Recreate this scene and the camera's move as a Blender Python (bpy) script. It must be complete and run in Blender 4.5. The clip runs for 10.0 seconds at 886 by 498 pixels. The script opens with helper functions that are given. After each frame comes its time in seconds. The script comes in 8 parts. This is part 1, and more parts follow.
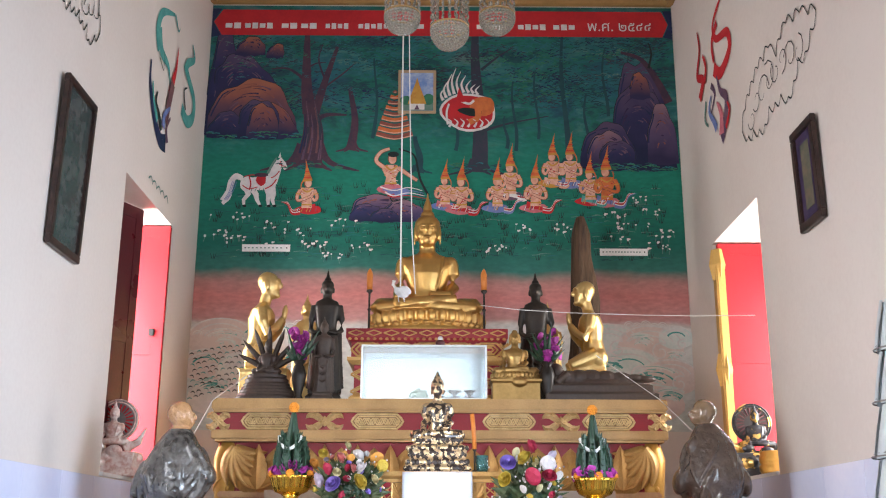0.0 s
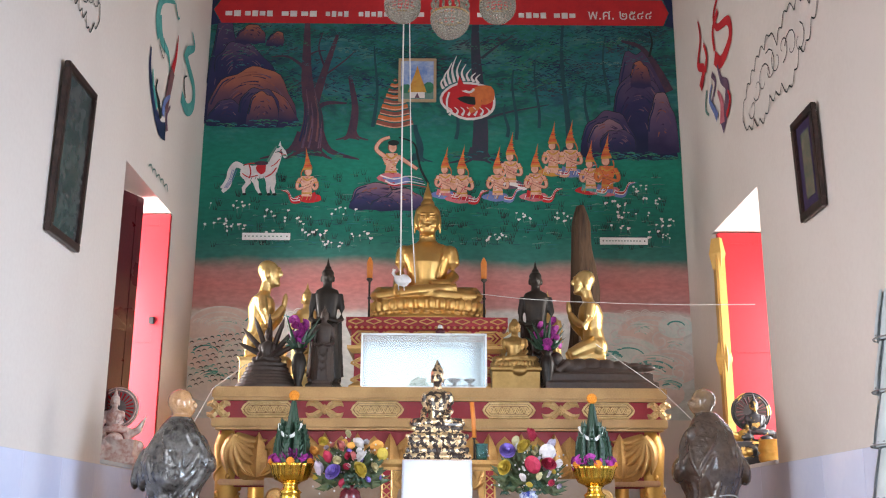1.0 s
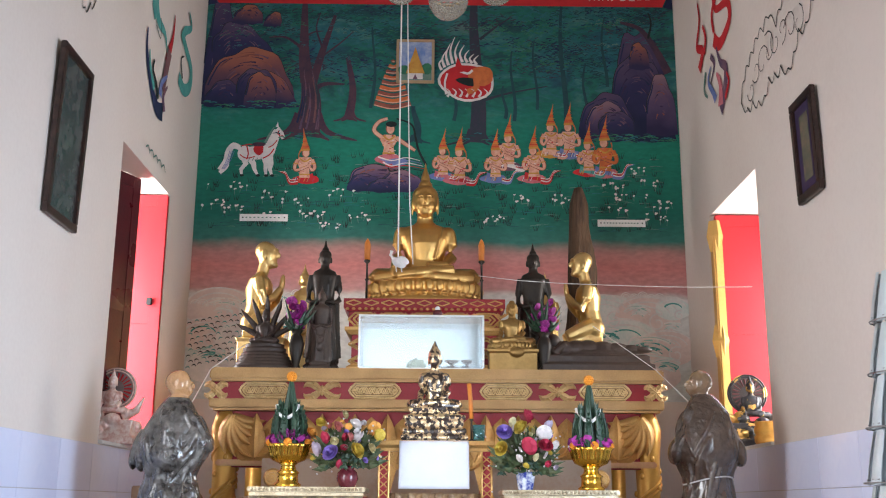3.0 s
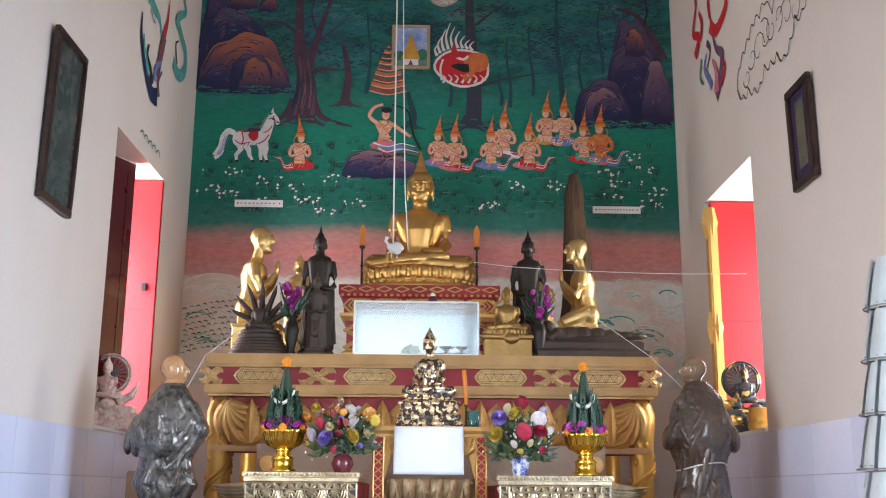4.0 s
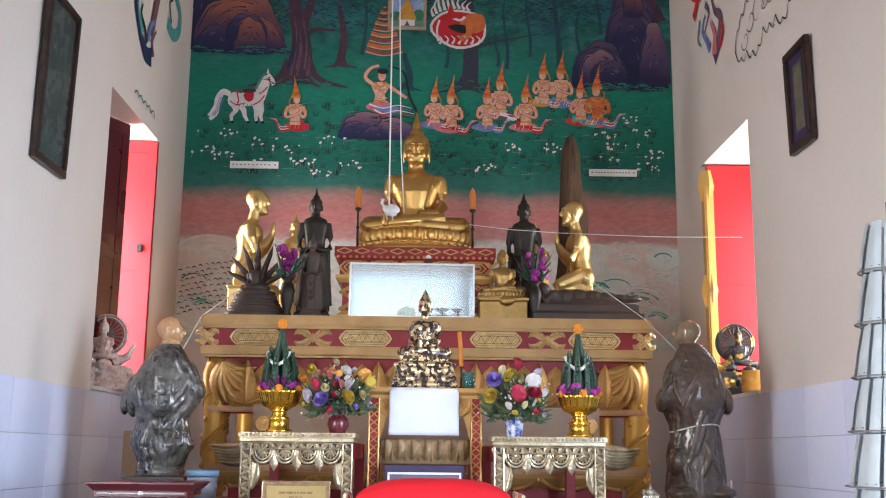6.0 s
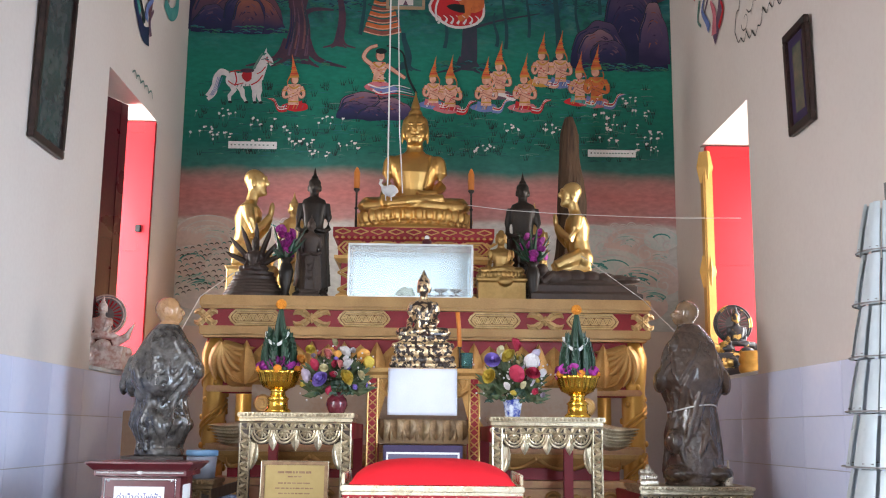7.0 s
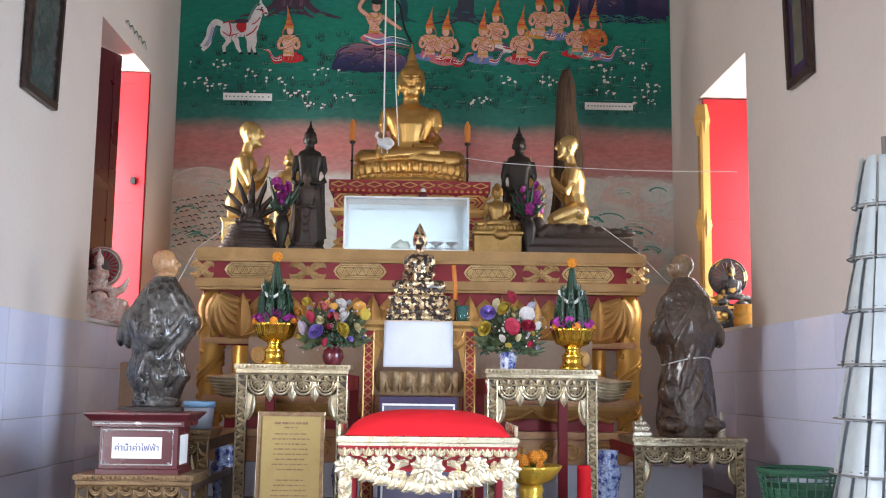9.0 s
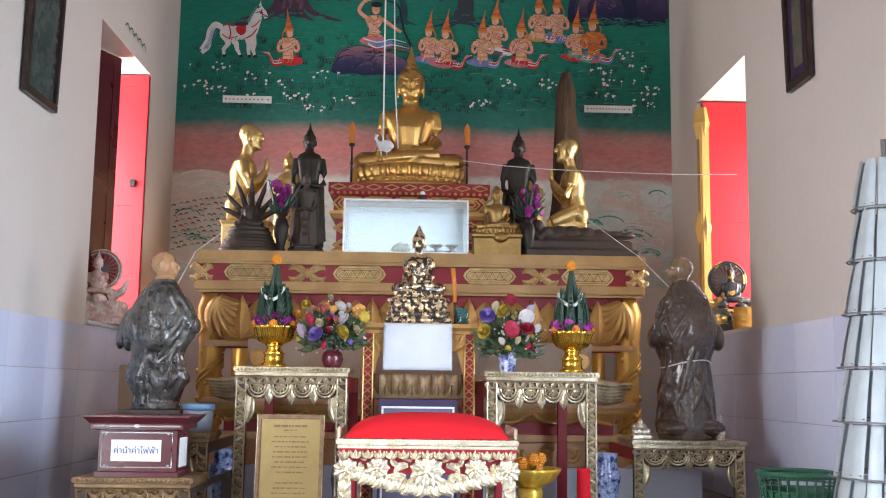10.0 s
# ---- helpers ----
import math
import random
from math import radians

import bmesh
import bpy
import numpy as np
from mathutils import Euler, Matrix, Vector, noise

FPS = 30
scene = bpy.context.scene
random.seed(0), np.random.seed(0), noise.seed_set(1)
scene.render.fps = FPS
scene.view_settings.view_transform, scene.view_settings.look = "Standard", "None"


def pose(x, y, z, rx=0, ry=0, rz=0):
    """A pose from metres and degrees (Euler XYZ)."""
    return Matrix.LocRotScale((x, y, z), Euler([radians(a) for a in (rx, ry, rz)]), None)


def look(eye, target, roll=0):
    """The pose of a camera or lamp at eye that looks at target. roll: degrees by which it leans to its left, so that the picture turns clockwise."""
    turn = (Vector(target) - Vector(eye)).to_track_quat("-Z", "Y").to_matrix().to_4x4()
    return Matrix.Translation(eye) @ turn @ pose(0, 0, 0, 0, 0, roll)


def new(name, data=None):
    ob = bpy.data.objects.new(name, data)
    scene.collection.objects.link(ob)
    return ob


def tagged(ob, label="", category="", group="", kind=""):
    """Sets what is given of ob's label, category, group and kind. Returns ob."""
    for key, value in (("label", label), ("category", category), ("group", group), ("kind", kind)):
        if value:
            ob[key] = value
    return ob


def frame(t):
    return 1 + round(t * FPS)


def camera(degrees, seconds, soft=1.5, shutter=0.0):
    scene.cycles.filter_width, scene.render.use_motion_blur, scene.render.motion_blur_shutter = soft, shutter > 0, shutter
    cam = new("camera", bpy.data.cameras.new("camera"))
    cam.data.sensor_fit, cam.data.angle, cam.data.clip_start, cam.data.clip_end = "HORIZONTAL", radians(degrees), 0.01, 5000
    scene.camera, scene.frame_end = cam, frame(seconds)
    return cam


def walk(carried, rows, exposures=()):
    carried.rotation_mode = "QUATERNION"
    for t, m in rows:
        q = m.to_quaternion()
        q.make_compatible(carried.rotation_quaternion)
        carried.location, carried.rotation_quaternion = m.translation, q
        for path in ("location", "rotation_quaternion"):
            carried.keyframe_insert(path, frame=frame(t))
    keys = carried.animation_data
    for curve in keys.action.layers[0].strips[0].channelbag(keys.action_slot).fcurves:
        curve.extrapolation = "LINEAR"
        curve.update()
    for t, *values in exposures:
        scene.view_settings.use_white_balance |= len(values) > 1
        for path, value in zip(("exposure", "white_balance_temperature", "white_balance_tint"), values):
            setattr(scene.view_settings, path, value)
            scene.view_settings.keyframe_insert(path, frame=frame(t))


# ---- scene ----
EYE = 0.64
cam = camera(46.4, 10.0, soft=1.1)
# seconds, yaw, pitch, roll: the camera stands and tilts down
ROWS = [
    (0.0, -0.408, 15.615, -0.162), (0.5, -0.391, 15.238, -0.226), (1.0, -0.407, 14.986, -0.247),
    (1.5, -0.414, 14.791, -0.252), (2.0, -0.428, 14.629, -0.226), (2.5, -0.437, 14.343, -0.299),
    (4.0, -0.828, 13.214, -0.429), (4.5, -0.886, 12.840, -0.443), (5.0, -0.895, 12.243, -0.438),
    (5.5, -0.981, 11.664, -0.521), (7.0, -1.177, 10.053, -0.624), (7.5, -1.170, 9.481, -0.622),
    (8.0, -1.173, 8.821, -0.700), (8.5, -1.284, 7.941, -0.766), (9.0, -1.433, 7.449, -0.728),
    (9.5, -1.466, 7.457, -0.747), (10.0, -1.460, 7.598, -0.744),
]
walk(cam, [(t, pose(0, 0, EYE, 0, 0, yaw) @ pose(0, 0, 0, 90 + pitch) @ pose(0, 0, 0, 0, 0, -roll)) for t, yaw, pitch, roll in ROWS],
     [(0.0, 0.82), (2.5, 0.63), (5.0, 0.58), (10.0, 0.38)])

# ---- light: day outside, by the front door and two windows, plus added side fill ----
world = bpy.data.worlds.new("sky")
scene.world = world
world.use_nodes = True
wn = world.node_tree.nodes
sky = wn.new("ShaderNodeTexSky")
sky.sky_type = "NISHITA"
sky.sun_disc = False
sky.sun_elevation = radians(48)
sky.sun_rotation = radians(215)
world.node_tree.links.new(sky.outputs[0], wn["Background"].inputs[0])
wn["Background"].inputs[1].default_value = 0.12
sun = new("sun", bpy.data.lights.new("sun", "SUN"))
sun.data.energy = 3.5
sun.data.angle = radians(0.5)
sun.data.color = (1.0, 0.95, 0.87)
sun.matrix_world = look((-3.8, -5.5, 7.4), (0, 0, 0))


def opening_light(name, eye, target, w, h, power, color, spread):
    lamp = new(name, bpy.data.lights.new(name, "AREA"))
    lamp.data.shape = "RECTANGLE"
    lamp.data.size, lamp.data.size_y, lamp.data.energy, lamp.data.color = w, h, power, color
    lamp.data.spread = radians(spread)
    lamp.matrix_world = look(eye, target)


opening_light("door_daylight", (-0.50, -3.35, 1.80), (-0.2, 6.0, 1.3), 2.2, 3.4, 21, (0.95, 0.97, 1.0), 150)
# fill lamps in unseen side openings, added to brighten side walls and tiles
opening_light("side_fill_west", (-1.93, 2.65, 1.10), (1.9, 4.9, 0.6), 1.0, 2.0, 44, (0.90, 0.93, 1.0), 140)
opening_light("side_fill_east", (2.02, 2.65, 1.05), (-1.9, 5.0, 0.4), 1.0, 1.9, 54, (0.66, 0.80, 1.0), 125)
opening_light("window_daylight_west", (-2.62, 6.45, 1.75), (-1.6, 6.50, 1.70), 1.05, 1.6, 108, (1.0, 0.98, 0.97), 180)
opening_light("window_daylight_east", (2.72, 6.44, 1.65), (1.8, 6.44, 1.65), 1.0, 1.5, 40, (1.0, 0.98, 0.96), 180)


# ---- materials ----
def material(name, base, rough=0.6, metal=0.0, second=None, scale=6.0, fine=60.0, amount=0.5, bump=0.15, depth=0.004, spec=0.5, random_tint=0.0, stretch=None):
    """A surface with patches of a second colour, a fine grain and a slight relief."""
    m = bpy.data.materials.new(name)
    m.use_nodes = True
    nt = m.node_tree
    b = nt.nodes["Principled BSDF"]
    second = second or tuple(c * 0.78 for c in base)
    tc = nt.nodes.new("ShaderNodeTexCoord")
    n1 = nt.nodes.new("ShaderNodeTexNoise")
    n1.inputs["Scale"].default_value = scale
    n1.inputs["Detail"].default_value = 5
    n2 = nt.nodes.new("ShaderNodeTexNoise")
    n2.inputs["Scale"].default_value = fine
    n2.inputs["Detail"].default_value = 3
    ramp = nt.nodes.new("ShaderNodeValToRGB")
    ramp.color_ramp.elements[0].position = 0.38
    ramp.color_ramp.elements[1].position = 0.66
    mix = nt.nodes.new("ShaderNodeMix")
    mix.data_type = "RGBA"
    mix.inputs[6].default_value = (*base, 1)
    mix.inputs[7].default_value = (*second, 1)
    add = nt.nodes.new("ShaderNodeMath")
    add.operation = "MULTIPLY_ADD"
    add.inputs[1].default_value = 0.6
    src = tc.outputs["Object"]
    if stretch:
        mp = nt.nodes.new("ShaderNodeMapping")
        mp.inputs["Scale"].default_value = stretch
        nt.links.new(src, mp.inputs[0])
        src = mp.outputs[0]
    nt.links.new(src, n1.inputs["Vector"])
    nt.links.new(src, n2.inputs["Vector"])
    nt.links.new(n2.outputs[0], add.inputs[0])
    sub = nt.nodes.new("ShaderNodeMath")
    sub.operation = "SUBTRACT"
    sub.inputs[1].default_value = 0.3
    nt.links.new(n1.outputs[0], sub.inputs[0])
    nt.links.new(sub.outputs[0], add.inputs[2])
    nt.links.new(add.outputs[0], ramp.inputs[0])
    sc = nt.nodes.new("ShaderNodeMath")
    sc.operation = "MULTIPLY"
    sc.inputs[1].default_value = amount
    nt.links.new(ramp.outputs[0], sc.inputs[0])
    nt.links.new(sc.outputs[0], mix.inputs[0])
    out = mix.outputs[2]
    if random_tint:
        info = nt.nodes.new("ShaderNodeObjectInfo")
        hsv = nt.nodes.new("ShaderNodeHueSaturation")
        rng = nt.nodes.new("ShaderNodeMapRange")
        rng.inputs[3].default_value, rng.inputs[4].default_value = 1 - random_tint, 1 + random_tint
        nt.links.new(info.outputs["Random"], rng.inputs[0])
        nt.links.new(rng.outputs[0], hsv.inputs["Value"])
        nt.links.new(out, hsv.inputs["Color"])
        out = hsv.outputs[0]
    nt.links.new(out, b.inputs["Base Color"])
    rr = nt.nodes.new("ShaderNodeMapRange")
    rr.inputs[3].default_value, rr.inputs[4].default_value = max(0.03, rough - 0.12), min(1, rough + 0.12)
    nt.links.new(n1.outputs[0], rr.inputs[0])
    nt.links.new(rr.outputs[0], b.inputs["Roughness"])
    b.inputs["Metallic"].default_value = metal
    b.inputs["Specular IOR Level"].default_value = spec
    if bump:
        bp = nt.nodes.new("ShaderNodeBump")
        bp.inputs["Strength"].default_value = bump
        bp.inputs["Distance"].default_value = depth
        nt.links.new(n2.outputs[0], bp.inputs["Height"])
        nt.links.new(bp.outputs[0], b.inputs["Normal"])
    return m


PLASTER = material("plaster", (0.71, 0.635, 0.575), 0.75, second=(0.64, 0.555, 0.50), scale=1.2, fine=40, amount=0.45, bump=0.12, depth=0.003)
CEILING = material("ceiling_paint", (0.74, 0.70, 0.66), 0.85, second=(0.35, 0.30, 0.27), scale=1.1, fine=9, amount=0.25)
TILE = material("glazed_tile", (0.74, 0.77, 0.94), 0.14, second=(0.67, 0.71, 0.91), scale=2.0, fine=25, amount=0.5, bump=0.05, depth=0.002, random_tint=0.04)
GROUT = material("grout", (0.45, 0.44, 0.47), 0.9, fine=90)
FLOORM = material("floor_tile", (0.22, 0.18, 0.17), 0.22, second=(0.17, 0.14, 0.13), scale=3, fine=50, bump=0.05)
RED = material("red_lacquer", (0.31, 0.009, 0.020), 0.5, second=(0.20, 0.006, 0.012), scale=4, fine=80, amount=0.5)
# donation box lacquer; on the half-open shutter it stands for shade
MAROON = material("maroon_lacquer_and_shade", (0.085, 0.008, 0.014), 0.3, second=(0.055, 0.006, 0.010), scale=5, fine=60)
SHUTTER = material("shutter_red", (0.52, 0.012, 0.022), 0.5, second=(0.44, 0.010, 0.018), scale=2, fine=30, amount=0.5, bump=0.08)
GOLDPAINT = material("gold_paint", (0.62, 0.36, 0.12), 0.42, 0.45, second=(0.38, 0.19, 0.06), scale=9, fine=120, amount=0.5, bump=0.25, depth=0.003)
PALEGOLD = material("pale_gold_paint", (0.47, 0.28, 0.11), 0.45, 0.35, second=(0.27, 0.14, 0.05), scale=7, fine=110, amount=0.45, bump=0.2)
GILT = material("polished_gold", (0.66, 0.40, 0.13), 0.36, 1.0, second=(0.55, 0.34, 0.13), scale=5, fine=40, amount=0.45, bump=0.06, depth=0.002)
BRIGHTGILT = material("bright_gilt", (0.76, 0.54, 0.23), 0.38, 0.95, second=(0.56, 0.34, 0.11), scale=6, fine=50, amount=0.4, bump=0.1)
COLUMNGOLD = material("orange_gold", (0.60, 0.33, 0.07), 0.36, 0.45, second=(0.45, 0.22, 0.04), scale=6, fine=60, amount=0.5, bump=0.15)
SILVERGILT = material("silvered_carving", (0.62, 0.53, 0.37), 0.34, 0.75, second=(0.20, 0.14, 0.07), scale=14, fine=120, amount=0.6, bump=0.3, depth=0.004)
WHITEGOLD = material("pale_gilt_carving", (0.95, 0.87, 0.68), 0.26, 0.7, second=(0.52, 0.36, 0.16), scale=16, fine=110, amount=0.5, bump=0.25, depth=0.004)
OLDGILT = material("dulled_gold", (0.42, 0.26, 0.09), 0.38, 0.8, second=(0.26, 0.15, 0.05), scale=9, fine=60, amount=0.6, bump=0.12)
BRONZE = material("dark_bronze", (0.020, 0.015, 0.012), 0.40, 0.4, second=(0.045, 0.032, 0.022), scale=8, fine=60, amount=0.5, bump=0.2)
DARKWOOD = material("dark_wood", (0.045, 0.028, 0.021), 0.5, second=(0.085, 0.055, 0.038), scale=5, fine=50, amount=0.6, bump=0.3)
BARK = material("old_log", (0.10, 0.055, 0.028), 0.8, second=(0.025, 0.014, 0.010), scale=11, fine=60, amount=0.9, bump=0.9, depth=0.014, stretch=(1, 1, 0.12))
CUSHION = material("red_velvet", (0.60, 0.012, 0.02), 0.85, second=(0.50, 0.010, 0.016), scale=5, fine=200, amount=0.4, bump=0.15, spec=0.2)
CLOTH = material("white_cloth", (0.66, 0.68, 0.74), 0.8, second=(0.56, 0.58, 0.66), scale=8, fine=200, amount=0.5)
WHITE = material("white_paint", (0.80, 0.79, 0.77), 0.6)
BLACK = material("black_ink", (0.012, 0.012, 0.014), 0.7)
BLUEINK = material("blue_ink", (0.03, 0.04, 0.22), 0.7)


# ---- mesh kit ----
def link_mesh(name, bm, mat, parent=None, smooth=False):
    me = bpy.data.meshes.new(name)
    bm.to_mesh(me)
    bm.free()
    me.materials.append(mat)
    if smooth:
        me.polygons.foreach_set("use_smooth", [True] * len(me.polygons))
    ob = new(name, me)
    if parent:
        ob.parent = parent
    return ob


def part(name, bm, mat, parent, label="", smooth=False):
    ob = link_mesh(name, bm, mat, parent, smooth)
    if label:
        ob["label"] = label
    return ob


def thing(name, label, category, at=(0, 0, 0), group="", kind="", turn=0):
    ob = new(name)
    ob.empty_display_size = 0.1
    ob.matrix_basis = pose(*at, 0, 0, turn)
    return tagged(ob, label, category, group, kind)


def solid(name, bm, mat, label, category, at=(0, 0, 0), group="", kind="", smooth=False, turn=0):
    ob = link_mesh(name, bm, mat, None, smooth)
    ob.matrix_basis = pose(*at, 0, 0, turn)
    return tagged(ob, label, category, group, kind)


def B():
    return bmesh.new()


def box(bm, x0, x1, y0, y1, z0, z1, bevel=0.0):
    r = bmesh.ops.create_cube(bm, size=1.0)
    vs = r["verts"]
    bmesh.ops.scale(bm, verts=vs, vec=(x1 - x0, y1 - y0, z1 - z0))
    bmesh.ops.translate(bm, verts=vs, vec=((x0 + x1) / 2, (y0 + y1) / 2, (z0 + z1) / 2))
    if bevel:
        es = list({e for v in vs for e in v.link_edges})
        bmesh.ops.bevel(bm, geom=es, offset=bevel, segments=2, affect="EDGES")
    return bm


def lathe(bm, profile, at=(0, 0, 0), seg=24, squash=1.0, lobes=0, lobe=0.0):
    """Turn a profile of (radius, height); lobes flute the outline."""
    rings = []
    for r, z in profile:
        ring = []
        for i in range(seg):
            a = 2 * math.pi * i / seg
            k = r * (1 + (lobe * math.cos(lobes * a) if lobes else 0))
            ring.append(bm.verts.new((at[0] + k * math.cos(a), at[1] + k * math.sin(a) * squash, at[2] + z)))
        rings.append(ring)
    for a, b in zip(rings, rings[1:]):
        for i in range(seg):
            bm.faces.new((a[i], a[(i + 1) % seg], b[(i + 1) % seg], b[i]))
    bm.faces.new(rings[0][::-1])
    bm.faces.new(rings[-1])
    return bm


def stack(bm, rows, at=(0, 0, 0), bevel=0.0):
    """A moulded block: rows of (half width, half depth, height), joined upwards."""
    rings = []
    for hx, hy, z in rows:
        rings.append([bm.verts.new((at[0] + sx * hx, at[1] + sy * hy, at[2] + z)) for sx, sy in ((-1, -1), (1, -1), (1, 1), (-1, 1))])
    for a, b in zip(rings, rings[1:]):
        for i in range(4):
            bm.faces.new((a[i], a[(i + 1) % 4], b[(i + 1) % 4], b[i]))
    bm.faces.new(rings[0][::-1])
    bm.faces.new(rings[-1])
    return bm


def ball(bm, c, r, turn=(0, 0, 0), u=14, v=9):
    m = Matrix.LocRotScale(c, Euler([radians(a) for a in turn]), r if isinstance(r, (tuple, list)) else (r, r, r))
    low, high = bm.verts.new(m @ Vector((0, 0, -1))), bm.verts.new(m @ Vector((0, 0, 1)))
    rings = []
    for j in range(1, v):
        ph = math.pi * j / v - math.pi / 2
        rings.append([bm.verts.new(m @ Vector((math.cos(ph) * math.cos(2 * math.pi * i / u), math.cos(ph) * math.sin(2 * math.pi * i / u), math.sin(ph)))) for i in range(u)])
    for i in range(u):
        k = (i + 1) % u
        bm.faces.new((low, rings[0][k], rings[0][i]))
        bm.faces.new((high, rings[-1][i], rings[-1][k]))
        for a, b in zip(rings, rings[1:]):
            bm.faces.new((a[i], a[k], b[k], b[i]))
    return bm


def tube(bm, pts, r, seg=6, taper=None):
    """A round bar along points; taper gives the radius at each point as a share of r."""
    pts = [Vector(p) for p in pts]
    rings = []
    for i, p in enumerate(pts):
        d = (pts[min(i + 1, len(pts) - 1)] - pts[max(i - 1, 0)]).normalized()
        side = d.cross(Vector((0.13, 0.31, 0.94)) if abs(d.z) < 0.9 else Vector((0, 1, 0))).normalized()
        up = d.cross(side)
        k = r * (taper[i] if taper else 1)
        rings.append([bm.verts.new(p + side * k * math.cos(2 * math.pi * j / seg) + up * k * math.sin(2 * math.pi * j / seg)) for j in range(seg)])
    for a, b in zip(rings, rings[1:]):
        for j in range(seg):
            bm.faces.new((a[j], a[(j + 1) % seg], b[(j + 1) % seg], b[j]))
    bm.faces.new(rings[0][::-1])
    bm.faces.new(rings[-1])
    return bm


def loft(bm, rows, seg=20):
    """Rings of (x, y, z, half width, half depth) joined upwards."""
    rings = []
    for x, y, z, rx, ry in rows:
        rings.append([bm.verts.new((x + rx * math.cos(2 * math.pi * i / seg), y + ry * math.sin(2 * math.pi * i / seg), z)) for i in range(seg)])
    for a, b in zip(rings, rings[1:]):
        for i in range(seg):
            bm.faces.new((a[i], a[(i + 1) % seg], b[(i + 1) % seg], b[i]))
    bm.faces.new(rings[0][::-1])
    bm.faces.new(rings[-1])
    return bm


def plate(bm, pts, y, t=0.006, rise=0.0):
    """A flat shape drawn in x and z, t thick, its back at y, facing -y; rise lifts its middle into relief."""
    n = len(pts)
    if sum(pts[i][0] * pts[(i + 1) % n][1] - pts[(i + 1) % n][0] * pts[i][1] for i in range(n)) < 0:
        pts = pts[::-1]
    back = [bm.verts.new((x, y, z)) for x, z in pts]
    front = [bm.verts.new((x, y - t, z)) for x, z in pts]
    for i in range(n):
        bm.faces.new((back[(i + 1) % n], back[i], front[i], front[(i + 1) % n]))
    if rise:
        cx, cz = sum(p[0] for p in pts) / n, sum(p[1] for p in pts) / n
        c = bm.verts.new((cx, y - t - rise, cz))
        for i in range(n):
            bm.faces.new((front[i], front[(i + 1) % n], c))
    else:
        bm.faces.new(front)
    return bm


def curve_pts(p, n=8):
    """A smooth line through points of the plane."""
    out = []
    for i in range(len(p) - 1):
        p0, p1, p2, p3 = p[max(i - 1, 0)], p[i], p[i + 1], p[min(i + 2, len(p) - 1)]
        for k in range(n):
            s = k / n
            out.append(tuple(0.5 * (2 * b + (c - a) * s + (2 * a - 5 * b + 4 * c - d) * s * s + (3 * b - a - 3 * c + d) * s ** 3) for a, b, c, d in zip(p0, p1, p2, p3)))
    out.append(tuple(p[-1]))
    return out


def spiral(cx, cz, r, start, turns, n=14, shrink=0.25):
    return [(cx + r * (1 - (1 - shrink) * i / n) * math.cos(start + turns * 2 * math.pi * i / n),
             cz + r * (1 - (1 - shrink) * i / n) * math.sin(start + turns * 2 * math.pi * i / n)) for i in range(n + 1)]


def leaf_shape(cx, cz, h, w, lean=0.0):
    """A pointed leaf standing on (cx, cz)."""
    pts = []
    for s in (0, 0.2, 0.45, 0.7, 1.0):
        pts.append((cx + lean * s * s + w / 2 * math.sin(math.pi * min(1, s * 0.85 + 0.15)) * (1 - s) ** 0.35, cz + h * s))
    for s in (0.7, 0.45, 0.2, 0):
        pts.append((cx + lean * s * s - w / 2 * math.sin(math.pi * min(1, s * 0.85 + 0.15)) * (1 - s) ** 0.35, cz + h * s))
    return pts


def carved_leaf(bm, a, b, w, y, t=0.02, bend=0.0, n=6, back=0.012):
    """A pointed leaf from a to b in x and z with a raised rib; bend bows it sideways."""
    dx, dz = b[0] - a[0], b[1] - a[1]
    rows = []
    for i in range(n + 1):
        s = i / n
        k = bend * math.sin(math.pi * s)
        px, pz = a[0] + dx * s - dz * k, a[1] + dz * s + dx * k
        g = bend * math.pi * math.cos(math.pi * s)
        tx, tz = dx - dz * g, dz + dx * g
        ln = max(1e-6, math.hypot(tx, tz))
        h = w / 2 * (0.10 + 0.90 * math.sin(math.pi * (0.12 + 0.88 * s) ** 0.85)) if i < n else 0.0005
        nx, nz = -tz / ln * h, tx / ln * h
        r = t * (0.35 + 0.65 * math.sin(math.pi * min(1, 0.15 + 0.8 * s)))
        rows.append([bm.verts.new((px + nx, y + back, pz + nz)), bm.verts.new((px + nx, y, pz + nz)), bm.verts.new((px + nx * 0.35, y - r * 0.55, pz + nz * 0.35)), bm.verts.new((px, y - r, pz)),
                     bm.verts.new((px - nx * 0.35, y - r * 0.55, pz - nz * 0.35)), bm.verts.new((px - nx, y, pz - nz)), bm.verts.new((px - nx, y + back, pz - nz))])
    for p, q in zip(rows, rows[1:]):
        for j in range(6):
            bm.faces.new((p[j], p[j + 1], q[j + 1], q[j]))
    return bm


def palmette(bm, cx, z0, h, w, y):
    """Three broad leaves fanned over two small ones."""
    for d in (-1, 1):
        carved_leaf(bm, (cx, z0), (cx + d * w * 0.48, z0 + h * 0.66), w * 0.44, y, 0.040, -d * 0.16)
        carved_leaf(bm, (cx, z0), (cx + d * w * 0.44, z0 + h * 0.36), w * 0.30, y - 0.010, 0.034, -d * 0.2)
    carved_leaf(bm, (cx, z0), (cx, z0 + h), w * 0.42, y - 0.016, 0.045)
    return bm


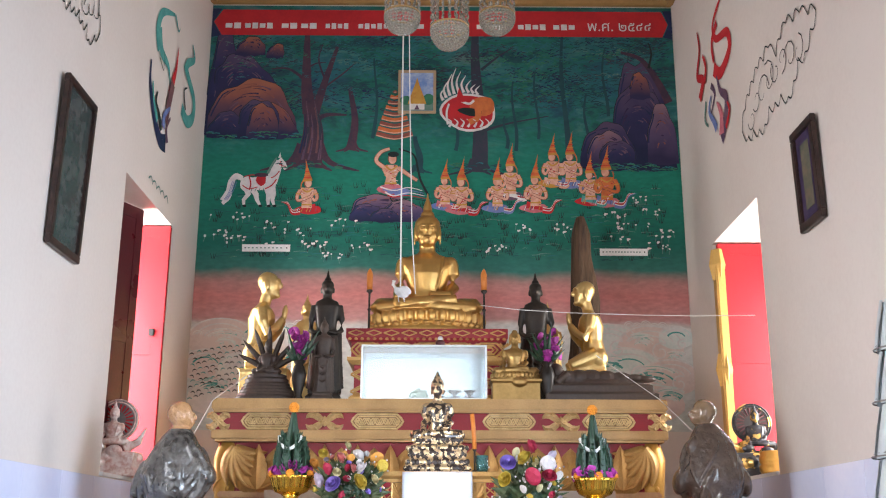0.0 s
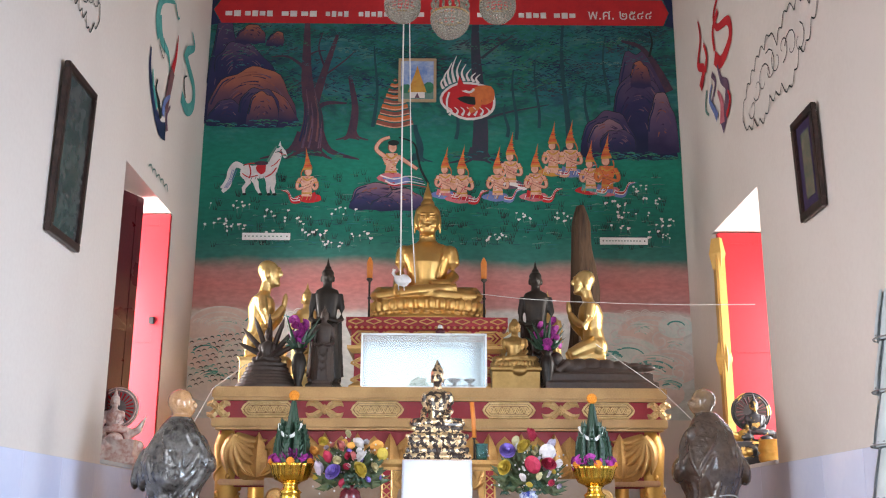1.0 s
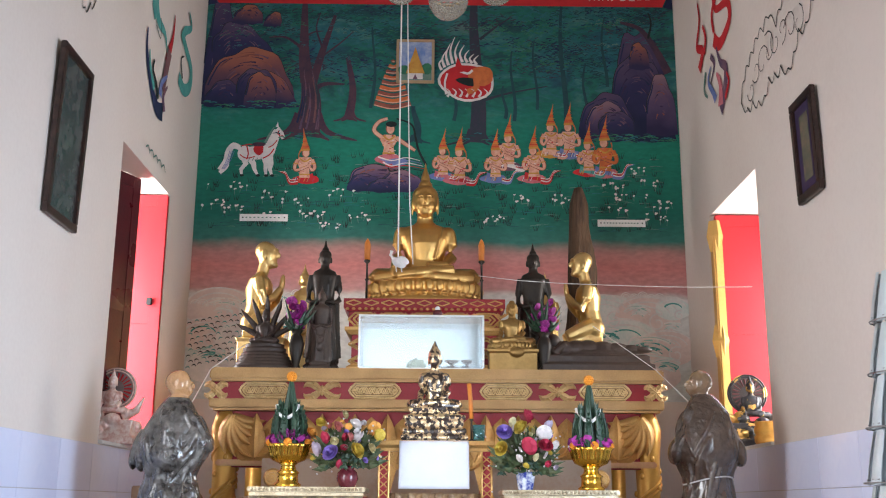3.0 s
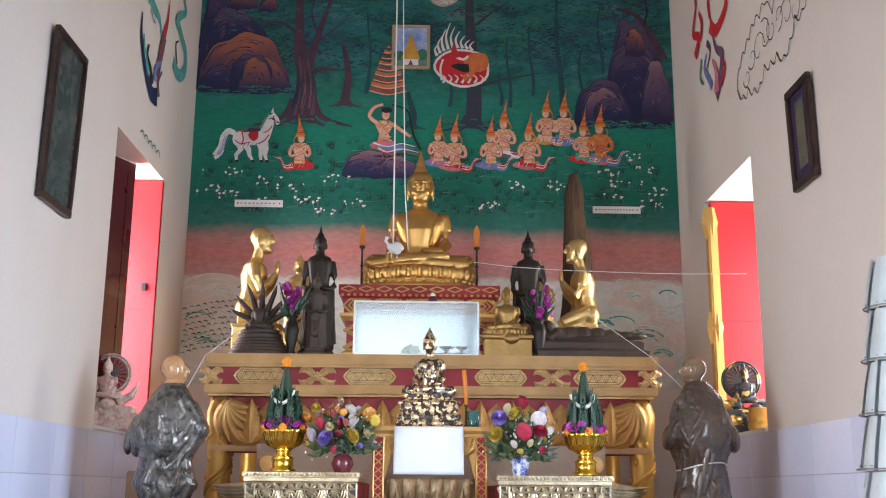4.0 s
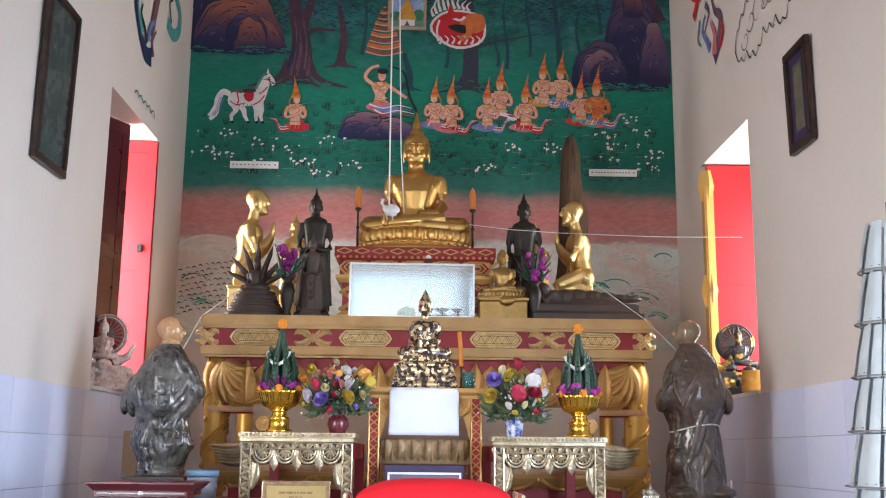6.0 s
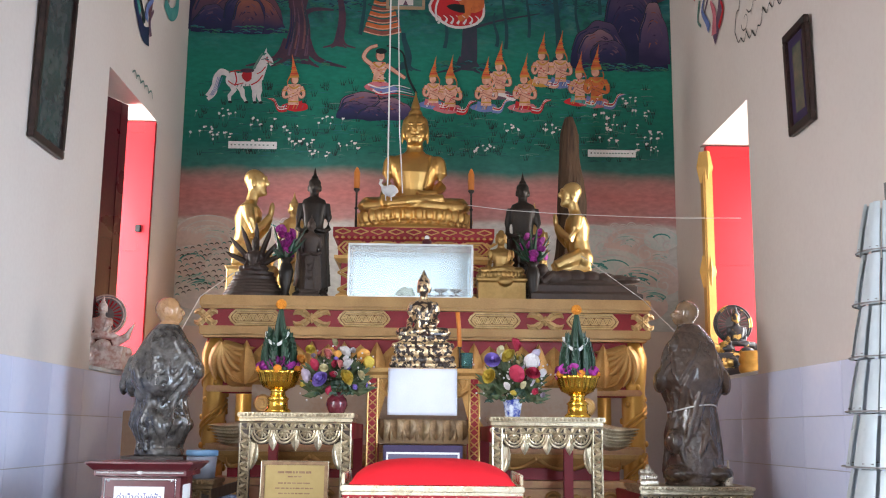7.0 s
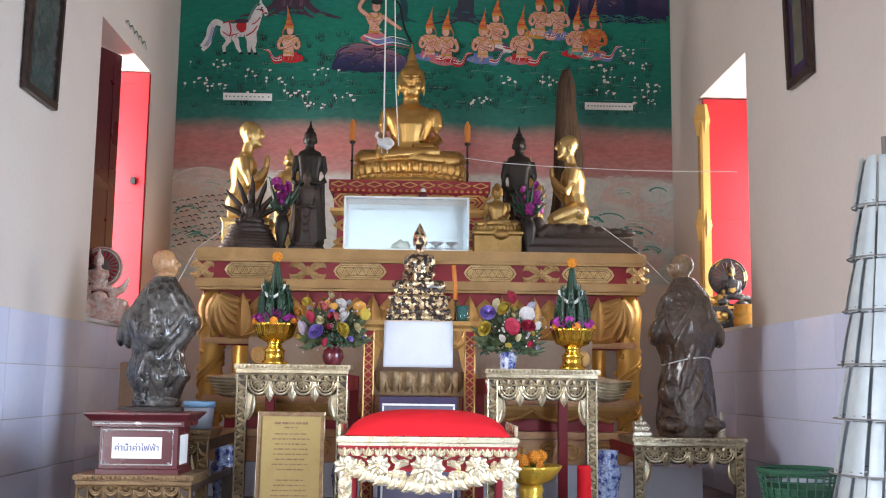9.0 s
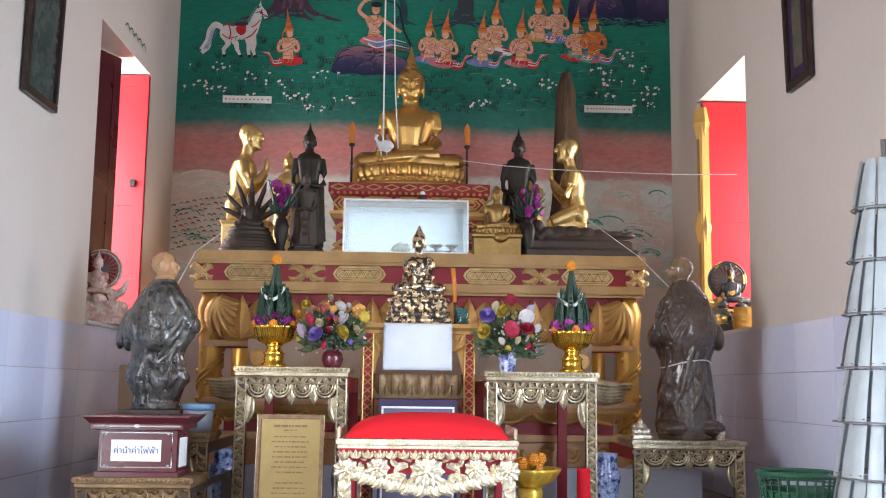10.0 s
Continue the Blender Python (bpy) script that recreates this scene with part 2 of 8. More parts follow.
def rosette(bm, cx, cz, r, y, petals=9, t=0.014):
    for k in range(petals):
        a = 2 * math.pi * k / petals
        carved_leaf(bm, (cx + 0.15 * r * math.cos(a), cz + 0.15 * r * math.sin(a)), (cx + r * math.cos(a), cz + r * math.sin(a)), r * 7.5 / petals, y, t * 0.8, n=6)
    bmesh.ops.create_circle(bm, cap_ends=True, segments=20, radius=r * 0.84, matrix=pose(cx, y + 0.002, cz, 90))
    for k in range(6):
        a = 2 * math.pi * k / 6 + 0.3
        carved_leaf(bm, (cx, cz), (cx + 0.52 * r * math.cos(a), cz + 0.52 * r * math.sin(a)), r * 0.42, y - 0.007, t * 0.8, n=4)
    ball(bm, (cx, y - 0.016, cz), (r * 0.17, 0.009, r * 0.17), u=8, v=5)
    return bm


def statue(name, bm, mat, label, category="statue", at=(0, 0, 0), turn=0, voxel=0.007, group="", soft=3):
    """One fused, softened mesh."""
    ob = link_mesh(name, bm, mat, None, True)
    ob.matrix_basis = pose(*at, 0, 0, turn)
    r = ob.modifiers.new("fuse", "REMESH")
    r.mode, r.voxel_size, r.use_smooth_shade = "VOXEL", voxel, True
    s = ob.modifiers.new("soften", "SMOOTH")
    s.factor, s.iterations = 0.5, soft
    return tagged(ob, label, category, group)


# ---- the hall ----
XL, XR, YB, YF, TOP = -1.851, 1.939, 7.7, -3.5, 4.93
THICK = 0.45
WIN_L = (5.84, 6.97, 0.965, 2.74)
WIN_R = (5.92, 6.98, 0.985, 2.63)


def side_wall(name, x0, x1, win):
    y0, y1, z0, z1 = win
    bm = B()
    # unseen opening near the entrance, added to hold a side fill lamp
    box(bm, x0, x1, YF, 2.1, 0, TOP)
    box(bm, x0, x1, 3.2, y0, 0, TOP)
    box(bm, x0, x1, 2.1, 3.2, 2.2, TOP)
    box(bm, x0, x1, y1, YB + THICK, 0, TOP)
    box(bm, x0, x1, y0, y1, 0, z0)
    box(bm, x0, x1, y0, y1, z1, TOP)
    return solid(name, bm, PLASTER, "cream plastered side wall with a window opening", "wall", kind="structure")


side_wall("wall_west", XL - THICK, XL, WIN_L)
side_wall("wall_east", XR, XR + THICK, WIN_R)
solid("wall_north", box(B(), XL, XR, YB, YB + THICK, 0, TOP), PLASTER, "plastered end wall behind the altar", "wall", kind="structure")
bm = B()
box(bm, XL - THICK, -1.65, YF - 0.3, YF, 0, TOP)
box(bm, 0.62, XR + THICK, YF - 0.3, YF, 0, TOP)
box(bm, -1.65, 0.62, YF - 0.3, YF, 3.6, TOP)
solid("wall_south", bm, PLASTER, "plastered entrance wall with a wide doorway", "wall", kind="structure")
solid("floor", box(B(), XL - THICK, XR + THICK, YF - 0.3, YB + THICK, -0.2, 0), FLOORM, "polished brownish floor", "floor", kind="structure")
solid("ceiling", box(B(), XL - THICK, XR + THICK, YF - 0.3, YB + THICK, TOP, TOP + 0.15), CEILING, "off-white ceiling with brown damp stains", "ceiling", kind="structure")
GROUND = material("pale_concrete", (0.42, 0.40, 0.36), 0.9, second=(0.34, 0.32, 0.28), scale=0.6, fine=12, amount=0.7)
bm = B()
bmesh.ops.create_grid(bm, x_segments=2, y_segments=2, size=400)
solid("ground", bm, GROUND, "pale concrete yard outside", "ground", at=(0, 0, -0.21), kind="structure")

# gilt cornice along the top of the end wall and down the hall
TRIM = material("cornice_ochre", (0.42, 0.25, 0.09), 0.6, second=(0.30, 0.17, 0.06), scale=8, fine=60)
solid("trim", box(B(), XL, XL + 0.05, YF, YB - 0.06, TOP - 0.07, TOP - 0.004, 0.006), TRIM, "ochre painted cornice strip", "cornice", kind="structure")
solid("trim", box(B(), XR - 0.05, XR, YF, YB - 0.06, TOP - 0.07, TOP - 0.004, 0.006), TRIM, "ochre painted cornice strip", "cornice", kind="structure")
solid("trim", box(B(), XL, XR, YB - 0.05, YB, TOP - 0.05, TOP - 0.004, 0.006), TRIM, "ochre painted cornice strip above the mural", "cornice", kind="structure")


# glazed tile dado: rows of tiles, each a piece
def tile_mesh(w, h, t=0.008):
    bm = box(B(), -t, 0, -w / 2, w / 2, -h / 2, h / 2, 0.0012)
    me = bpy.data.meshes.new("tile")
    bm.to_mesh(me)
    bm.free()
    me.materials.append(TILE)
    return me


def dado(name, x, facing, top, label):
    base = solid(name, box(box(B(), min(x, x + facing * 0.012), max(x, x + facing * 0.012), 3.2, YB, 0, top), min(x, x + facing * 0.012), max(x, x + facing * 0.012), YF + 0.01, 2.1, 0, top), GROUT, label, "wall tiles", kind="structure")
    w, h = 0.50, 0.25
    me = tile_mesh(w - 0.0012, h - 0.004)
    low = tile_mesh(w - 0.0012, top - 3 * h - 0.004)
    far = B()
    y = YB - w / 2
    while y > YF + w / 2:
        for row in range(4):
            z = top - h / 2 - row * h if row < 3 else (top - 3 * h) / 2
            if 1.86 < y < 3.44:
                continue
            if y > 3.6:
                ob = new("tile", me if row < 3 else low)
                ob.parent = base
                ob.matrix_basis = pose(x + facing * 0.012, y, z, 0, 0, 0 if facing < 0 else 180)
            else:
                hh = h if row < 3 else top - 3 * h
                box(far, min(x + facing * 0.012, x + facing * 0.02), max(x + facing * 0.012, x + facing * 0.02), y - w / 2 + 0.002, y + w / 2 - 0.002, z - hh / 2 + 0.002, z + hh / 2 - 0.002)
        y -= w
    tagged(part("tiles", far, TILE, base, "tiles further down the wall"), kind="stuff")


dado("wall_tiles_west", XL, 1, 0.958, "pale lilac glazed wall tiles with thin joints")
dado("wall_tiles_east", XR, -1, 0.985, "pale lilac glazed wall tiles with thin joints")

# window sills and inward-folded shutters
SILL = material("sill_white", (0.78, 0.77, 0.75), 0.4, scale=4, fine=40)
WOODGOLD = material("shutter_gold", (0.70, 0.44, 0.13), 0.45, 0.25, second=(0.58, 0.34, 0.08), scale=5, fine=60, amount=0.5)


def shutter(name, hinge, free, z0, z1, label, astragal, latch, mat=None):
    hx, hy = hinge
    fx, fy = free
    w = math.hypot(fx - hx, fy - hy)
    ang = math.degrees(math.atan2(fy - hy, fx - hx))
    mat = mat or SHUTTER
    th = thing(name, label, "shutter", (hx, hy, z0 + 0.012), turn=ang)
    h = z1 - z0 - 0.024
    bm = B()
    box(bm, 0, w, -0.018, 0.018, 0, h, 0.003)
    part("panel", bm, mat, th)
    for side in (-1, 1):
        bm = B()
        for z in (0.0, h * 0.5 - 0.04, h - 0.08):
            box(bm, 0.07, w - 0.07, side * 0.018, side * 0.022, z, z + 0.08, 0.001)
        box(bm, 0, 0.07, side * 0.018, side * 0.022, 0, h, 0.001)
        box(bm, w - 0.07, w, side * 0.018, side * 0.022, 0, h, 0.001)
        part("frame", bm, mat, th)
    if astragal:
        k = astragal
        bm = box(B(), w - 0.035, w + 0.03 * k, -0.045 * k, 0.045 * k, 0.01, h - (0.12 if k == 1 else 0.01), 0.012)
        for z in (0.04, h * 0.38, h - 0.26) if k == 1 else ():
            lathe(bm, [(0.045, 0), (0.066, 0.11), (0.045, 0.22)], (w - 0.002, 0, z), 4)
        part("astragal", bm, WOODGOLD, th, "gilded centre strip with diamond bosses")
    if latch:
        part("latch", box(B(), w - 0.09, w - 0.055, -0.045, -0.02, h * 0.55, h * 0.55 + 0.05, 0.004), BLACK, th, "small black latch")
    return th


for side, x, out, win in ((1, XL, -1, WIN_L), (2, XR, 1, WIN_R)):
    y0, y1, z0, z1 = win
    w = thing(f"window_{side}", "deep window opening with a white sill and red shutters", "window", kind="structure")
    a, b = sorted((x - out * 0.018, x + out * 0.40))
    part("window_sill", box(B(), a, b, y0 + 0.002, y1 - 0.002, z0, z0 + 0.022, 0.004), SILL, w)
    a, b = sorted((x + out * 0.40, x + out * 0.445))
    bm = B()
    box(bm, a, b, y0 + 0.002, y0 + 0.05, z0 + 0.024, z1 - 0.002, 0.004)
    box(bm, a, b, y1 - 0.05, y1 - 0.002, z0 + 0.024, z1 - 0.002, 0.004)
    box(bm, a, b, y0 + 0.052, y1 - 0.052, z1 - 0.05, z1 - 0.002, 0.004)
    part("window_frame", bm, SHUTTER, w)
shutter("shutter", (XL - 0.40, 6.925), (XL + 0.0, 6.935), 0.987, 2.74, "bright red wooden shutter folded back into the window reveal", False, True)
# this leaf's shade is put into its colour: maroon instead of shutter red
shutter("shutter", (XL - 0.40, 5.90), (-1.955, 6.56), 0.987, 2.74, "red wooden shutter half open, shade in its darker colour, with a gilded edge", 0.35, False, MAROON)
shutter("shutter", (XR + 0.40, 6.925), (XR + 0.02, 6.925), 1.007, 2.63, "red wooden shutter folded back with a gilded diamond strip", 1, False)


# ---- the great altar table ----
def cross_arm(bm, cx, cz, w, h, y, sx, sz, t=0.016):
    """One trefoil leaf arm of a four-armed flourish."""
    mid = (cx + sx * 0.24 * w, cz + sz * 0.30 * h)
    carved_leaf(bm, (cx + sx * 0.06 * w, cz + sz * 0.06 * h), (cx + sx * 0.46 * w, cz + sz * 0.46 * h), h * 0.46, y, t, sx * sz * 0.10)
    carved_leaf(bm, mid, (cx + sx * 0.16 * w, cz + sz * 0.52 * h), h * 0.40, y - 0.002, t, -sx * sz * 0.25, n=5)
    carved_leaf(bm, mid, (cx + sx * 0.50 * w, cz + sz * 0.18 * h), h * 0.38, y - 0.002, t, sx * sz * 0.25, n=5)
    return bm


def cross_flower(bm, cx, cz, h, y, t=0.016):
    for k in range(4):
        a = k * math.pi / 2
        carved_leaf(bm, (cx, cz), (cx + 0.34 * h * math.cos(a), cz + 0.34 * h * math.sin(a)), h * 0.30, y - 0.006, t, n=5)
    for k in range(4):
        a = k * math.pi / 2 + 0.785
        carved_leaf(bm, (cx, cz), (cx + 0.26 * h * math.cos(a), cz + 0.26 * h * math.sin(a)), h * 0.22, y - 0.009, t, n=4)
    return ball(bm, (cx, y - 0.02, cz), (h * 0.07, 0.01, h * 0.07), u=8, v=5)


def cartouche(ground, bm, cx, cz, w, h, y):
    """Long panel with pointed ends, two raised rims and a braided middle."""
    def outline(k, kz):
        a, b = w / 2 * k, h / 2 * kz
        return [(cx - a, cz), (cx - a + b * 0.25, cz + b * 0.45), (cx - a + b * 0.85, cz + b), (cx + a - b * 0.85, cz + b), (cx + a - b * 0.25, cz + b * 0.45), (cx + a, cz),
                (cx + a - b * 0.25, cz - b * 0.45), (cx + a - b * 0.85, cz - b), (cx - a + b * 0.85, cz - b), (cx - a + b * 0.25, cz - b * 0.45)]
    plate(ground, outline(1.0, 1.0), y, 0.006)
    for k, kz, r in ((0.96, 0.90, 0.0075), (0.84, 0.62, 0.0055)):
        pts = outline(k, kz)
        tube(bm, [(x, y - 0.010, z) for x, z in pts + pts[:2]], r, 5)
    n = 46
    for ph in (0, math.pi / 2, math.pi):
        tube(bm, [(cx - 0.36 * w + 0.72 * w * i / n, y - 0.010 - 0.003 * math.cos(9 * math.pi * i / n + ph), cz + 0.19 * h * math.sin(9 * math.pi * i / n + ph)) for i in range(n + 1)], 0.0048, 4)
    for d in (-1, 1):
        carved_leaf(bm, (cx + d * 0.34 * w, cz), (cx + d * 0.42 * w, cz), h * 0.24, y - 0.008, 0.008, n=4)


def lotus_band(bm, x0, x1, z0, z1, y, n, lean=0.05):
    """A row of broad pointed petals, ribbed, leaning forward at the top."""
    w = (x1 - x0) / n
    for i in range(n):
        cx = x0 + (i + 0.5) * w
        for k, dy in ((1.0, 0.0), (0.72, 0.012), (0.45, 0.022)):
            pts = leaf_shape(cx, z0, (z1 - z0) * (0.45 + 0.55 * k), w * 0.98 * k)
            vs = [bm.verts.new((px, y - dy - lean * (pz - z0) / (z1 - z0), pz)) for px, pz in pts]
            bs = [bm.verts.new((px, y + 0.02 - dy - lean * (pz - z0) / (z1 - z0), pz)) for px, pz in pts]
            m = len(pts)
            for j in range(m):
                bm.faces.new((vs[j], vs[(j + 1) % m], bs[(j + 1) % m], bs[j]))
            bm.faces.new(vs)


PINKGOLD = material("faded_gold", (0.56, 0.33, 0.15), 0.5, 0.25, second=(0.45, 0.20, 0.12), scale=6, fine=50, amount=0.7)
altar = thing("altar_table", "large red and gold carved altar table with lion-leg columns", "altar", (0.03, 6.3, 0))
AX0, AX1, AY1 = -1.385, 1.385, 1.35
bm = box(B(), AX0, AX1, 0.0, AY1, 1.385, 1.455, 0.008)
box(bm, AX0 + 0.012, AX1 - 0.012, 0.008, AY1, 1.372, 1.384)
part("tabletop", bm, PALEGOLD, altar, "pale gold moulded table edge")
part("frieze", box(B(), AX0 + 0.025, AX1 - 0.025, 0.03, AY1 - 0.02, 1.268, 1.37), RED, altar, "deep red frieze board")
bm = box(B(), AX0 + 0.005, AX1 - 0.005, 0.0, AY1 - 0.01, 1.212, 1.266, 0.006)
box(bm, AX0 + 0.03, AX1 - 0.03, 0.012, AY1 - 0.02, 1.196, 1.21)
part("moulding", bm, PALEGOLD, altar)
part("apron", box(B(), AX0 + 0.05, AX1 - 0.05, 0.06, 0.12, 0.86, 1.194), RED, altar, "deep red apron board")
CARVED = material("carved_pale_gold", (0.80, 0.58, 0.29), 0.4, 0.35, second=(0.48, 0.30, 0.12), scale=20, fine=120, amount=0.5, bump=0.25)
# cartouche ground in darker gold: crevice shade put into the colour
CREVICE = material("crevice_gold", (0.34, 0.19, 0.07), 0.45, 0.35, second=(0.22, 0.11, 0.04), scale=14, fine=100)
CZ, FH = 1.319, 0.098
for cx in (-1.04, -0.375, 0.425, 1.03):
    ground, bm = B(), B()
    cartouche(ground, bm, cx - 0.005, CZ, 0.325, FH, 0.03)
    part("relief", bm, CARVED, part("cartouche", ground, CREVICE, altar))
for cx in (-1.345, -0.70, 0.735, 1.335):
    fl = part("flourish", cross_flower(B(), cx, CZ, FH, 0.026), CARVED, altar)
    for sx in (-1, 1):
        for sz in (-1, 1):
            part("leaf", cross_arm(B(), cx, CZ, 0.23 if abs(cx) < 1 else 0.14, FH, 0.026, sx, sz), CARVED, fl)
for i in range(12):
    part("palmette", palmette(B(), -1.09 + i * 0.198, 0.915, 0.265, 0.27, 0.040), GOLDPAINT, altar, "three-lobed gilded leaf")
    if i < 11:
        bm = carved_leaf(B(), (-0.991 + i * 0.198, 0.92), (-0.991 + i * 0.198, 1.165), 0.20, 0.056, 0.035)
        carved_leaf(bm, (-0.991 + i * 0.198, 0.925), (-0.991 + i * 0.198, 1.10), 0.11, 0.026, 0.03)
        part("leaf", bm, GOLDPAINT, altar)
part("apron_edge", box(B(), AX0 + 0.06, AX1 - 0.06, 0.02, 0.058, 0.868, 0.905, 0.008), PINKGOLD, altar)
for s in (-1, 1):
    bm = B()
    for k in range(7):
        an = radians(188 + 15 * k)
        ln = 0.20 + 0.035 * math.sin(math.pi * k / 6) + 0.03 * (k > 3)
        carved_leaf(bm, (s * 1.235, 1.165), (s * (1.235 + ln * math.cos(an)), 1.165 + ln * math.sin(an)), 0.072, 0.032 - 0.004 * k, 0.03, s * 0.13, 8)
    for k in range(5):
        an = radians(200 + 17 * k)
        carved_leaf(bm, (s * 1.245, 1.16), (s * (1.245 + 0.12 * math.cos(an)), 1.16 + 0.12 * math.sin(an)), 0.045, 0.012, 0.018, s * 0.15, 6)
    part("corner_leaf", bm, GOLDPAINT, altar, "fan of curling gilded leaves", smooth=True)
    bm = B()
    lathe(bm, [(0.066, 0), (0.08, 0.05), (0.066, 0.12), (0.068, 0.5), (0.073, 0.9), (0.084, 1.02), (0.09, 1.10), (0.075, 1.15), (0.062, 1.194)], (s * 1.285, 0.11, 0), 20)
    for turn in range(3):
        for o in (0.0, 0.035):
            tube(bm, [(s * 1.285 + 0.074 * math.cos(a), 0.11 + 0.074 * math.sin(a), 0.14 + 0.30 * turn + o + 0.055 * a) for a in [i * 0.35 for i in range(19)]], 0.011, 5)
    for k in range(26):
        a, z = 2.4 * k, 0.14 + 0.034 * k
        ball(bm, (s * 1.285 + 0.072 * math.cos(a), 0.11 + 0.072 * math.sin(a), z), (0.016, 0.016, 0.020), u=7, v=5)
    part("leg", bm, COLUMNGOLD, altar, "round orange-gold leg with spiral leaf bands", smooth=True)
    bm = B()
    lathe(bm, [(0.07, 0), (0.075, 1.194)], (s * 1.275, AY1 - 0.15, 0), 16)
    part("leg", bm, COLUMNGOLD, altar, smooth=True)
part("board", box(B(), AX0 + 0.15, AX1 - 0.15, AY1 - 0.06, AY1 - 0.03, 0.0, 1.19), RED, altar)

# stepped base below the table, with curled gilt leaves
base = thing("stepped_altar", "stepped red and gold plaster base with curled leaves", "altar", (0.03, 5.98, 0))
STEPTILE = material("step_tile", (0.55, 0.57, 0.66), 0.25, second=(0.47, 0.50, 0.60), scale=3, fine=40)
part("step", box(B(), -1.45, 1.62, 0.0, 1.65, 0.0, 0.19, 0.005), STEPTILE, base, "grey-blue tiled step")
bm = box(B(), -1.20, 1.20, 0.02, 0.32, 0.192, 0.33, 0.01)
part("plinth", bm, PINKGOLD, base)
bm = B()
box(bm, -1.22, 1.22, -0.01, 0.3, 0.335, 0.375, 0.008)
part("ledge", bm, PINKGOLD, base)
part("recess", box(B(), -1.12, 1.12, 0.05, 0.32, 0.378, 0.445), RED, base, "deep red recess")
part("belly", stack(B(), [(1.08, 0.12, 0.446), (1.15, 0.145, 0.465), (1.21, 0.165, 0.50), (1.225, 0.17, 0.523)], (0, 0.155, 0)), GOLDPAINT, base, "swelling gilded moulding")
bm = box(B(), -1.25, 1.25, -0.03, 0.32, 0.525, 0.565, 0.012)
part("ledge", bm, PINKGOLD, base)
for i in range(19):
    bm = B()
    lotus_band(bm, -0.98 + i * 0.1032, -0.98 + (i + 1) * 0.1032, 0.635, 0.735, 0.05, 1, -0.03)
    part("petal", bm, GOLDPAINT, base)
part("core", box(B(), -1.0, 1.0, 0.06, 0.30, 0.568, 0.90), material("ochre_plaster", (0.45, 0.33, 0.24), 0.7, second=(0.40, 0.22, 0.12), scale=5, fine=50), base)
for s in (-1, 1):
    bm = B()
    for k in range(6):
        carved_leaf(bm, (s * (0.86 + 0.012 * k), 0.735 - 0.012 * k), (s * (1.235 - 0.012 * k), 0.590 - 0.002 * k + 0.016 * (5 - k)), 0.060, 0.0 - 0.006 * k, 0.028, -s * (0.10 + 0.02 * k), 8)
    part("corner_leaf", bm, SILVERGILT, base, "pale gilded curling leaf", smooth=True)
    bm = B()
    for r in (0.055, 0.036, 0.016):
        lathe(bm, [(r, 0), (r * 0.8, 0.02 + (0.055 - r) * 0.6)], (0, 0, 0), 14)
    bmesh.ops.transform(bm, matrix=pose(s * 0.93, 0.03, 0.79, 90), verts=bm.verts)
    part("scroll", bm, GOLDPAINT, base)
for i in range(7):
    cx = -0.96 + i * 0.32
    for d in (-1, 1):
        bm = B()
        p = curve_pts([(cx, 0.50), (cx + d * 0.07, 0.455), (cx + d * 0.15, 0.44), (cx + d * 0.16, 0.49)], 5)
        tube(bm, [(x, 0.035 - (z - 0.44) * 0.7, z) for x, z in p], 0.016, 6, [1.2 - 0.8 * k / len(p) for k in range(len(p))])
        part("leaf_scroll", bm, GOLDPAINT, base, smooth=True)
    for d in (-1, 1):
        bm = B()
        sp = spiral(cx + d * 0.09, 0.265, 0.05, 0.5, d * 1.3)
        tube(bm, [(x, 0.015, z) for x, z in sp], 0.012, 5)
        part("curl", bm, GOLDPAINT, base, smooth=True)

# upper pedestal under the great image
ped = thing("pedestal", "red and gold stepped pedestal with carved lozenges", "pedestal", (-0.055, 6.95, 1.455))
for rows, mat, name in (([(0.47, 0.30, 0.0), (0.47, 0.30, 0.26)], RED, "core"), ([(0.50, 0.33, 0.0), (0.50, 0.33, 0.05), (0.47, 0.31, 0.07)], GOLDPAINT, "foot"),
                        ([(0.485, 0.31, 0.262), (0.515, 0.33, 0.29), (0.515, 0.33, 0.31)], GOLDPAINT, "ledge"), ([(0.49, 0.32, 0.312), (0.49, 0.32, 0.41)], RED, "band"),
                        ([(0.50, 0.325, 0.412), (0.525, 0.34, 0.435), (0.525, 0.34, 0.495)], RED, "top")):
    part(name, stack(B(), rows), mat, ped)
for i in range(5):
    cx = -0.40 + i * 0.2
    bm = B()
    for k in (1.0, 0.66, 0.34):
        pts = [(cx - 0.092 * k, 0.36), (cx - 0.05 * k, 0.36 + 0.042 * k), (cx + 0.05 * k, 0.36 + 0.042 * k), (cx + 0.092 * k, 0.36), (cx + 0.05 * k, 0.36 - 0.042 * k), (cx - 0.05 * k, 0.36 - 0.042 * k)]
        tube(bm, [(x, -0.323, z) for x, z in pts + pts[:1]], 0.0078, 4)
    for d in (-1, 1):
        for q in (0.0, 0.018):
            tube(bm, [(cx + 0.1 - d * (0.045 - q), -0.323, 0.36 + d * 0.042), (cx + 0.1, -0.323, 0.36 + d * (0.012 + q * 0.6)), (cx + 0.1 + d * (0.045 - q), -0.323, 0.36 + d * 0.042)], 0.006, 4)
    for z in (0.09, 0.20):
        for d in (-1, 1):
            for o in (0.0, 0.02):
                tube(bm, [(cx - 0.09 + o, -0.303, z), (cx, -0.303, z + d * (0.05 - o)), (cx + 0.09 - o, -0.303, z)], 0.0075, 4)
    part("lozenge", bm, GOLDPAINT, ped, "gilded nested lozenges")
bm = B()
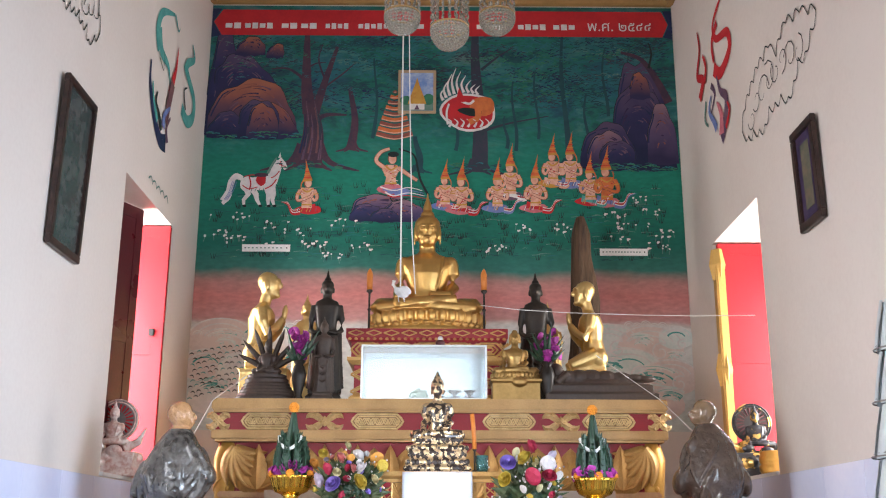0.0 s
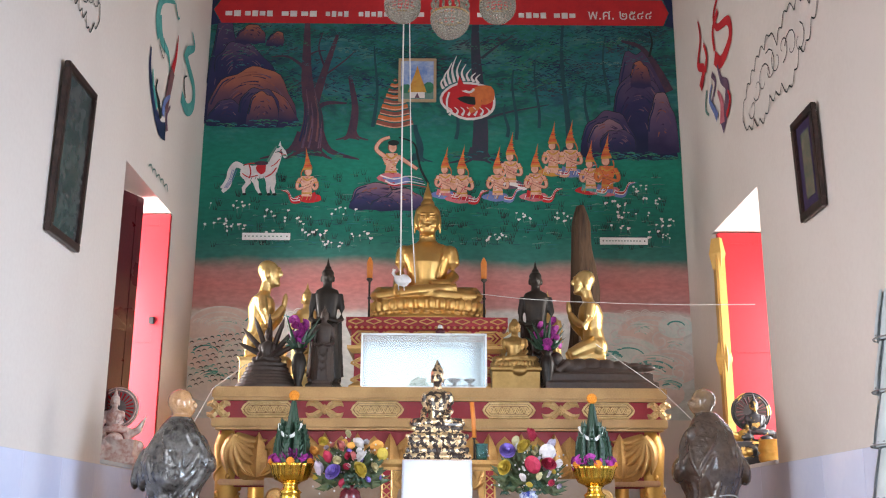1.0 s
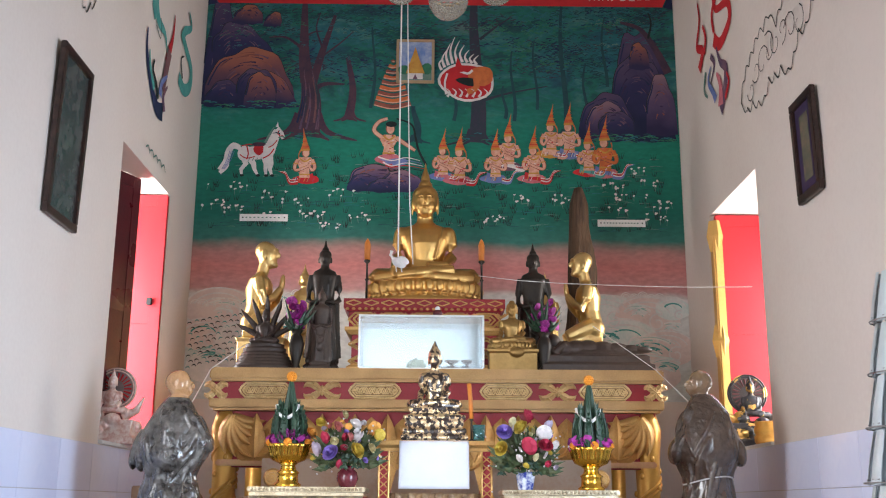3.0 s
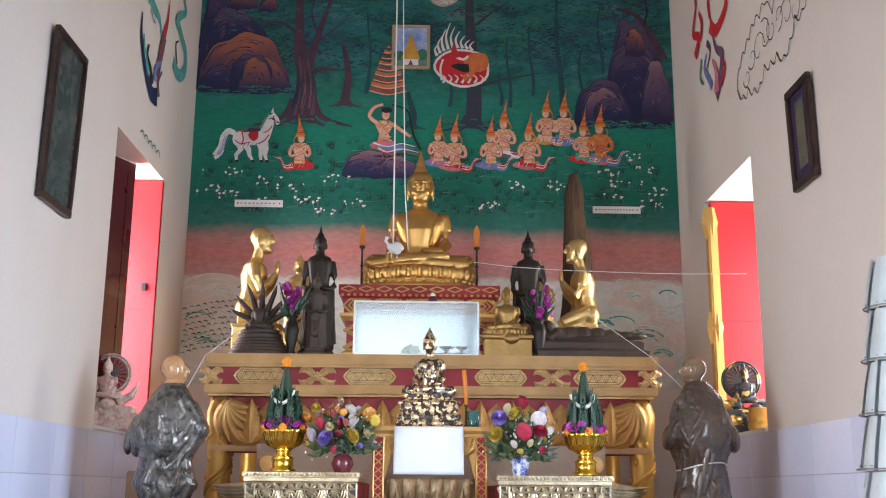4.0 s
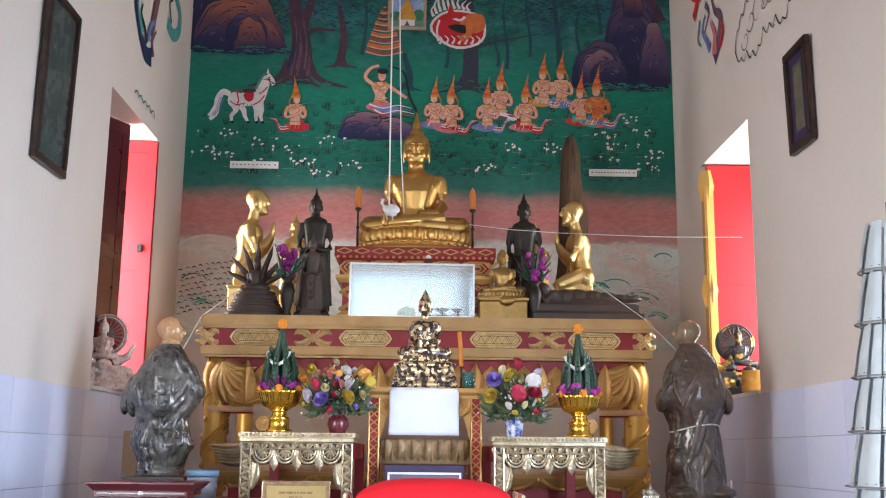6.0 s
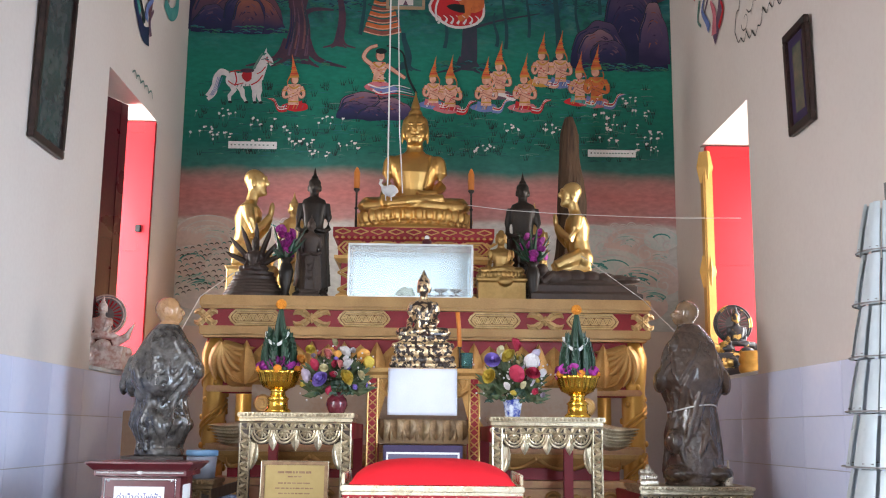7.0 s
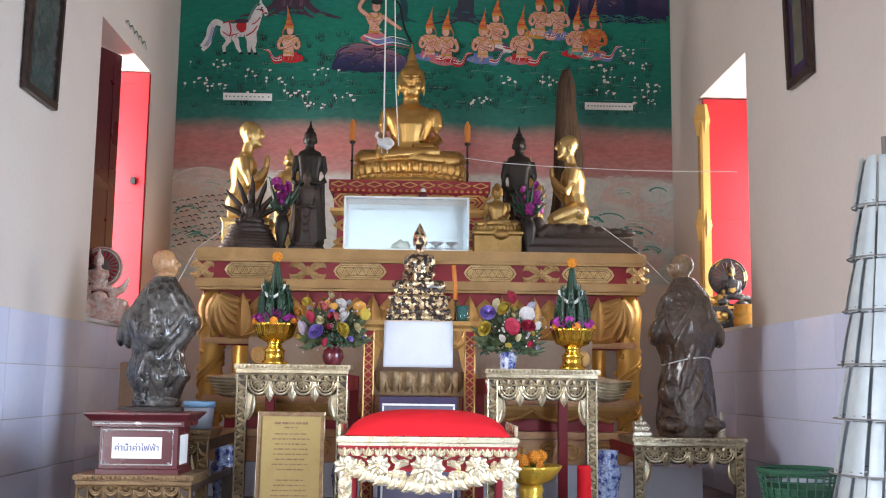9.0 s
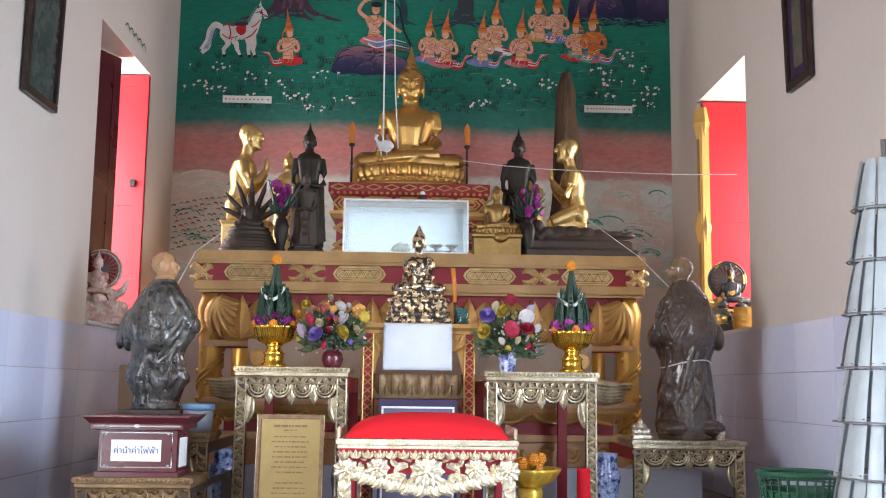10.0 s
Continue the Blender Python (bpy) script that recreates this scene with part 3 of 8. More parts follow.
for i in range(26):
    ball(bm, (-0.5 + i * 0.04, -0.335, 0.428), (0.013, 0.01, 0.010), u=6, v=4)
for i in range(9):
    cx = -0.46 + i * 0.115
    for d in (-1, 1):
        tube(bm, [(cx - 0.05, -0.344, 0.465), (cx, -0.344, 0.465 + d * 0.018), (cx + 0.05, -0.344, 0.465)], 0.005, 4)
tagged(part("beads", bm, GOLDPAINT, ped, "gilded beads and small diamonds"), kind="stuff")


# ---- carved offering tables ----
# near-black board and front leg faces carry the shade between carved leaves
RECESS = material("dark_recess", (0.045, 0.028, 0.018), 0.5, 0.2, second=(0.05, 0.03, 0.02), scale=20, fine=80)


def carved_table(name, label, w, d, h, mat, at, group="", drop=0.17, leg=0.05, pendants=3, red_inside=True):
    th = thing(name, label, "table", at, group)
    hx = w / 2
    bm = box(B(), -hx - 0.012, hx + 0.012, -0.012, d + 0.012, h - 0.022, h, 0.004)
    box(bm, -hx - 0.004, hx + 0.004, -0.004, d + 0.004, h - 0.04, h - 0.024, 0.003)
    n = int(w / 0.018)
    for i in range(n):
        ball(bm, (-hx + (i + 0.5) * w / n, -0.012, h - 0.011), (0.008, 0.006, 0.008), u=6, v=4)
    part("tabletop", bm, mat, th)
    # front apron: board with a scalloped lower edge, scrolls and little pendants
    part("apron_board", box(B(), -hx + leg, hx - leg, 0.012, 0.024, h - drop * 0.72, h - 0.042), RECESS, th, "recessed board, shade behind the carving in its dark colour")
    bm = B()
    n = pendants + 1
    iw = w - 2 * leg
    for i in range(n):
        cx = -iw / 2 + (i + 0.5) * iw / n
        arc = [(cx + iw / n / 2 * math.cos(a), h - drop * 0.70 - 0.028 * math.sin(a)) for a in [math.pi * k / 8 for k in range(9)]]
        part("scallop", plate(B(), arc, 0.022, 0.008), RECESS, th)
        cz = h - drop * 0.47
        for k, rr in ((1.0, 0.0062), (0.74, 0.0048)):
            tube(bm, [(cx + k * iw / n * 0.47 * math.cos(a), 0.008, cz - k * drop * 0.34 * math.sin(a)) for a in [math.pi * j / 10 for j in range(11)]], rr, 5)
        for k in range(5):
            a = math.pi * (0.12 + 0.19 * k)
            carved_leaf(bm, (cx, cz - 0.002), (cx + 0.62 * iw / n * 0.5 * math.cos(a), cz - 0.004 - drop * 0.22 * math.sin(a)), drop * 0.11, 0.010, 0.008, n=4)
        ball(bm, (cx, 0.006, cz - 0.006), (0.009, 0.007, 0.009), u=7, v=5)
    for i in range(pendants):
        cx = -iw / 2 + (i + 1) * iw / n
        carved_leaf(bm, (cx, h - drop * 0.50), (cx, h - drop * 1.02), 0.046, 0.012, 0.012)
        for d in (-1, 1):
            carved_leaf(bm, (cx, h - drop * 0.62), (cx + d * 0.026, h - drop * 0.80), 0.022, 0.014, 0.008, d * 0.2, 4)
    for e in (h - 0.046, h - drop * 0.44):
        tube(bm, [(-hx, 0.007, e), (hx, 0.007, e)], 0.0042, 4)
    m = max(6, int(w / 0.034))
    zm = (h - 0.046 + h - drop * 0.44) / 2
    hb = (drop * 0.44 - 0.046) * 0.5
    for i in range(m):
        cx = -hx + (i + 0.5) * w / m
        k = 1 if i % 2 else -1
        carved_leaf(bm, (cx - 0.018, zm - k * hb * 0.75), (cx + 0.018, zm + k * hb * 0.8), 0.027, 0.010, 0.011, k * 0.28, 5)
        carved_leaf(bm, (cx - 0.004, zm + k * hb * 0.1), (cx - 0.018, zm + k * hb * 0.85), 0.019, 0.009, 0.010, -k * 0.3, 4)
    part("apron", bm, mat, th, "carved apron with hanging points")
    for s in (-1, 1):
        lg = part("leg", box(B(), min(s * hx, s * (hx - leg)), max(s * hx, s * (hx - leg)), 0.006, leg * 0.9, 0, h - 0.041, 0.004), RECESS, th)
        bm = B()
        for e in (hx - 0.004, hx - leg + 0.004):
            tube(bm, [(s * e, 0.005, 0.0), (s * e, 0.005, h - 0.05)], 0.005, 5)
        z = 0.03
        k = 1
        while z < h - 0.1:
            mx = s * (hx - leg / 2)
            carved_leaf(bm, (mx - k * leg * 0.40, z), (mx + k * leg * 0.30, z + 0.036), leg * 0.58, 0.005, 0.012, -k * 0.25, 5)
            carved_leaf(bm, (mx - k * leg * 0.05, z + 0.006), (mx + k * leg * 0.40, z + 0.008), leg * 0.36, 0.004, 0.010, k * 0.25, 4)
            z += 0.025
            k = -k
        # bracket under the apron
        p = [(s * (hx - leg), h - drop * 0.7), (s * (hx - leg - 0.03), h - drop * 0.75), (s * (hx - leg - 0.012), h - drop * 1.2), (s * (hx - leg), h - drop * 1.55)]
        plate(bm, p, 0.024, 0.010)
        carved_leaf(bm, (s * (hx - leg - 0.004), h - drop * 1.5), (s * (hx - leg - 0.026), h - drop * 0.75), 0.022, 0.012, 0.008, s * 0.1)
        part("carving", bm, mat, lg, "silvered leaf scrolls")
        bm = box(B(), min(s * hx, s * (hx - leg)), max(s * hx, s * (hx - leg)), d - leg, d, 0, h - 0.041, 0.003)
        part("leg", bm, RED if red_inside else RECESS, th, "painted rear leg")
        part("side_apron", box(B(), min(s * (hx - 0.004), s * (hx - 0.02)), max(s * (hx - 0.004), s * (hx - 0.02)), leg + 0.002, d - leg - 0.002, h - drop * 0.7, h - 0.042), RED if red_inside else RECESS, th)
    return th


G = "altar tables"
carved_table("offering_table", "carved silver-gilt offering table holding flowers", 0.515, 0.30, 0.722, SILVERGILT, (-0.571, 4.85, 0), G)
carved_table("offering_table", "carved silver-gilt offering table holding flowers", 0.515, 0.30, 0.714, SILVERGILT, (0.593, 4.85, 0), G)
carved_table("low_table", "low carved silver-gilt table against the wall", 0.565, 0.36, 0.384, SILVERGILT, (1.40, 5.3, 0), G, drop=0.15)
DULLGOLD = material("dull_gold", (0.22, 0.135, 0.06), 0.45, 0.4, second=(0.10, 0.055, 0.03), scale=12, fine=90, amount=0.6, bump=0.3)
carved_table("low_table", "small dark gilded stand under the donation box", 0.46, 0.30, 0.262, DULLGOLD, (-1.125, 4.27, 0), G, drop=0.10, pendants=5, red_inside=False)

carved_table("low_table", "dark gilded carved stand beside the donation box", 0.38, 0.26, 0.42, DULLGOLD, (-1.115, 4.74, 0), G, drop=0.13, red_inside=False)

# tall middle stand with red and gold lattice legs
stand = thing("tall_stand", "tall gilded stand with red lattice legs", "table", (0.018, 5.1, 0), G)
H = 0.948
bm = stack(B(), [(0.272, 0.16, H - 0.05), (0.272, 0.16, H - 0.035), (0.285, 0.172, H - 0.02), (0.285, 0.172, H)], (0, 0.16, 0))
part("tabletop", bm, GOLDPAINT, stand)
for s in (-1, 1):
    bm = box(B(), min(s * 0.272, s * 0.225), max(s * 0.272, s * 0.225), 0.0, 0.05, 0, H - 0.051)
    part("leg", bm, RED, stand, "red leg with a gold lattice")
    bm = B()
    for e in (0.272, 0.225):
        tube(bm, [(s * e, -0.002, 0), (s * e, -0.002, H - 0.05)], 0.0055, 5)
    z = 0.0
    while z < H - 0.1:
        tube(bm, [(s * 0.272, -0.002, z), (s * 0.225, -0.002, z + 0.04)], 0.0035, 4)
        tube(bm, [(s * 0.225, -0.002, z), (s * 0.272, -0.002, z + 0.04)], 0.0035, 4)
        z += 0.04
    part("lattice", bm, GOLDPAINT, stand)
    part("leg", box(B(), min(s * 0.272, s * 0.225), max(s * 0.272, s * 0.225), 0.27, 0.32, 0, H - 0.051), RED, stand)
    bm = B()
    for k in range(4):
        p = curve_pts([(s * 0.222, H - 0.06 - k * 0.012), (s * (0.205 - 0.01 * k), H - 0.10 - 0.01 * k), (s * (0.175 - 0.012 * k), H - 0.115), (s * (0.13 - 0.01 * k), H - 0.075)], 4)
        tube(bm, [(x, 0.01, z) for x, z in p], 0.012, 5)
    plate(bm, [(s * 0.224, H - 0.052), (s * 0.10, H - 0.052), (s * 0.13, H - 0.10), (s * 0.19, H - 0.14), (s * 0.21, H - 0.22), (s * 0.224, H - 0.26)], 0.03, 0.012)
    part("bracket", bm, GOLDPAINT, stand)
bm = box(B(), -0.224, 0.224, 0.005, 0.03, H - 0.11, H - 0.052)
for i in range(12):
    x = -0.21 + i * 0.038
    tube(bm, [(x, 0.003, H - 0.055), (x + 0.019, 0.003, H - 0.10), (x + 0.038, 0.003, H - 0.055)], 0.004, 4)
part("apron", bm, GOLDPAINT, stand)
bm = box(B(), -0.224, 0.224, 0.02, 0.035, 0.585, 0.70)
for i in range(7):
    cx = -0.192 + i * 0.064
    carved_leaf(bm, (cx, 0.698), (cx, 0.598), 0.070, 0.018, 0.016)
    carved_leaf(bm, (cx, 0.698), (cx, 0.635), 0.040, 0.008, 0.012)
    if i < 6:
        carved_leaf(bm, (cx + 0.032, 0.66), (cx + 0.032, 0.592), 0.034, 0.021, 0.008)
part("stretcher", bm, DULLGOLD, stand, "carved cross board with hanging petals")

# stool with a domed red cushion
stool = thing("cushioned_stool", "pale gilded carved stool with a domed red cushion", "stool", (0.054, 4.08, 0))
SW, SD, SH = 0.357, 0.50, 0.435
bm = box(B(), -SW, SW, 0, SD, SH - 0.022, SH, 0.005)
box(bm, -SW + 0.006, SW - 0.006, 0.006, SD - 0.006, SH - 0.036, SH - 0.024, 0.003)
part("seat_frame", bm, WHITEGOLD, stool)
part("band", box(B(), -SW + 0.01, SW - 0.01, 0.012, SD - 0.012, SH - 0.075, SH - 0.0365), RED, stool)
for i in range(15):
    cx = -SW + 0.032 + i * (2 * SW - 0.064) / 14
    bm = B()
    for d in (-1, 1):
        carved_leaf(bm, (cx, SH - 0.070), (cx + d * 0.020, SH - 0.044), 0.020, 0.008, 0.010, -d * 0.15, 4)
    carved_leaf(bm, (cx, SH - 0.072), (cx, SH - 0.040), 0.020, 0.005, 0.010, n=4)
    part("petal", bm, WHITEGOLD, stool)
bm = B()
n = 26
grid = []
for i in range(n + 1):
    row = []
    for j in range(n + 1):
        u, v = 2 * i / n - 1, 2 * j / n - 1
        dome = max(0.0, (1 - abs(u) ** 3.2)) ** 0.6 * max(0.0, (1 - abs(v) ** 3.2)) ** 0.55
        row.append(bm.verts.new((u * (SW - 0.03), SD / 2 + v * (SD / 2 - 0.03), SH + 0.002 + 0.098 * dome + 0.002 * noise.noise((u * 5, v * 5, 1)))))
    grid.append(row)
for i in range(n):
    for j in range(n):
        bm.faces.new((grid[i][j], grid[i + 1][j], grid[i + 1][j + 1], grid[i][j + 1]))
part("cushion", bm, CUSHION, stool, "domed red velvet cushion", smooth=True)
for s in (-1, 1):
    bm = box(B(), min(s * 0.342, s * 0.354), max(s * 0.342, s * 0.354), 0.04, SD - 0.02, SH + 0.001, SH + 0.045, 0.004)
    part("side_rail", bm, WHITEGOLD, stool)


part("rosette", rosette(B(), 0, 0.312, 0.070, 0.020, 11), WHITEGOLD, stool, smooth=True)
for s in (-1, 1):
    part("rosette", rosette(B(), s * 0.192, 0.325, 0.048, 0.020, 9), WHITEGOLD, stool, smooth=True)
    part("rosette", rosette(B(), s * 0.315, 0.315, 0.052, 0.018, 9), WHITEGOLD, stool, smooth=True)
    # overlapping acanthus along the lower edge
    for k in range(11):
        x = s * (0.012 + k * 0.028)
        z = 0.226 + 0.062 * (k / 10) ** 1.3
        part("leaf", carved_leaf(B(), (x, z + 0.030), (x + s * 0.036, z - 0.008 + 0.012 * (k % 2)), 0.034, 0.020 - 0.002 * (k % 2), 0.014, -s * 0.22, 5), WHITEGOLD, stool)
        part("leaf", carved_leaf(B(), (x + s * 0.012, z + 0.052), (x + s * 0.030, z + 0.016), 0.024, 0.024, 0.012, s * 0.25, 5), WHITEGOLD, stool)
    # leaves filling between the flowers
    for x0, z0, x1, z1, w in ((0.06, 0.352, 0.125, 0.362, 0.028), (0.075, 0.335, 0.13, 0.30, 0.03), (0.085, 0.29, 0.14, 0.27, 0.03), (0.14, 0.36, 0.10, 0.335, 0.024), (0.145, 0.295, 0.11, 0.31, 0.022), (0.235, 0.355, 0.275, 0.362, 0.026), (0.245, 0.33, 0.27, 0.30, 0.026), (0.235, 0.30, 0.275, 0.285, 0.026), (0.262, 0.345, 0.245, 0.318, 0.018)):
        part("leaf", carved_leaf(B(), (s * x0, z0), (s * x1, z1), w, 0.024, 0.012, s * 0.2, 5), WHITEGOLD, stool)
bm = B()
plate(bm, [(-0.11, 0.27), (0.11, 0.27), (0.05, 0.235), (0, 0.222), (-0.05, 0.235)], 0.035, 0.014)
part("apron_tip", bm, WHITEGOLD, stool)
for s in (-1, 1):
    bm = box(B(), min(s * 0.345, s * 0.295), max(s * 0.345, s * 0.295), 0.016, 0.066, 0, SH - 0.076, 0.008)
    for k in range(10):
        d = 1 if k % 2 else -1
        carved_leaf(bm, (s * 0.320 - d * 0.022, 0.006 + k * 0.026), (s * 0.320 + d * 0.024, 0.040 + k * 0.026), 0.030, 0.014, 0.012, -d * 0.25, 5)
    part("leg", bm, WHITEGOLD, stool)
    part("leg", box(B(), min(s * 0.345, s * 0.295), max(s * 0.345, s * 0.295), SD - 0.066, SD - 0.016, 0, SH - 0.076, 0.006), RED, stool)
part("backing", box(B(), -0.29, 0.29, 0.034, 0.045, 0.30, SH - 0.0765), RED, stool, "red backing behind the carving")


# ---- the wall painting ----
def tint(name, c, second=None, scale=9.0, amount=0.6):
    return material(name, c, 0.7, second=second or tuple(k * 0.6 for k in c), scale=scale, fine=45, amount=amount, bump=0.05, spec=0.25)


P_TRUNK = tint("paint_trunk", (0.085, 0.042, 0.062), (0.035, 0.032, 0.06))
P_TRUNKL = tint("paint_trunk_light", (0.19, 0.085, 0.085), (0.10, 0.05, 0.07))
P_FAR = tint("paint_far_trunk", (0.022, 0.075, 0.085), (0.02, 0.05, 0.07))
P_DUSK = tint("paint_dusky_trunk", (0.05, 0.045, 0.07), (0.02, 0.05, 0.06))
P_ROCK = tint("paint_rock_brown", (0.27, 0.09, 0.06), (0.13, 0.05, 0.055), 5)
P_ROCKD = tint("paint_rock_dark", (0.05, 0.03, 0.07), (0.02, 0.018, 0.06), 5)
P_NAVY = tint("paint_navy", (0.022, 0.028, 0.085), (0.012, 0.03, 0.05), 4)
P_MAUVE = tint("paint_mauve_rock", (0.16, 0.085, 0.12), (0.06, 0.045, 0.11), 6)
P_WHITE = tint("paint_white", (0.72, 0.68, 0.66), (0.55, 0.52, 0.52), 14)
P_RED = tint("paint_red", (0.52, 0.025, 0.03), (0.35, 0.02, 0.03), 8, 0.4)
P_ORANGE = tint("paint_orange", (0.60, 0.17, 0.05), (0.42, 0.10, 0.04), 14)
P_PEACH = tint("paint_peach", (0.68, 0.40, 0.30), (0.50, 0.20, 0.13), 22)
P_PINK = tint("paint_pink", (0.55, 0.17, 0.20), (0.40, 0.09, 0.12), 16)
P_BLUE = tint("paint_blue", (0.16, 0.22, 0.45), (0.10, 0.12, 0.30), 16)
P_TEAL = tint("paint_teal", (0.10, 0.36, 0.32), (0.05, 0.24, 0.24), 12)
P_LEAF = tint("paint_leaf_green", (0.045, 0.19, 0.11), (0.02, 0.10, 0.07), 12)
P_GREY = tint("paint_grey_green", (0.14, 0.24, 0.20), (0.08, 0.17, 0.15), 12)
P_TEALD = tint("paint_deep_teal", (0.03, 0.16, 0.19), (0.02, 0.10, 0.13), 12)
P_DARK = tint("paint_dark_line", (0.02, 0.03, 0.03))
P_SEA = tint("paint_sea_pale", (0.70, 0.72, 0.69), (0.46, 0.60, 0.57), 7)
P_FOAM = tint("paint_foam", (0.76, 0.72, 0.68), (0.62, 0.60, 0.57), 9)
P_HOLLOW = tint("paint_sea_green", (0.30, 0.52, 0.47), (0.46, 0.60, 0.56), 9)
P_SEAP = tint("paint_sea_pink", (0.72, 0.60, 0.56), (0.60, 0.48, 0.46), 7)
P_OCHRE = tint("paint_ochre", (0.55, 0.30, 0.06), (0.42, 0.18, 0.04), 14)


def blob2(cx, cz, rx, rz, n=18, wob=0.0, turn=0.0, seed=0):
    rnd = random.Random(seed)
    ph = rnd.random() * 6
    out = []
    for i in range(n):
        a = 2 * math.pi * i / n
        k = 1 + wob * (0.6 * math.sin(3 * a + ph) + 0.4 * math.sin(5 * a + 2 * ph))
        x, z = rx * k * math.cos(a), rz * k * math.sin(a)
        out.append((cx + x * math.cos(turn) - z * math.sin(turn), cz + x * math.sin(turn) + z * math.cos(turn)))
    return out


def strokes(pts, w):
    """The quads of a painted line, w wide (one width, or one at each end)."""
    a, b = w if isinstance(w, tuple) else (w, w)
    n = len(pts)
    left, right = [], []
    for i, (x, z) in enumerate(pts):
        p, q = pts[max(i - 1, 0)], pts[min(i + 1, n - 1)]
        dx, dz = q[0] - p[0], q[1] - p[1]
        k = (a + (b - a) * i / (n - 1)) / 2 / max(1e-6, math.hypot(dx, dz))
        left.append((x - dz * k, z + dx * k))
        right.append((x + dz * k, z - dx * k))
    return [[left[i], right[i], right[i + 1], left[i + 1]] for i in range(n - 1)]


PAINTED = [0]


def painted(name, shapes, parent, label="", place=None, kind=""):
    """One flat painted figure: shapes are (outline or list of quads, paint, layer)."""
    mats, verts, faces, idx = [], [], [], []
    PAINTED[0] = (PAINTED[0] + 1) % 12
    tiny = 0.0001 * PAINTED[0]
    for pts, mat, layer in shapes:
        if mat not in mats:
            mats.append(mat)
        for poly in (pts if isinstance(pts[0], list) else [pts]):
            area = sum(poly[i][0] * poly[(i + 1) % len(poly)][1] - poly[(i + 1) % len(poly)][0] * poly[i][1] for i in range(len(poly)))
            q = poly if area > 0 else poly[::-1]
            s = len(verts)
            deep = tiny + 0.000003 * (len(faces) % 120)
            verts += [(x, -0.0015 * layer - deep, z) for x, z in q]
            faces.append(tuple(range(s, s + len(q))))
            idx.append(mats.index(mat))
    me = bpy.data.meshes.new(name)
    me.from_pydata(verts, [], faces)
    for m in mats:
        me.materials.append(m)
    me.polygons.foreach_set("material_index", idx)
    ob = new(name, me)
    ob.parent = parent
    ob.matrix_basis = place or pose(0, YB - 0.007, 0)
    return tagged(ob, label, kind=kind)


def mural_material():
    m = bpy.data.materials.new("mural_ground")
    m.use_nodes = True
    nt = m.node_tree
    b = nt.nodes["Principled BSDF"]
    b.inputs["Roughness"].default_value = 0.62
    b.inputs["Specular IOR Level"].default_value = 0.3
    tc = nt.nodes.new("ShaderNodeTexCoord")
    sep = nt.nodes.new("ShaderNodeSeparateXYZ")
    nt.links.new(tc.outputs["Object"], sep.inputs[0])
    n1 = nt.nodes.new("ShaderNodeTexNoise")
    n1.inputs["Scale"].default_value = 2.2
    n1.inputs["Detail"].default_value = 7
    nt.links.new(tc.outputs["Object"], n1.inputs["Vector"])
    wob = nt.nodes.new("ShaderNodeMath")
    wob.operation = "MULTIPLY_ADD"
    wob.inputs[1].default_value = 0.14
    nt.links.new(n1.outputs[0], wob.inputs[0])
    nt.links.new(sep.outputs[2], wob.inputs[2])
    rng = nt.nodes.new("ShaderNodeMapRange")
    rng.inputs[1].default_value, rng.inputs[2].default_value = 1.5, 5.0
    nt.links.new(wob.outputs[0], rng.inputs[0])
    ramp = nt.nodes.new("ShaderNodeValToRGB")
    stops = [(1.5, (0.58, 0.62, 0.60)), (2.26, (0.64, 0.62, 0.60)), (2.30, (0.50, 0.26, 0.25)), (2.48, (0.52, 0.19, 0.18)), (2.60, (0.42, 0.20, 0.18)), (2.70, (0.03, 0.145, 0.12)),
             (2.9, (0.008, 0.122, 0.090)), (3.4, (0.009, 0.180, 0.122)), (3.7, (0.010, 0.170, 0.120)), (3.95, (0.016, 0.115, 0.095)), (4.4, (0.018, 0.105, 0.105)), (4.9, (0.022, 0.12, 0.12))]
    els = ramp.color_ramp.elements
    for i, (z, c) in enumerate(stops):
        e = els[i] if i < 2 else els.new(1.0)
        e.position = (z - 1.5) / 3.5
        e.color = (*c, 1)
    nt.links.new(rng.outputs[0], ramp.inputs[0])
    # brushed foliage: flattened noise in teal, blue and grey-green
    mp = nt.nodes.new("ShaderNodeMapping")
    mp.inputs["Scale"].default_value = (1.3, 1, 3.0)
    nt.links.new(tc.outputs["Object"], mp.inputs[0])
    n2 = nt.nodes.new("ShaderNodeTexNoise")
    n2.inputs["Scale"].default_value = 2.4
    n2.inputs["Detail"].default_value = 9
    n2.inputs["Roughness"].default_value = 0.68
    n2.inputs["Distortion"].default_value = 0.6
    nt.links.new(mp.outputs[0], n2.inputs["Vector"])
    fol = nt.nodes.new("ShaderNodeValToRGB")
    fe = fol.color_ramp.elements
    fe[0].position, fe[0].color = 0.32, (0.016, 0.040, 0.065, 1)
    fe[1].position, fe[1].color = 0.70, (0.10, 0.17, 0.16, 1)
    for p, c in ((0.42, (0.014, 0.080, 0.080, 1)), (0.48, (0.014, 0.150, 0.105, 1)), (0.54, (0.020, 0.130, 0.150, 1)), (0.61, (0.055, 0.19, 0.175, 1))):
        e = fe.new(p)
        e.color = c
    nt.links.new(n2.outputs[0], fol.inputs[0])
    mask = nt.nodes.new("ShaderNodeMapRange")
    mask.inputs[1].default_value, mask.inputs[2].default_value = 3.55, 4.0
    nt.links.new(wob.outputs[0], mask.inputs[0])
    mk = nt.nodes.new("ShaderNodeMath")
    mk.operation = "MULTIPLY"
    mk.inputs[1].default_value = 0.82
    nt.links.new(mask.outputs[0], mk.inputs[0])
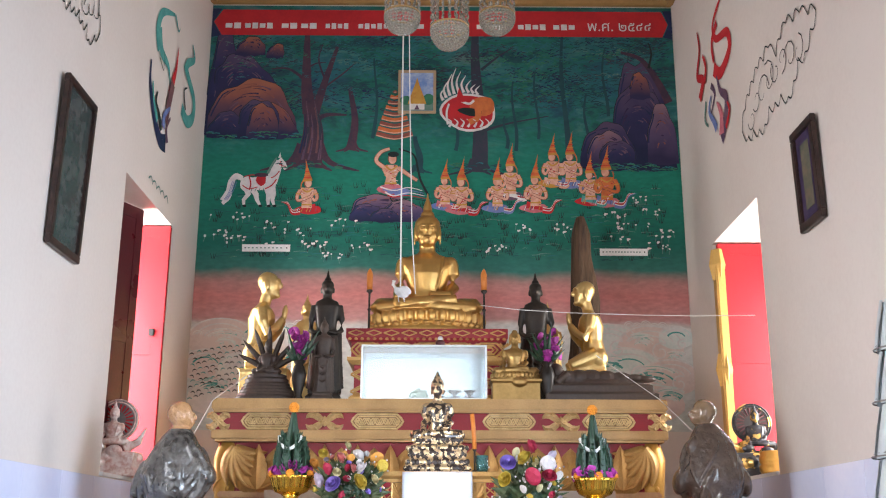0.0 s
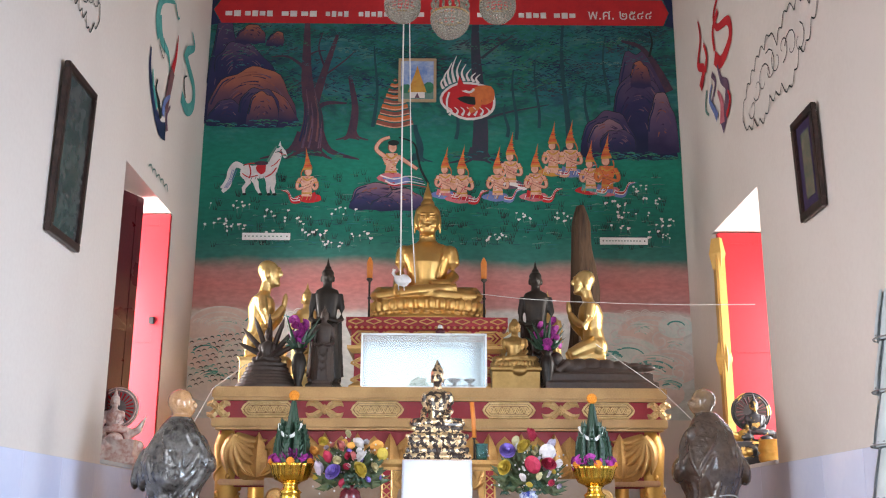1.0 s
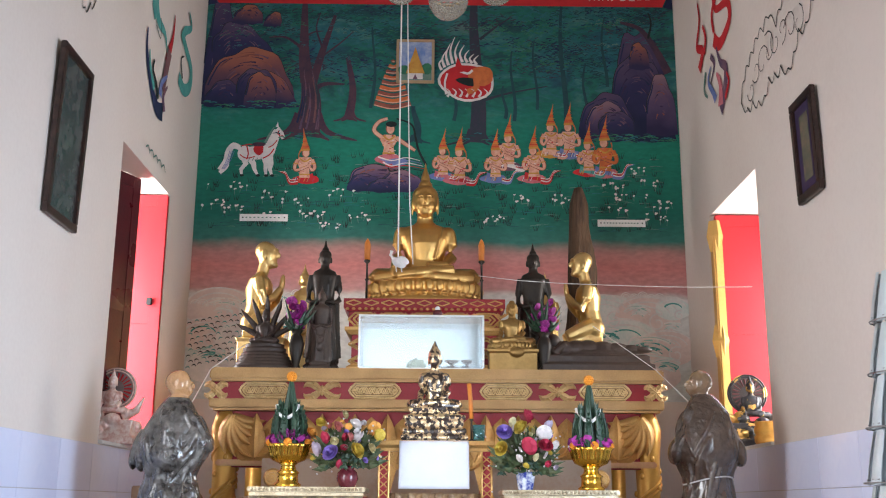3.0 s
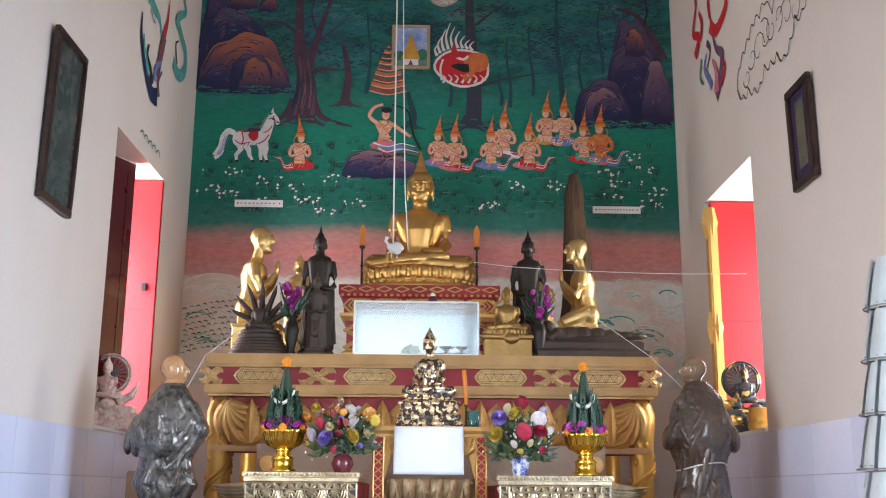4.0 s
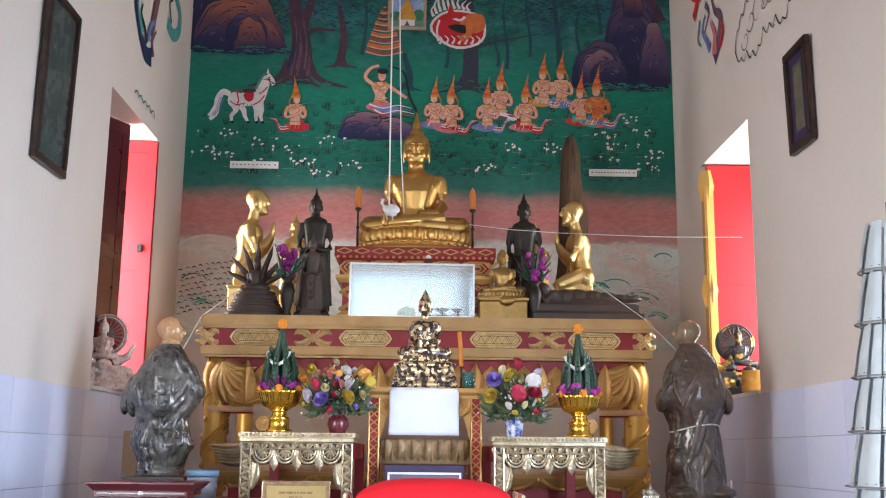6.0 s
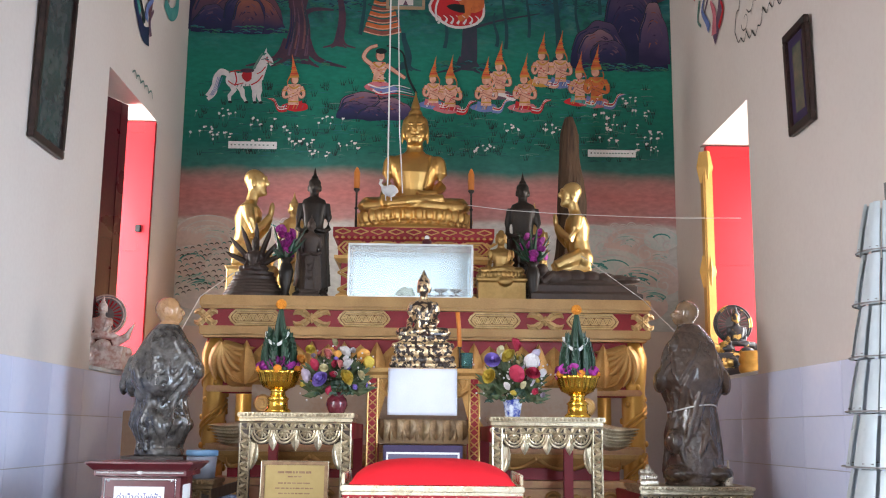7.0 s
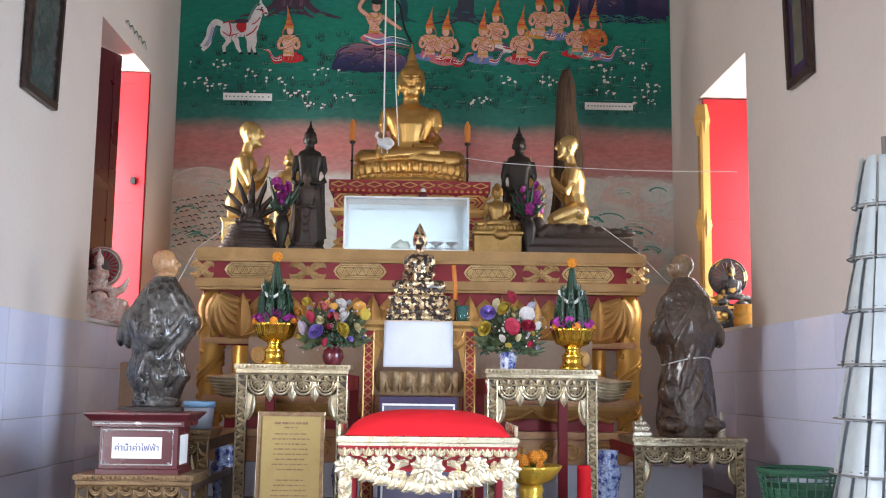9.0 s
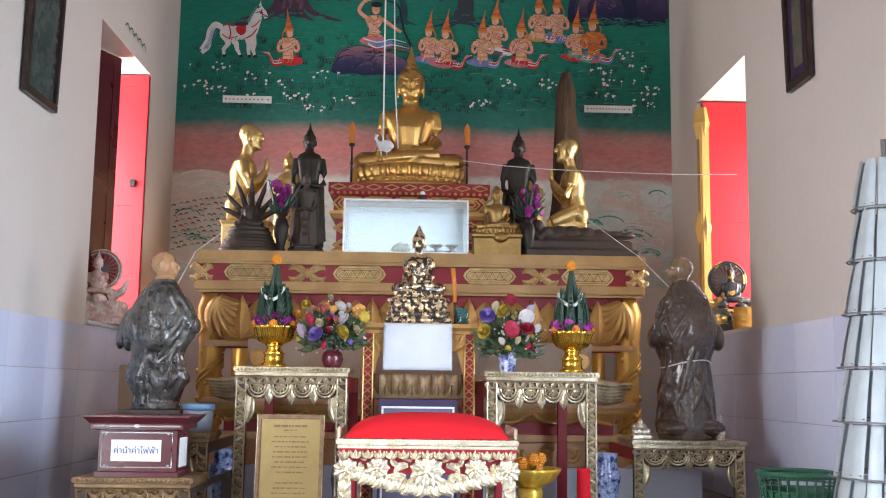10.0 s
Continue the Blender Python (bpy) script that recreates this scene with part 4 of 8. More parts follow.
    mix = nt.nodes.new("ShaderNodeMix")
    mix.data_type = "RGBA"
    nt.links.new(mk.outputs[0], mix.inputs[0])
    nt.links.new(ramp.outputs[0], mix.inputs[6])
    nt.links.new(fol.outputs[0], mix.inputs[7])
    # patches of blue evening sky between the trees
    out = mix.outputs[2]
    for px, pz, pr in ((-0.93, 4.20, 0.34), (1.42, 4.22, 0.42), (0.98, 4.05, 0.30)):
        dist = nt.nodes.new("ShaderNodeVectorMath")
        dist.operation = "DISTANCE"
        dist.inputs[1].default_value = (px, YB, pz)
        nt.links.new(tc.outputs["Object"], dist.inputs[0])
        fall = nt.nodes.new("ShaderNodeMapRange")
        fall.interpolation_type = "SMOOTHSTEP"
        fall.inputs[1].default_value, fall.inputs[2].default_value, fall.inputs[3].default_value, fall.inputs[4].default_value = 0.0, pr, 0.9, 0.0
        nt.links.new(dist.outputs["Value"], fall.inputs[0])
        patch = nt.nodes.new("ShaderNodeMath")
        patch.operation = "MULTIPLY"
        nt.links.new(fall.outputs[0], patch.inputs[0])
        nt.links.new(n1.outputs[0], patch.inputs[1])
        blue = nt.nodes.new("ShaderNodeMix")
        blue.data_type = "RGBA"
        blue.inputs[7].default_value = (0.025, 0.12, 0.22, 1)
        nt.links.new(patch.outputs[0], blue.inputs[0])
        nt.links.new(out, blue.inputs[6])
        out = blue.outputs[2]
    # brush grain over everything
    n3 = nt.nodes.new("ShaderNodeTexNoise")
    n3.inputs["Scale"].default_value = 14
    n3.inputs["Detail"].default_value = 6
    nt.links.new(mp.outputs[0], n3.inputs["Vector"])
    g = nt.nodes.new("ShaderNodeMapRange")
    g.inputs[1].default_value, g.inputs[2].default_value, g.inputs[3].default_value, g.inputs[4].default_value = 0.3, 0.7, 0.87, 1.14
    nt.links.new(n3.outputs[0], g.inputs[0])
    hsv = nt.nodes.new("ShaderNodeHueSaturation")
    nt.links.new(g.outputs[0], hsv.inputs["Value"])
    nt.links.new(out, hsv.inputs["Color"])
    nt.links.new(hsv.outputs[0], b.inputs["Base Color"])
    return m


mural = thing("mural", "large painted forest scene above pink sky and white waves", "mural", kind="structure")
part("painted_ground", box(B(), XL + 0.004, XR - 0.004, YB - 0.006, YB, 1.40, TOP - 0.06), mural_material(), mural)
rnd = random.Random(4)


def tree(x, z0, z1, w, lean=0.0, mat=P_TRUNK, light=True, name="painted_tree", roots=True, branches=()):
    mid = [(x + lean * s * s + 0.02 * math.sin(5 * s + x), z0 + (z1 - z0) * s) for s in [i / 10 for i in range(11)]]
    sh = [(strokes(mid, (w, w * 0.42)), mat, 2)]
    if light:
        for k in range(26):
            o, lo = rnd.uniform(-0.44, 0.44), rnd.random() * 0.6
            m = P_NAVY if o < -0.3 else (P_TRUNKL if abs(o - 0.08) < 0.22 and k % 3 else (P_DUSK if k % 2 else P_MAUVE))
            pts = [(a + w * o * (1 - 0.55 * j / 10) + rnd.uniform(-0.003, 0.003), b) for j, (a, b) in enumerate(mid) if lo <= j / 10 <= lo + 0.5]
            if len(pts) > 2:
                sh.append((strokes(pts, (w * rnd.uniform(0.03, 0.09), 0.003)), m, 3))
    if roots:
        for d in (-1, -0.5, 0.45, 1):
            sh.append((strokes(curve_pts([(x + d * w * 0.3, z0 + w * 0.8), (x + d * w * 0.7, z0 + w * 0.15), (x + d * w * 1.7, z0 - w * 0.15)], 4), (w * 0.35, 0.01)), mat, 2))
    for pts, wd in branches:
        sh.append((strokes(curve_pts(pts, 5), (wd, wd * 0.3)), mat, 2))
    painted(name, sh, mural)


tree(-1.0, 3.46, 4.02, 0.23, -0.01, branches=[([(-1.01, 3.92), (-1.05, 4.15), (-1.06, 4.62)], 0.13), ([(-0.98, 3.90), (-0.90, 4.2), (-0.81, 4.50)], 0.08), ([(-0.90, 4.2), (-0.96, 4.38), (-0.93, 4.52)], 0.02), ([(-0.93, 4.12), (-0.76, 4.26), (-0.66, 4.36)], 0.02), ([(-1.06, 4.2), (-1.2, 4.3), (-1.34, 4.30)], 0.03), ([(-0.98, 3.84), (-0.88, 3.90), (-0.72, 3.90)], 0.05),
                                             ([(-1.06, 4.3), (-0.98, 4.35), (-0.9, 4.36)], 0.02)])
tree(-0.67, 3.60, 4.14, 0.075, -0.01, light=False)
tree(0.33, 3.42, 4.62, 0.135, 0.0, P_DUSK, light=False, branches=[([(0.36, 4.3), (0.5, 4.42), (0.62, 4.5)], 0.025), ([(0.4, 3.78), (0.6, 3.84), (0.9, 3.90)], 0.025)])
tree(1.03, 3.50, 4.60, 0.05, 0.0, P_FAR, light=False)
tree(-0.15, 3.42, 3.72, 0.07, 0.0, P_FAR, False)
for x, z0, z1, w in ((0.62, 3.6, 4.2, 0.03), (0.80, 3.7, 4.3, 0.025), (1.36, 3.9, 4.5, 0.028), (0.55, 3.62, 3.9, 0.03), (0.15, 3.6, 4.0, 0.03), (1.2, 3.6, 4.1, 0.03), (-0.5, 3.7, 4.4, 0.03), (1.56, 3.9, 4.5, 0.02)):
    tree(x, z0, z1, w, 0.01, P_FAR, False, roots=False)


def boulder_paint(name, low, mid, high):
    """Rock colour running from a dark foot to a warm crown, as brushed."""
    m = tint(name, mid)
    nt = m.node_tree
    tc = nt.nodes.new("ShaderNodeTexCoord")
    sep = nt.nodes.new("ShaderNodeSeparateXYZ")
    nz = nt.nodes.new("ShaderNodeTexNoise")
    nz.inputs["Scale"].default_value = 5
    nz.inputs["Detail"].default_value = 6
    add = nt.nodes.new("ShaderNodeMath")
    add.operation = "MULTIPLY_ADD"
    add.inputs[1].default_value = 0.7
    sub = nt.nodes.new("ShaderNodeMath")
    sub.inputs[1].default_value = -0.35
    ramp = nt.nodes.new("ShaderNodeValToRGB")
    e = ramp.color_ramp.elements
    e[0].position, e[0].color = 0.12, (*low, 1)
    e[1].position, e[1].color = 0.95, (*high, 1)
    k = e.new(0.55)
    k.color = (*mid, 1)
    nt.links.new(tc.outputs["Generated"], sep.inputs[0])
    nt.links.new(tc.outputs["Object"], nz.inputs["Vector"])
    nt.links.new(nz.outputs[0], add.inputs[0])
    nt.links.new(sep.outputs[2], add.inputs[2])
    nt.links.new(add.outputs[0], sub.inputs[0])
    nt.links.new(sub.outputs[0], ramp.inputs[0])
    nt.links.new(ramp.outputs[0], nt.nodes["Principled BSDF"].inputs["Base Color"])
    return m


BROWNROCK = boulder_paint("paint_brown_boulder", (0.03, 0.03, 0.08), (0.14, 0.06, 0.08), (0.34, 0.12, 0.075))
NAVYROCK = boulder_paint("paint_navy_boulder", (0.018, 0.022, 0.06), (0.03, 0.03, 0.09), (0.09, 0.06, 0.12))
MAUVEROCK = boulder_paint("paint_mauve_boulder", (0.03, 0.025, 0.07), (0.09, 0.06, 0.13), (0.24, 0.14, 0.17))


def boulder(cx, z0, w, h, skew, mat, layer, seed):
    """A dome-shaped painted rock with an uneven foot."""
    rr = random.Random(seed)
    pts = []
    for i in range(25):
        a = math.pi * i / 24
        k = 1 + 0.04 * math.sin(4 * a + seed) + 0.025 * math.sin(9 * a + 2 * seed)
        z = h * math.sin(a) ** 0.75 * k
        pts.append((cx + w / 2 * math.cos(a) * k + skew * z, z0 + z))
    rim = pts[2:23]
    for i in range(1, 6):
        pts.append((cx - w / 2 + w * i / 6, z0 - 0.02 * rr.random()))
    lines = [(strokes([(cx + (x - cx) * k, z0 + (z - z0) * k) for x, z in rim], (0.006, 0.012)), m, layer + 1) for k, m in ((1.0, P_DARK), (0.95, P_NAVY))]
    for i in range(int(60 * w)):
        a, k = rr.uniform(0.5, 2.4), rr.uniform(0.35, 0.93)
        arc = [(cx + w / 2 * k * math.cos(a + 0.12 * j) + skew * h * k * math.sin(a), z0 + h * k * max(0.0, math.sin(a + 0.12 * j)) ** 0.75) for j in range(4)]
        lines.append((strokes(arc, (rr.uniform(0.006, 0.016), 0.003)), rr.choice((P_ROCK, P_MAUVE, P_ROCKD)) if mat is not NAVYROCK else rr.choice((P_ROCKD, P_NAVY, P_MAUVE)), layer + 1))
    painted("rock_shading", lines, mural, kind="stuff")
    painted("painted_rock", [(pts, mat, layer + 1)], mural)


for spec in ((-1.72, 3.72, 0.26, 0.95, 0.0, NAVYROCK, 1, 1), (-1.50, 4.02, 0.50, 0.40, -0.3, NAVYROCK, 1, 2), (-1.46, 3.70, 0.70, 0.50, -0.05, BROWNROCK, 2, 3), (-1.22, 3.70, 0.30, 0.30, -0.45, BROWNROCK, 3, 4), (-1.42, 3.70, 0.34, 0.33, 0.0, NAVYROCK, 4, 5), (-1.39, 3.70, 0.25, 0.29, 0.0, BROWNROCK, 5, 6), (-1.68, 3.70, 0.30, 0.22, 0.1, NAVYROCK, 4, 7),
             (-1.52, 4.42, 0.24, 0.16, 0.1, BROWNROCK, 2, 8), (-1.32, 4.40, 0.14, 0.12, 0.2, BROWNROCK, 2, 9),
             (1.72, 3.45, 0.40, 0.95, -0.12, NAVYROCK, 1, 11), (1.60, 3.55, 0.46, 0.62, 0.05, NAVYROCK, 2, 12), (1.64, 4.06, 0.16, 0.22, 0.0, BROWNROCK, 3, 13), (1.80, 3.50, 0.24, 0.50, 0.0, MAUVEROCK, 4, 14), (1.37, 3.46, 0.44, 0.38, 0.0, NAVYROCK, 3, 15), (1.36, 3.46, 0.32, 0.31, 0.0, MAUVEROCK, 4, 16), (1.44, 3.45, 0.3, 0.24, 0.0, NAVYROCK, 5, 17),
             (-0.42, 3.03, 0.52, 0.20, 0.0, MAUVEROCK, 2, 18), (-0.55, 3.02, 0.26, 0.13, 0.1, NAVYROCK, 3, 19), (-0.26, 3.02, 0.34, 0.16, 0.0, MAUVEROCK, 3, 20), (-0.40, 3.01, 0.22, 0.10, 0.0, NAVYROCK, 4, 21)):
    boulder(*spec)
painted("painted_branch", [(strokes(curve_pts([(1.5, 4.46), (1.66, 4.40), (1.78, 4.22), (1.87, 4.02)], 6), (0.02, 0.07)), P_TRUNK, 6), (strokes(curve_pts([(1.72, 4.32), (1.75, 4.45), (1.73, 4.55)], 4), (0.02, 0.008)), P_DARK, 6)], mural)

# plain white horse
hs = [(blob2(-1.40, 3.315, 0.125, 0.055, 18, 0.03, 0.0), P_WHITE, 4), (blob2(-1.48, 3.31, 0.06, 0.065, 14), P_WHITE, 4), (blob2(-1.31, 3.32, 0.055, 0.07, 14), P_WHITE, 4),
      (strokes(curve_pts([(-1.30, 3.33), (-1.265, 3.42), (-1.235, 3.505)], 5), (0.105, 0.055)), P_WHITE, 4), (strokes([(-1.245, 3.515), (-1.205, 3.475), (-1.185, 3.435)], (0.055, 0.03)), P_WHITE, 5),
      ([(-1.25, 3.53), (-1.235, 3.575), (-1.225, 3.53)], P_WHITE, 5), (strokes(curve_pts([(-1.52, 3.35), (-1.58, 3.36), (-1.61, 3.28), (-1.62, 3.20), (-1.67, 3.15)], 5), (0.03, 0.03)), P_WHITE, 4),
      (blob2(-1.375, 3.345, 0.04, 0.05, 12, 0.1), P_RED, 6), (strokes(curve_pts([(-1.47, 3.375), (-1.455, 3.31), (-1.465, 3.26)], 4), 0.010), P_RED, 6), (strokes(curve_pts([(-1.34, 3.27), (-1.29, 3.30), (-1.255, 3.35)], 4), 0.010), P_RED, 6),
      (strokes([(-1.23, 3.50), (-1.215, 3.45)], 0.008), P_RED, 6), (strokes(curve_pts([(-1.325, 3.40), (-1.295, 3.47), (-1.262, 3.53)], 4), (0.022, 0.010)), P_GREY, 6)]
hs += [(strokes(curve_pts([(-1.52, 3.365), (-1.575, 3.385), (-1.615, 3.33), (-1.625, 3.25), (-1.665, 3.17)], 5), (0.02, 0.055)), P_WHITE, 4), (blob2(-1.375, 3.385, 0.055, 0.018, 12), P_TRUNK, 7), (strokes(curve_pts([(-1.51, 3.37), (-1.44, 3.385), (-1.38, 3.36)], 4), 0.008), P_RED, 6),
       (strokes(curve_pts([(-1.52, 3.30), (-1.47, 3.27), (-1.40, 3.285)], 4), 0.008), P_RED, 6), (strokes(curve_pts([(-1.30, 3.36), (-1.265, 3.38), (-1.235, 3.42)], 4), 0.008), P_RED, 6), (strokes([(-1.24, 3.475), (-1.185, 3.455)], 0.006), P_RED, 6), (blob2(-1.222, 3.497, 0.006, 0.005, 7), P_DARK, 7)]
hs += [(strokes(curve_pts([(-1.60 + 0.012 * k, 3.33), (-1.62 + 0.010 * k, 3.25), (-1.655 + 0.008 * k, 3.18)], 4), 0.004), P_BLUE, 6) for k in range(4)]
hs += [(strokes([(-1.44 + 0.03 * k, 3.275), (-1.45 + 0.03 * k, 3.25)], 0.006), P_GREY, 6) for k in range(4)]
for a, b, c, d in ((-1.50, -1.47, -1.505, -1.50), (-1.46, -1.41, -1.40, -1.375), (-1.33, -1.31, -1.315, -1.31), (-1.29, -1.275, -1.28, -1.265)):
    hs.append((strokes([(a, 3.30), (b, 3.225), (c, 3.18), (d, 3.135)], (0.055, 0.018)), P_WHITE, 4))
    hs.append((blob2(d + 0.004, 3.13, 0.017, 0.011, 8), P_DARK, 5))
painted("painted_horse", hs, mural, "white painted horse with a red saddle")


def kneeler(x, z, s, face=1, skirt=P_RED, tail=P_PINK, crown=P_ORANGE, body=P_PEACH):
    """A plain kneeling shape with a tall pointed crown and a trailing scarf."""
    f = face
    rr = random.Random(int(900 * x + 77 * z))
    sh = [(blob2(x + f * 0.015 * s, z - 0.110 * s, 0.105 * s, 0.036 * s, 16, 0.10), skirt, 4),
          (strokes(curve_pts([(x + f * 0.07 * s, z - 0.085 * s), (x, z - 0.10 * s), (x - f * 0.07 * s, z - 0.125 * s)], 4), (0.055 * s, 0.02 * s)), tail, 5)]
    for k, (c, w) in enumerate(((tail, 0.030), (P_WHITE, 0.008), (P_RED, 0.010), (P_WHITE, 0.007))):
        o = 0.010 * k * s
        sh.append((strokes(curve_pts([(x - f * 0.05 * s, z - 0.135 * s + o), (x - f * 0.11 * s, z - 0.14 * s + o), (x - f * 0.145 * s, z - 0.07 * s + o * 0.6), (x - f * (0.20 * s - o), z - 0.045 * s)], 5), (w * s, 0.003 * s)), c, 5 + k % 3))
    # narrow waist, broad shoulders, folded forearms
    sh.append(([(x - 0.042 * s, z - 0.095 * s), (x + 0.042 * s, z - 0.095 * s), (x + 0.036 * s, z - 0.03 * s), (x + 0.064 * s, z + 0.045 * s), (x + 0.045 * s, z + 0.072 * s), (x - 0.045 * s, z + 0.072 * s), (x - 0.064 * s, z + 0.045 * s), (x - 0.036 * s, z - 0.03 * s)], body, 5))
    for d in (-1, 1):
        arm = curve_pts([(x + d * 0.056 * s, z + 0.052 * s), (x + d * 0.078 * s, z - 0.005 * s), (x + d * 0.060 * s, z - 0.035 * s), (x + f * 0.035 * s, z + 0.005 * s), (x + f * 0.045 * s, z + 0.035 * s)], 4)
        sh.append((strokes(arm, (0.034 * s, 0.018 * s)), P_ROCK, 6))
        sh.append((strokes(arm, (0.025 * s, 0.012 * s)), body, 7))
        sh.append((strokes([(x + d * 0.050 * s, z + 0.016 * s), (x + d * 0.088 * s, z + 0.022 * s)], 0.008 * s), P_OCHRE, 8))
    for k in range(16):
        px, pz = x + rr.uniform(-0.05, 0.05) * s, z + rr.uniform(-0.09, 0.065) * s
        sh.append((strokes([(px - 0.007 * s, pz), (px + 0.007 * s, pz + rr.uniform(-0.006, 0.006) * s)], 0.005 * s), rr.choice((P_WHITE, P_RED, P_OCHRE, P_ROCK, P_PINK)), 8))
    sh.append((strokes(curve_pts([(x - 0.04 * s, z + 0.06 * s), (x, z + 0.035 * s), (x + 0.04 * s, z + 0.06 * s)], 3), 0.012 * s), P_OCHRE, 8))
    sh.append((strokes([(x - 0.04 * s, z - 0.07 * s), (x + 0.04 * s, z - 0.07 * s)], 0.012 * s), P_OCHRE, 8))
    for k in range(8):
        px = x + rr.uniform(-0.09, 0.09) * s
        sh.append((strokes([(px, z - 0.128 * s), (px + 0.012 * s, z - 0.095 * s)], 0.004 * s), rr.choice((P_WHITE, P_OCHRE, P_MAUVE)), 7))
    sh.append((blob2(x + f * 0.004 * s, z + 0.108 * s, 0.031 * s, 0.038 * s, 14), P_ROCK, 6))
    sh.append((blob2(x + f * 0.007 * s, z + 0.107 * s, 0.026 * s, 0.033 * s, 14), P_PEACH, 7))
    sh.append((strokes([(x - 0.036 * s, z + 0.128 * s), (x + 0.036 * s, z + 0.134 * s)], 0.016 * s), P_OCHRE, 8))
    spire = [(x - 0.036 * s, z + 0.135 * s), (x + 0.036 * s, z + 0.140 * s), (x + 0.020 * s, z + 0.175 * s), (x + (0.008 - f * 0.006) * s, z + 0.23 * s), (x - f * 0.022 * s, z + 0.315 * s), (x - (0.010 + f * 0.008) * s, z + 0.23 * s), (x - 0.024 * s, z + 0.175 * s)]
    sh.append((spire, crown, 7))
    for k in range(4):
        w = (0.030 - 0.006 * k) * s
        sh.append((strokes([(x - w - f * 0.003 * k * s, z + (0.155 + 0.024 * k) * s), (x + w - f * 0.003 * k * s, z + (0.158 + 0.024 * k) * s)], 0.005 * s), P_OCHRE if k % 2 else P_RED, 8))
    sh.append((strokes(curve_pts([(x - f * 0.034 * s, z + 0.13 * s), (x - f * 0.048 * s, z + 0.10 * s), (x - f * 0.050 * s, z + 0.065 * s)], 3), (0.012 * s, 0.004 * s)), crown, 6))
    painted("painted_figure", sh, mural)


for x, z, s, f, sk, tl in ((-1.01, 3.21, 1.0, 1, P_RED, P_RED), (0.07, 3.24, 0.95, -1, P_BLUE, P_PINK), (0.20, 3.22, 1.05, -1, P_PINK, P_RED), (0.48, 3.23, 1.0, -1, P_BLUE, P_BLUE), (0.585, 3.34, 1.05, -1, P_MAUVE, P_WHITE), (0.78, 3.24, 1.05, -1, P_PINK, P_RED),
                           (0.92, 3.44, 1.0, -1, P_OCHRE, P_PEACH), (1.06, 3.44, 1.05, -1, P_BLUE, P_BLUE), (1.21, 3.29, 1.0, -1, P_RED, P_TEAL), (1.34, 3.30, 1.15, -1, P_PINK, P_BLUE)):
    kneeler(x, z, s, f, sk, tl, body=P_ORANGE if x > 1.3 else P_PEACH)
# seated archer reduced to plain shapes
sh = [([(-0.405, 3.30), (-0.31, 3.30), (-0.32, 3.37), (-0.285, 3.44), (-0.31, 3.475), (-0.395, 3.475), (-0.43, 3.44), (-0.395, 3.37)], P_PEACH, 7), (blob2(-0.348, 3.525, 0.036, 0.045, 14), P_ROCK, 7), (blob2(-0.346, 3.522, 0.030, 0.040, 14), P_PEACH, 8), (blob2(-0.340, 3.562, 0.044, 0.024, 14), P_DARK, 9)]
for pts in ([(-0.41, 3.45), (-0.475, 3.51), (-0.44, 3.58), (-0.37, 3.61)], [(-0.30, 3.45), (-0.23, 3.40), (-0.15, 3.345)]):
    sh += [(strokes(curve_pts(pts, 5), (0.040, 0.028)), P_ROCK, 7), (strokes(curve_pts(pts, 5), (0.031, 0.020)), P_PEACH, 8)]
sh += [(strokes(curve_pts([(-0.30, 3.61), (-0.18, 3.56), (-0.145, 3.44), (-0.12, 3.34), (-0.06, 3.22)], 6), (0.012, 0.020)), P_DARK, 8), (blob2(-0.36, 3.27, 0.10, 0.045, 16, 0.10), P_PINK, 8), (blob2(-0.29, 3.25, 0.09, 0.030, 14, 0.12), P_BLUE, 8)]
for k in range(5):
    z = 3.29 - 0.022 * k
    sh.append((strokes(curve_pts([(-0.44 + 0.02 * k, z), (-0.33, z - 0.03 + 0.012 * (k % 2)), (-0.22, z - 0.005), (-0.11 + 0.012 * k, z - 0.03)], 5), (0.012, 0.004)), (P_WHITE, P_BLUE, P_WHITE, P_RED, P_DARK)[k], 9))
for k in range(26):
    px, pz = -0.357 + rnd.uniform(-0.055, 0.055), rnd.uniform(3.23, 3.47)
    sh.append((strokes([(px - 0.008, pz), (px + 0.008, pz + rnd.uniform(-0.006, 0.006))], 0.006), rnd.choice((P_RED, P_WHITE, P_OCHRE, P_ROCK)), 9))
sh += [(strokes(curve_pts([(-0.40, 3.465), (-0.355, 3.43), (-0.31, 3.465)], 3), 0.014), P_OCHRE, 9), (strokes([(-0.405, 3.32), (-0.31, 3.32)], 0.014), P_OCHRE, 9)]
painted("painted_figure", sh, mural)
# tiered red spire
sh = []
for i in range(9):
    s = i / 8
    z, w = 3.73 + 0.37 * s, 0.27 * (1 - s) ** 0.8 + 0.02
    cx = -0.335
    sh.append((strokes(curve_pts([(cx - w / 2, z + 0.012), (cx, z - 0.02 * (1 - s)), (cx + w / 2, z + 0.012)], 4), 0.040 - 0.014 * s), P_ORANGE if i % 2 else P_ROCK, 3))
    sh.append((strokes(curve_pts([(cx - w / 2, z - 0.004), (cx, z - 0.036 * (1 - s)), (cx + w / 2, z - 0.004)], 4), 0.009), P_PEACH, 4))
painted("painted_spire", sh, mural, "painted tiered red and orange spire")
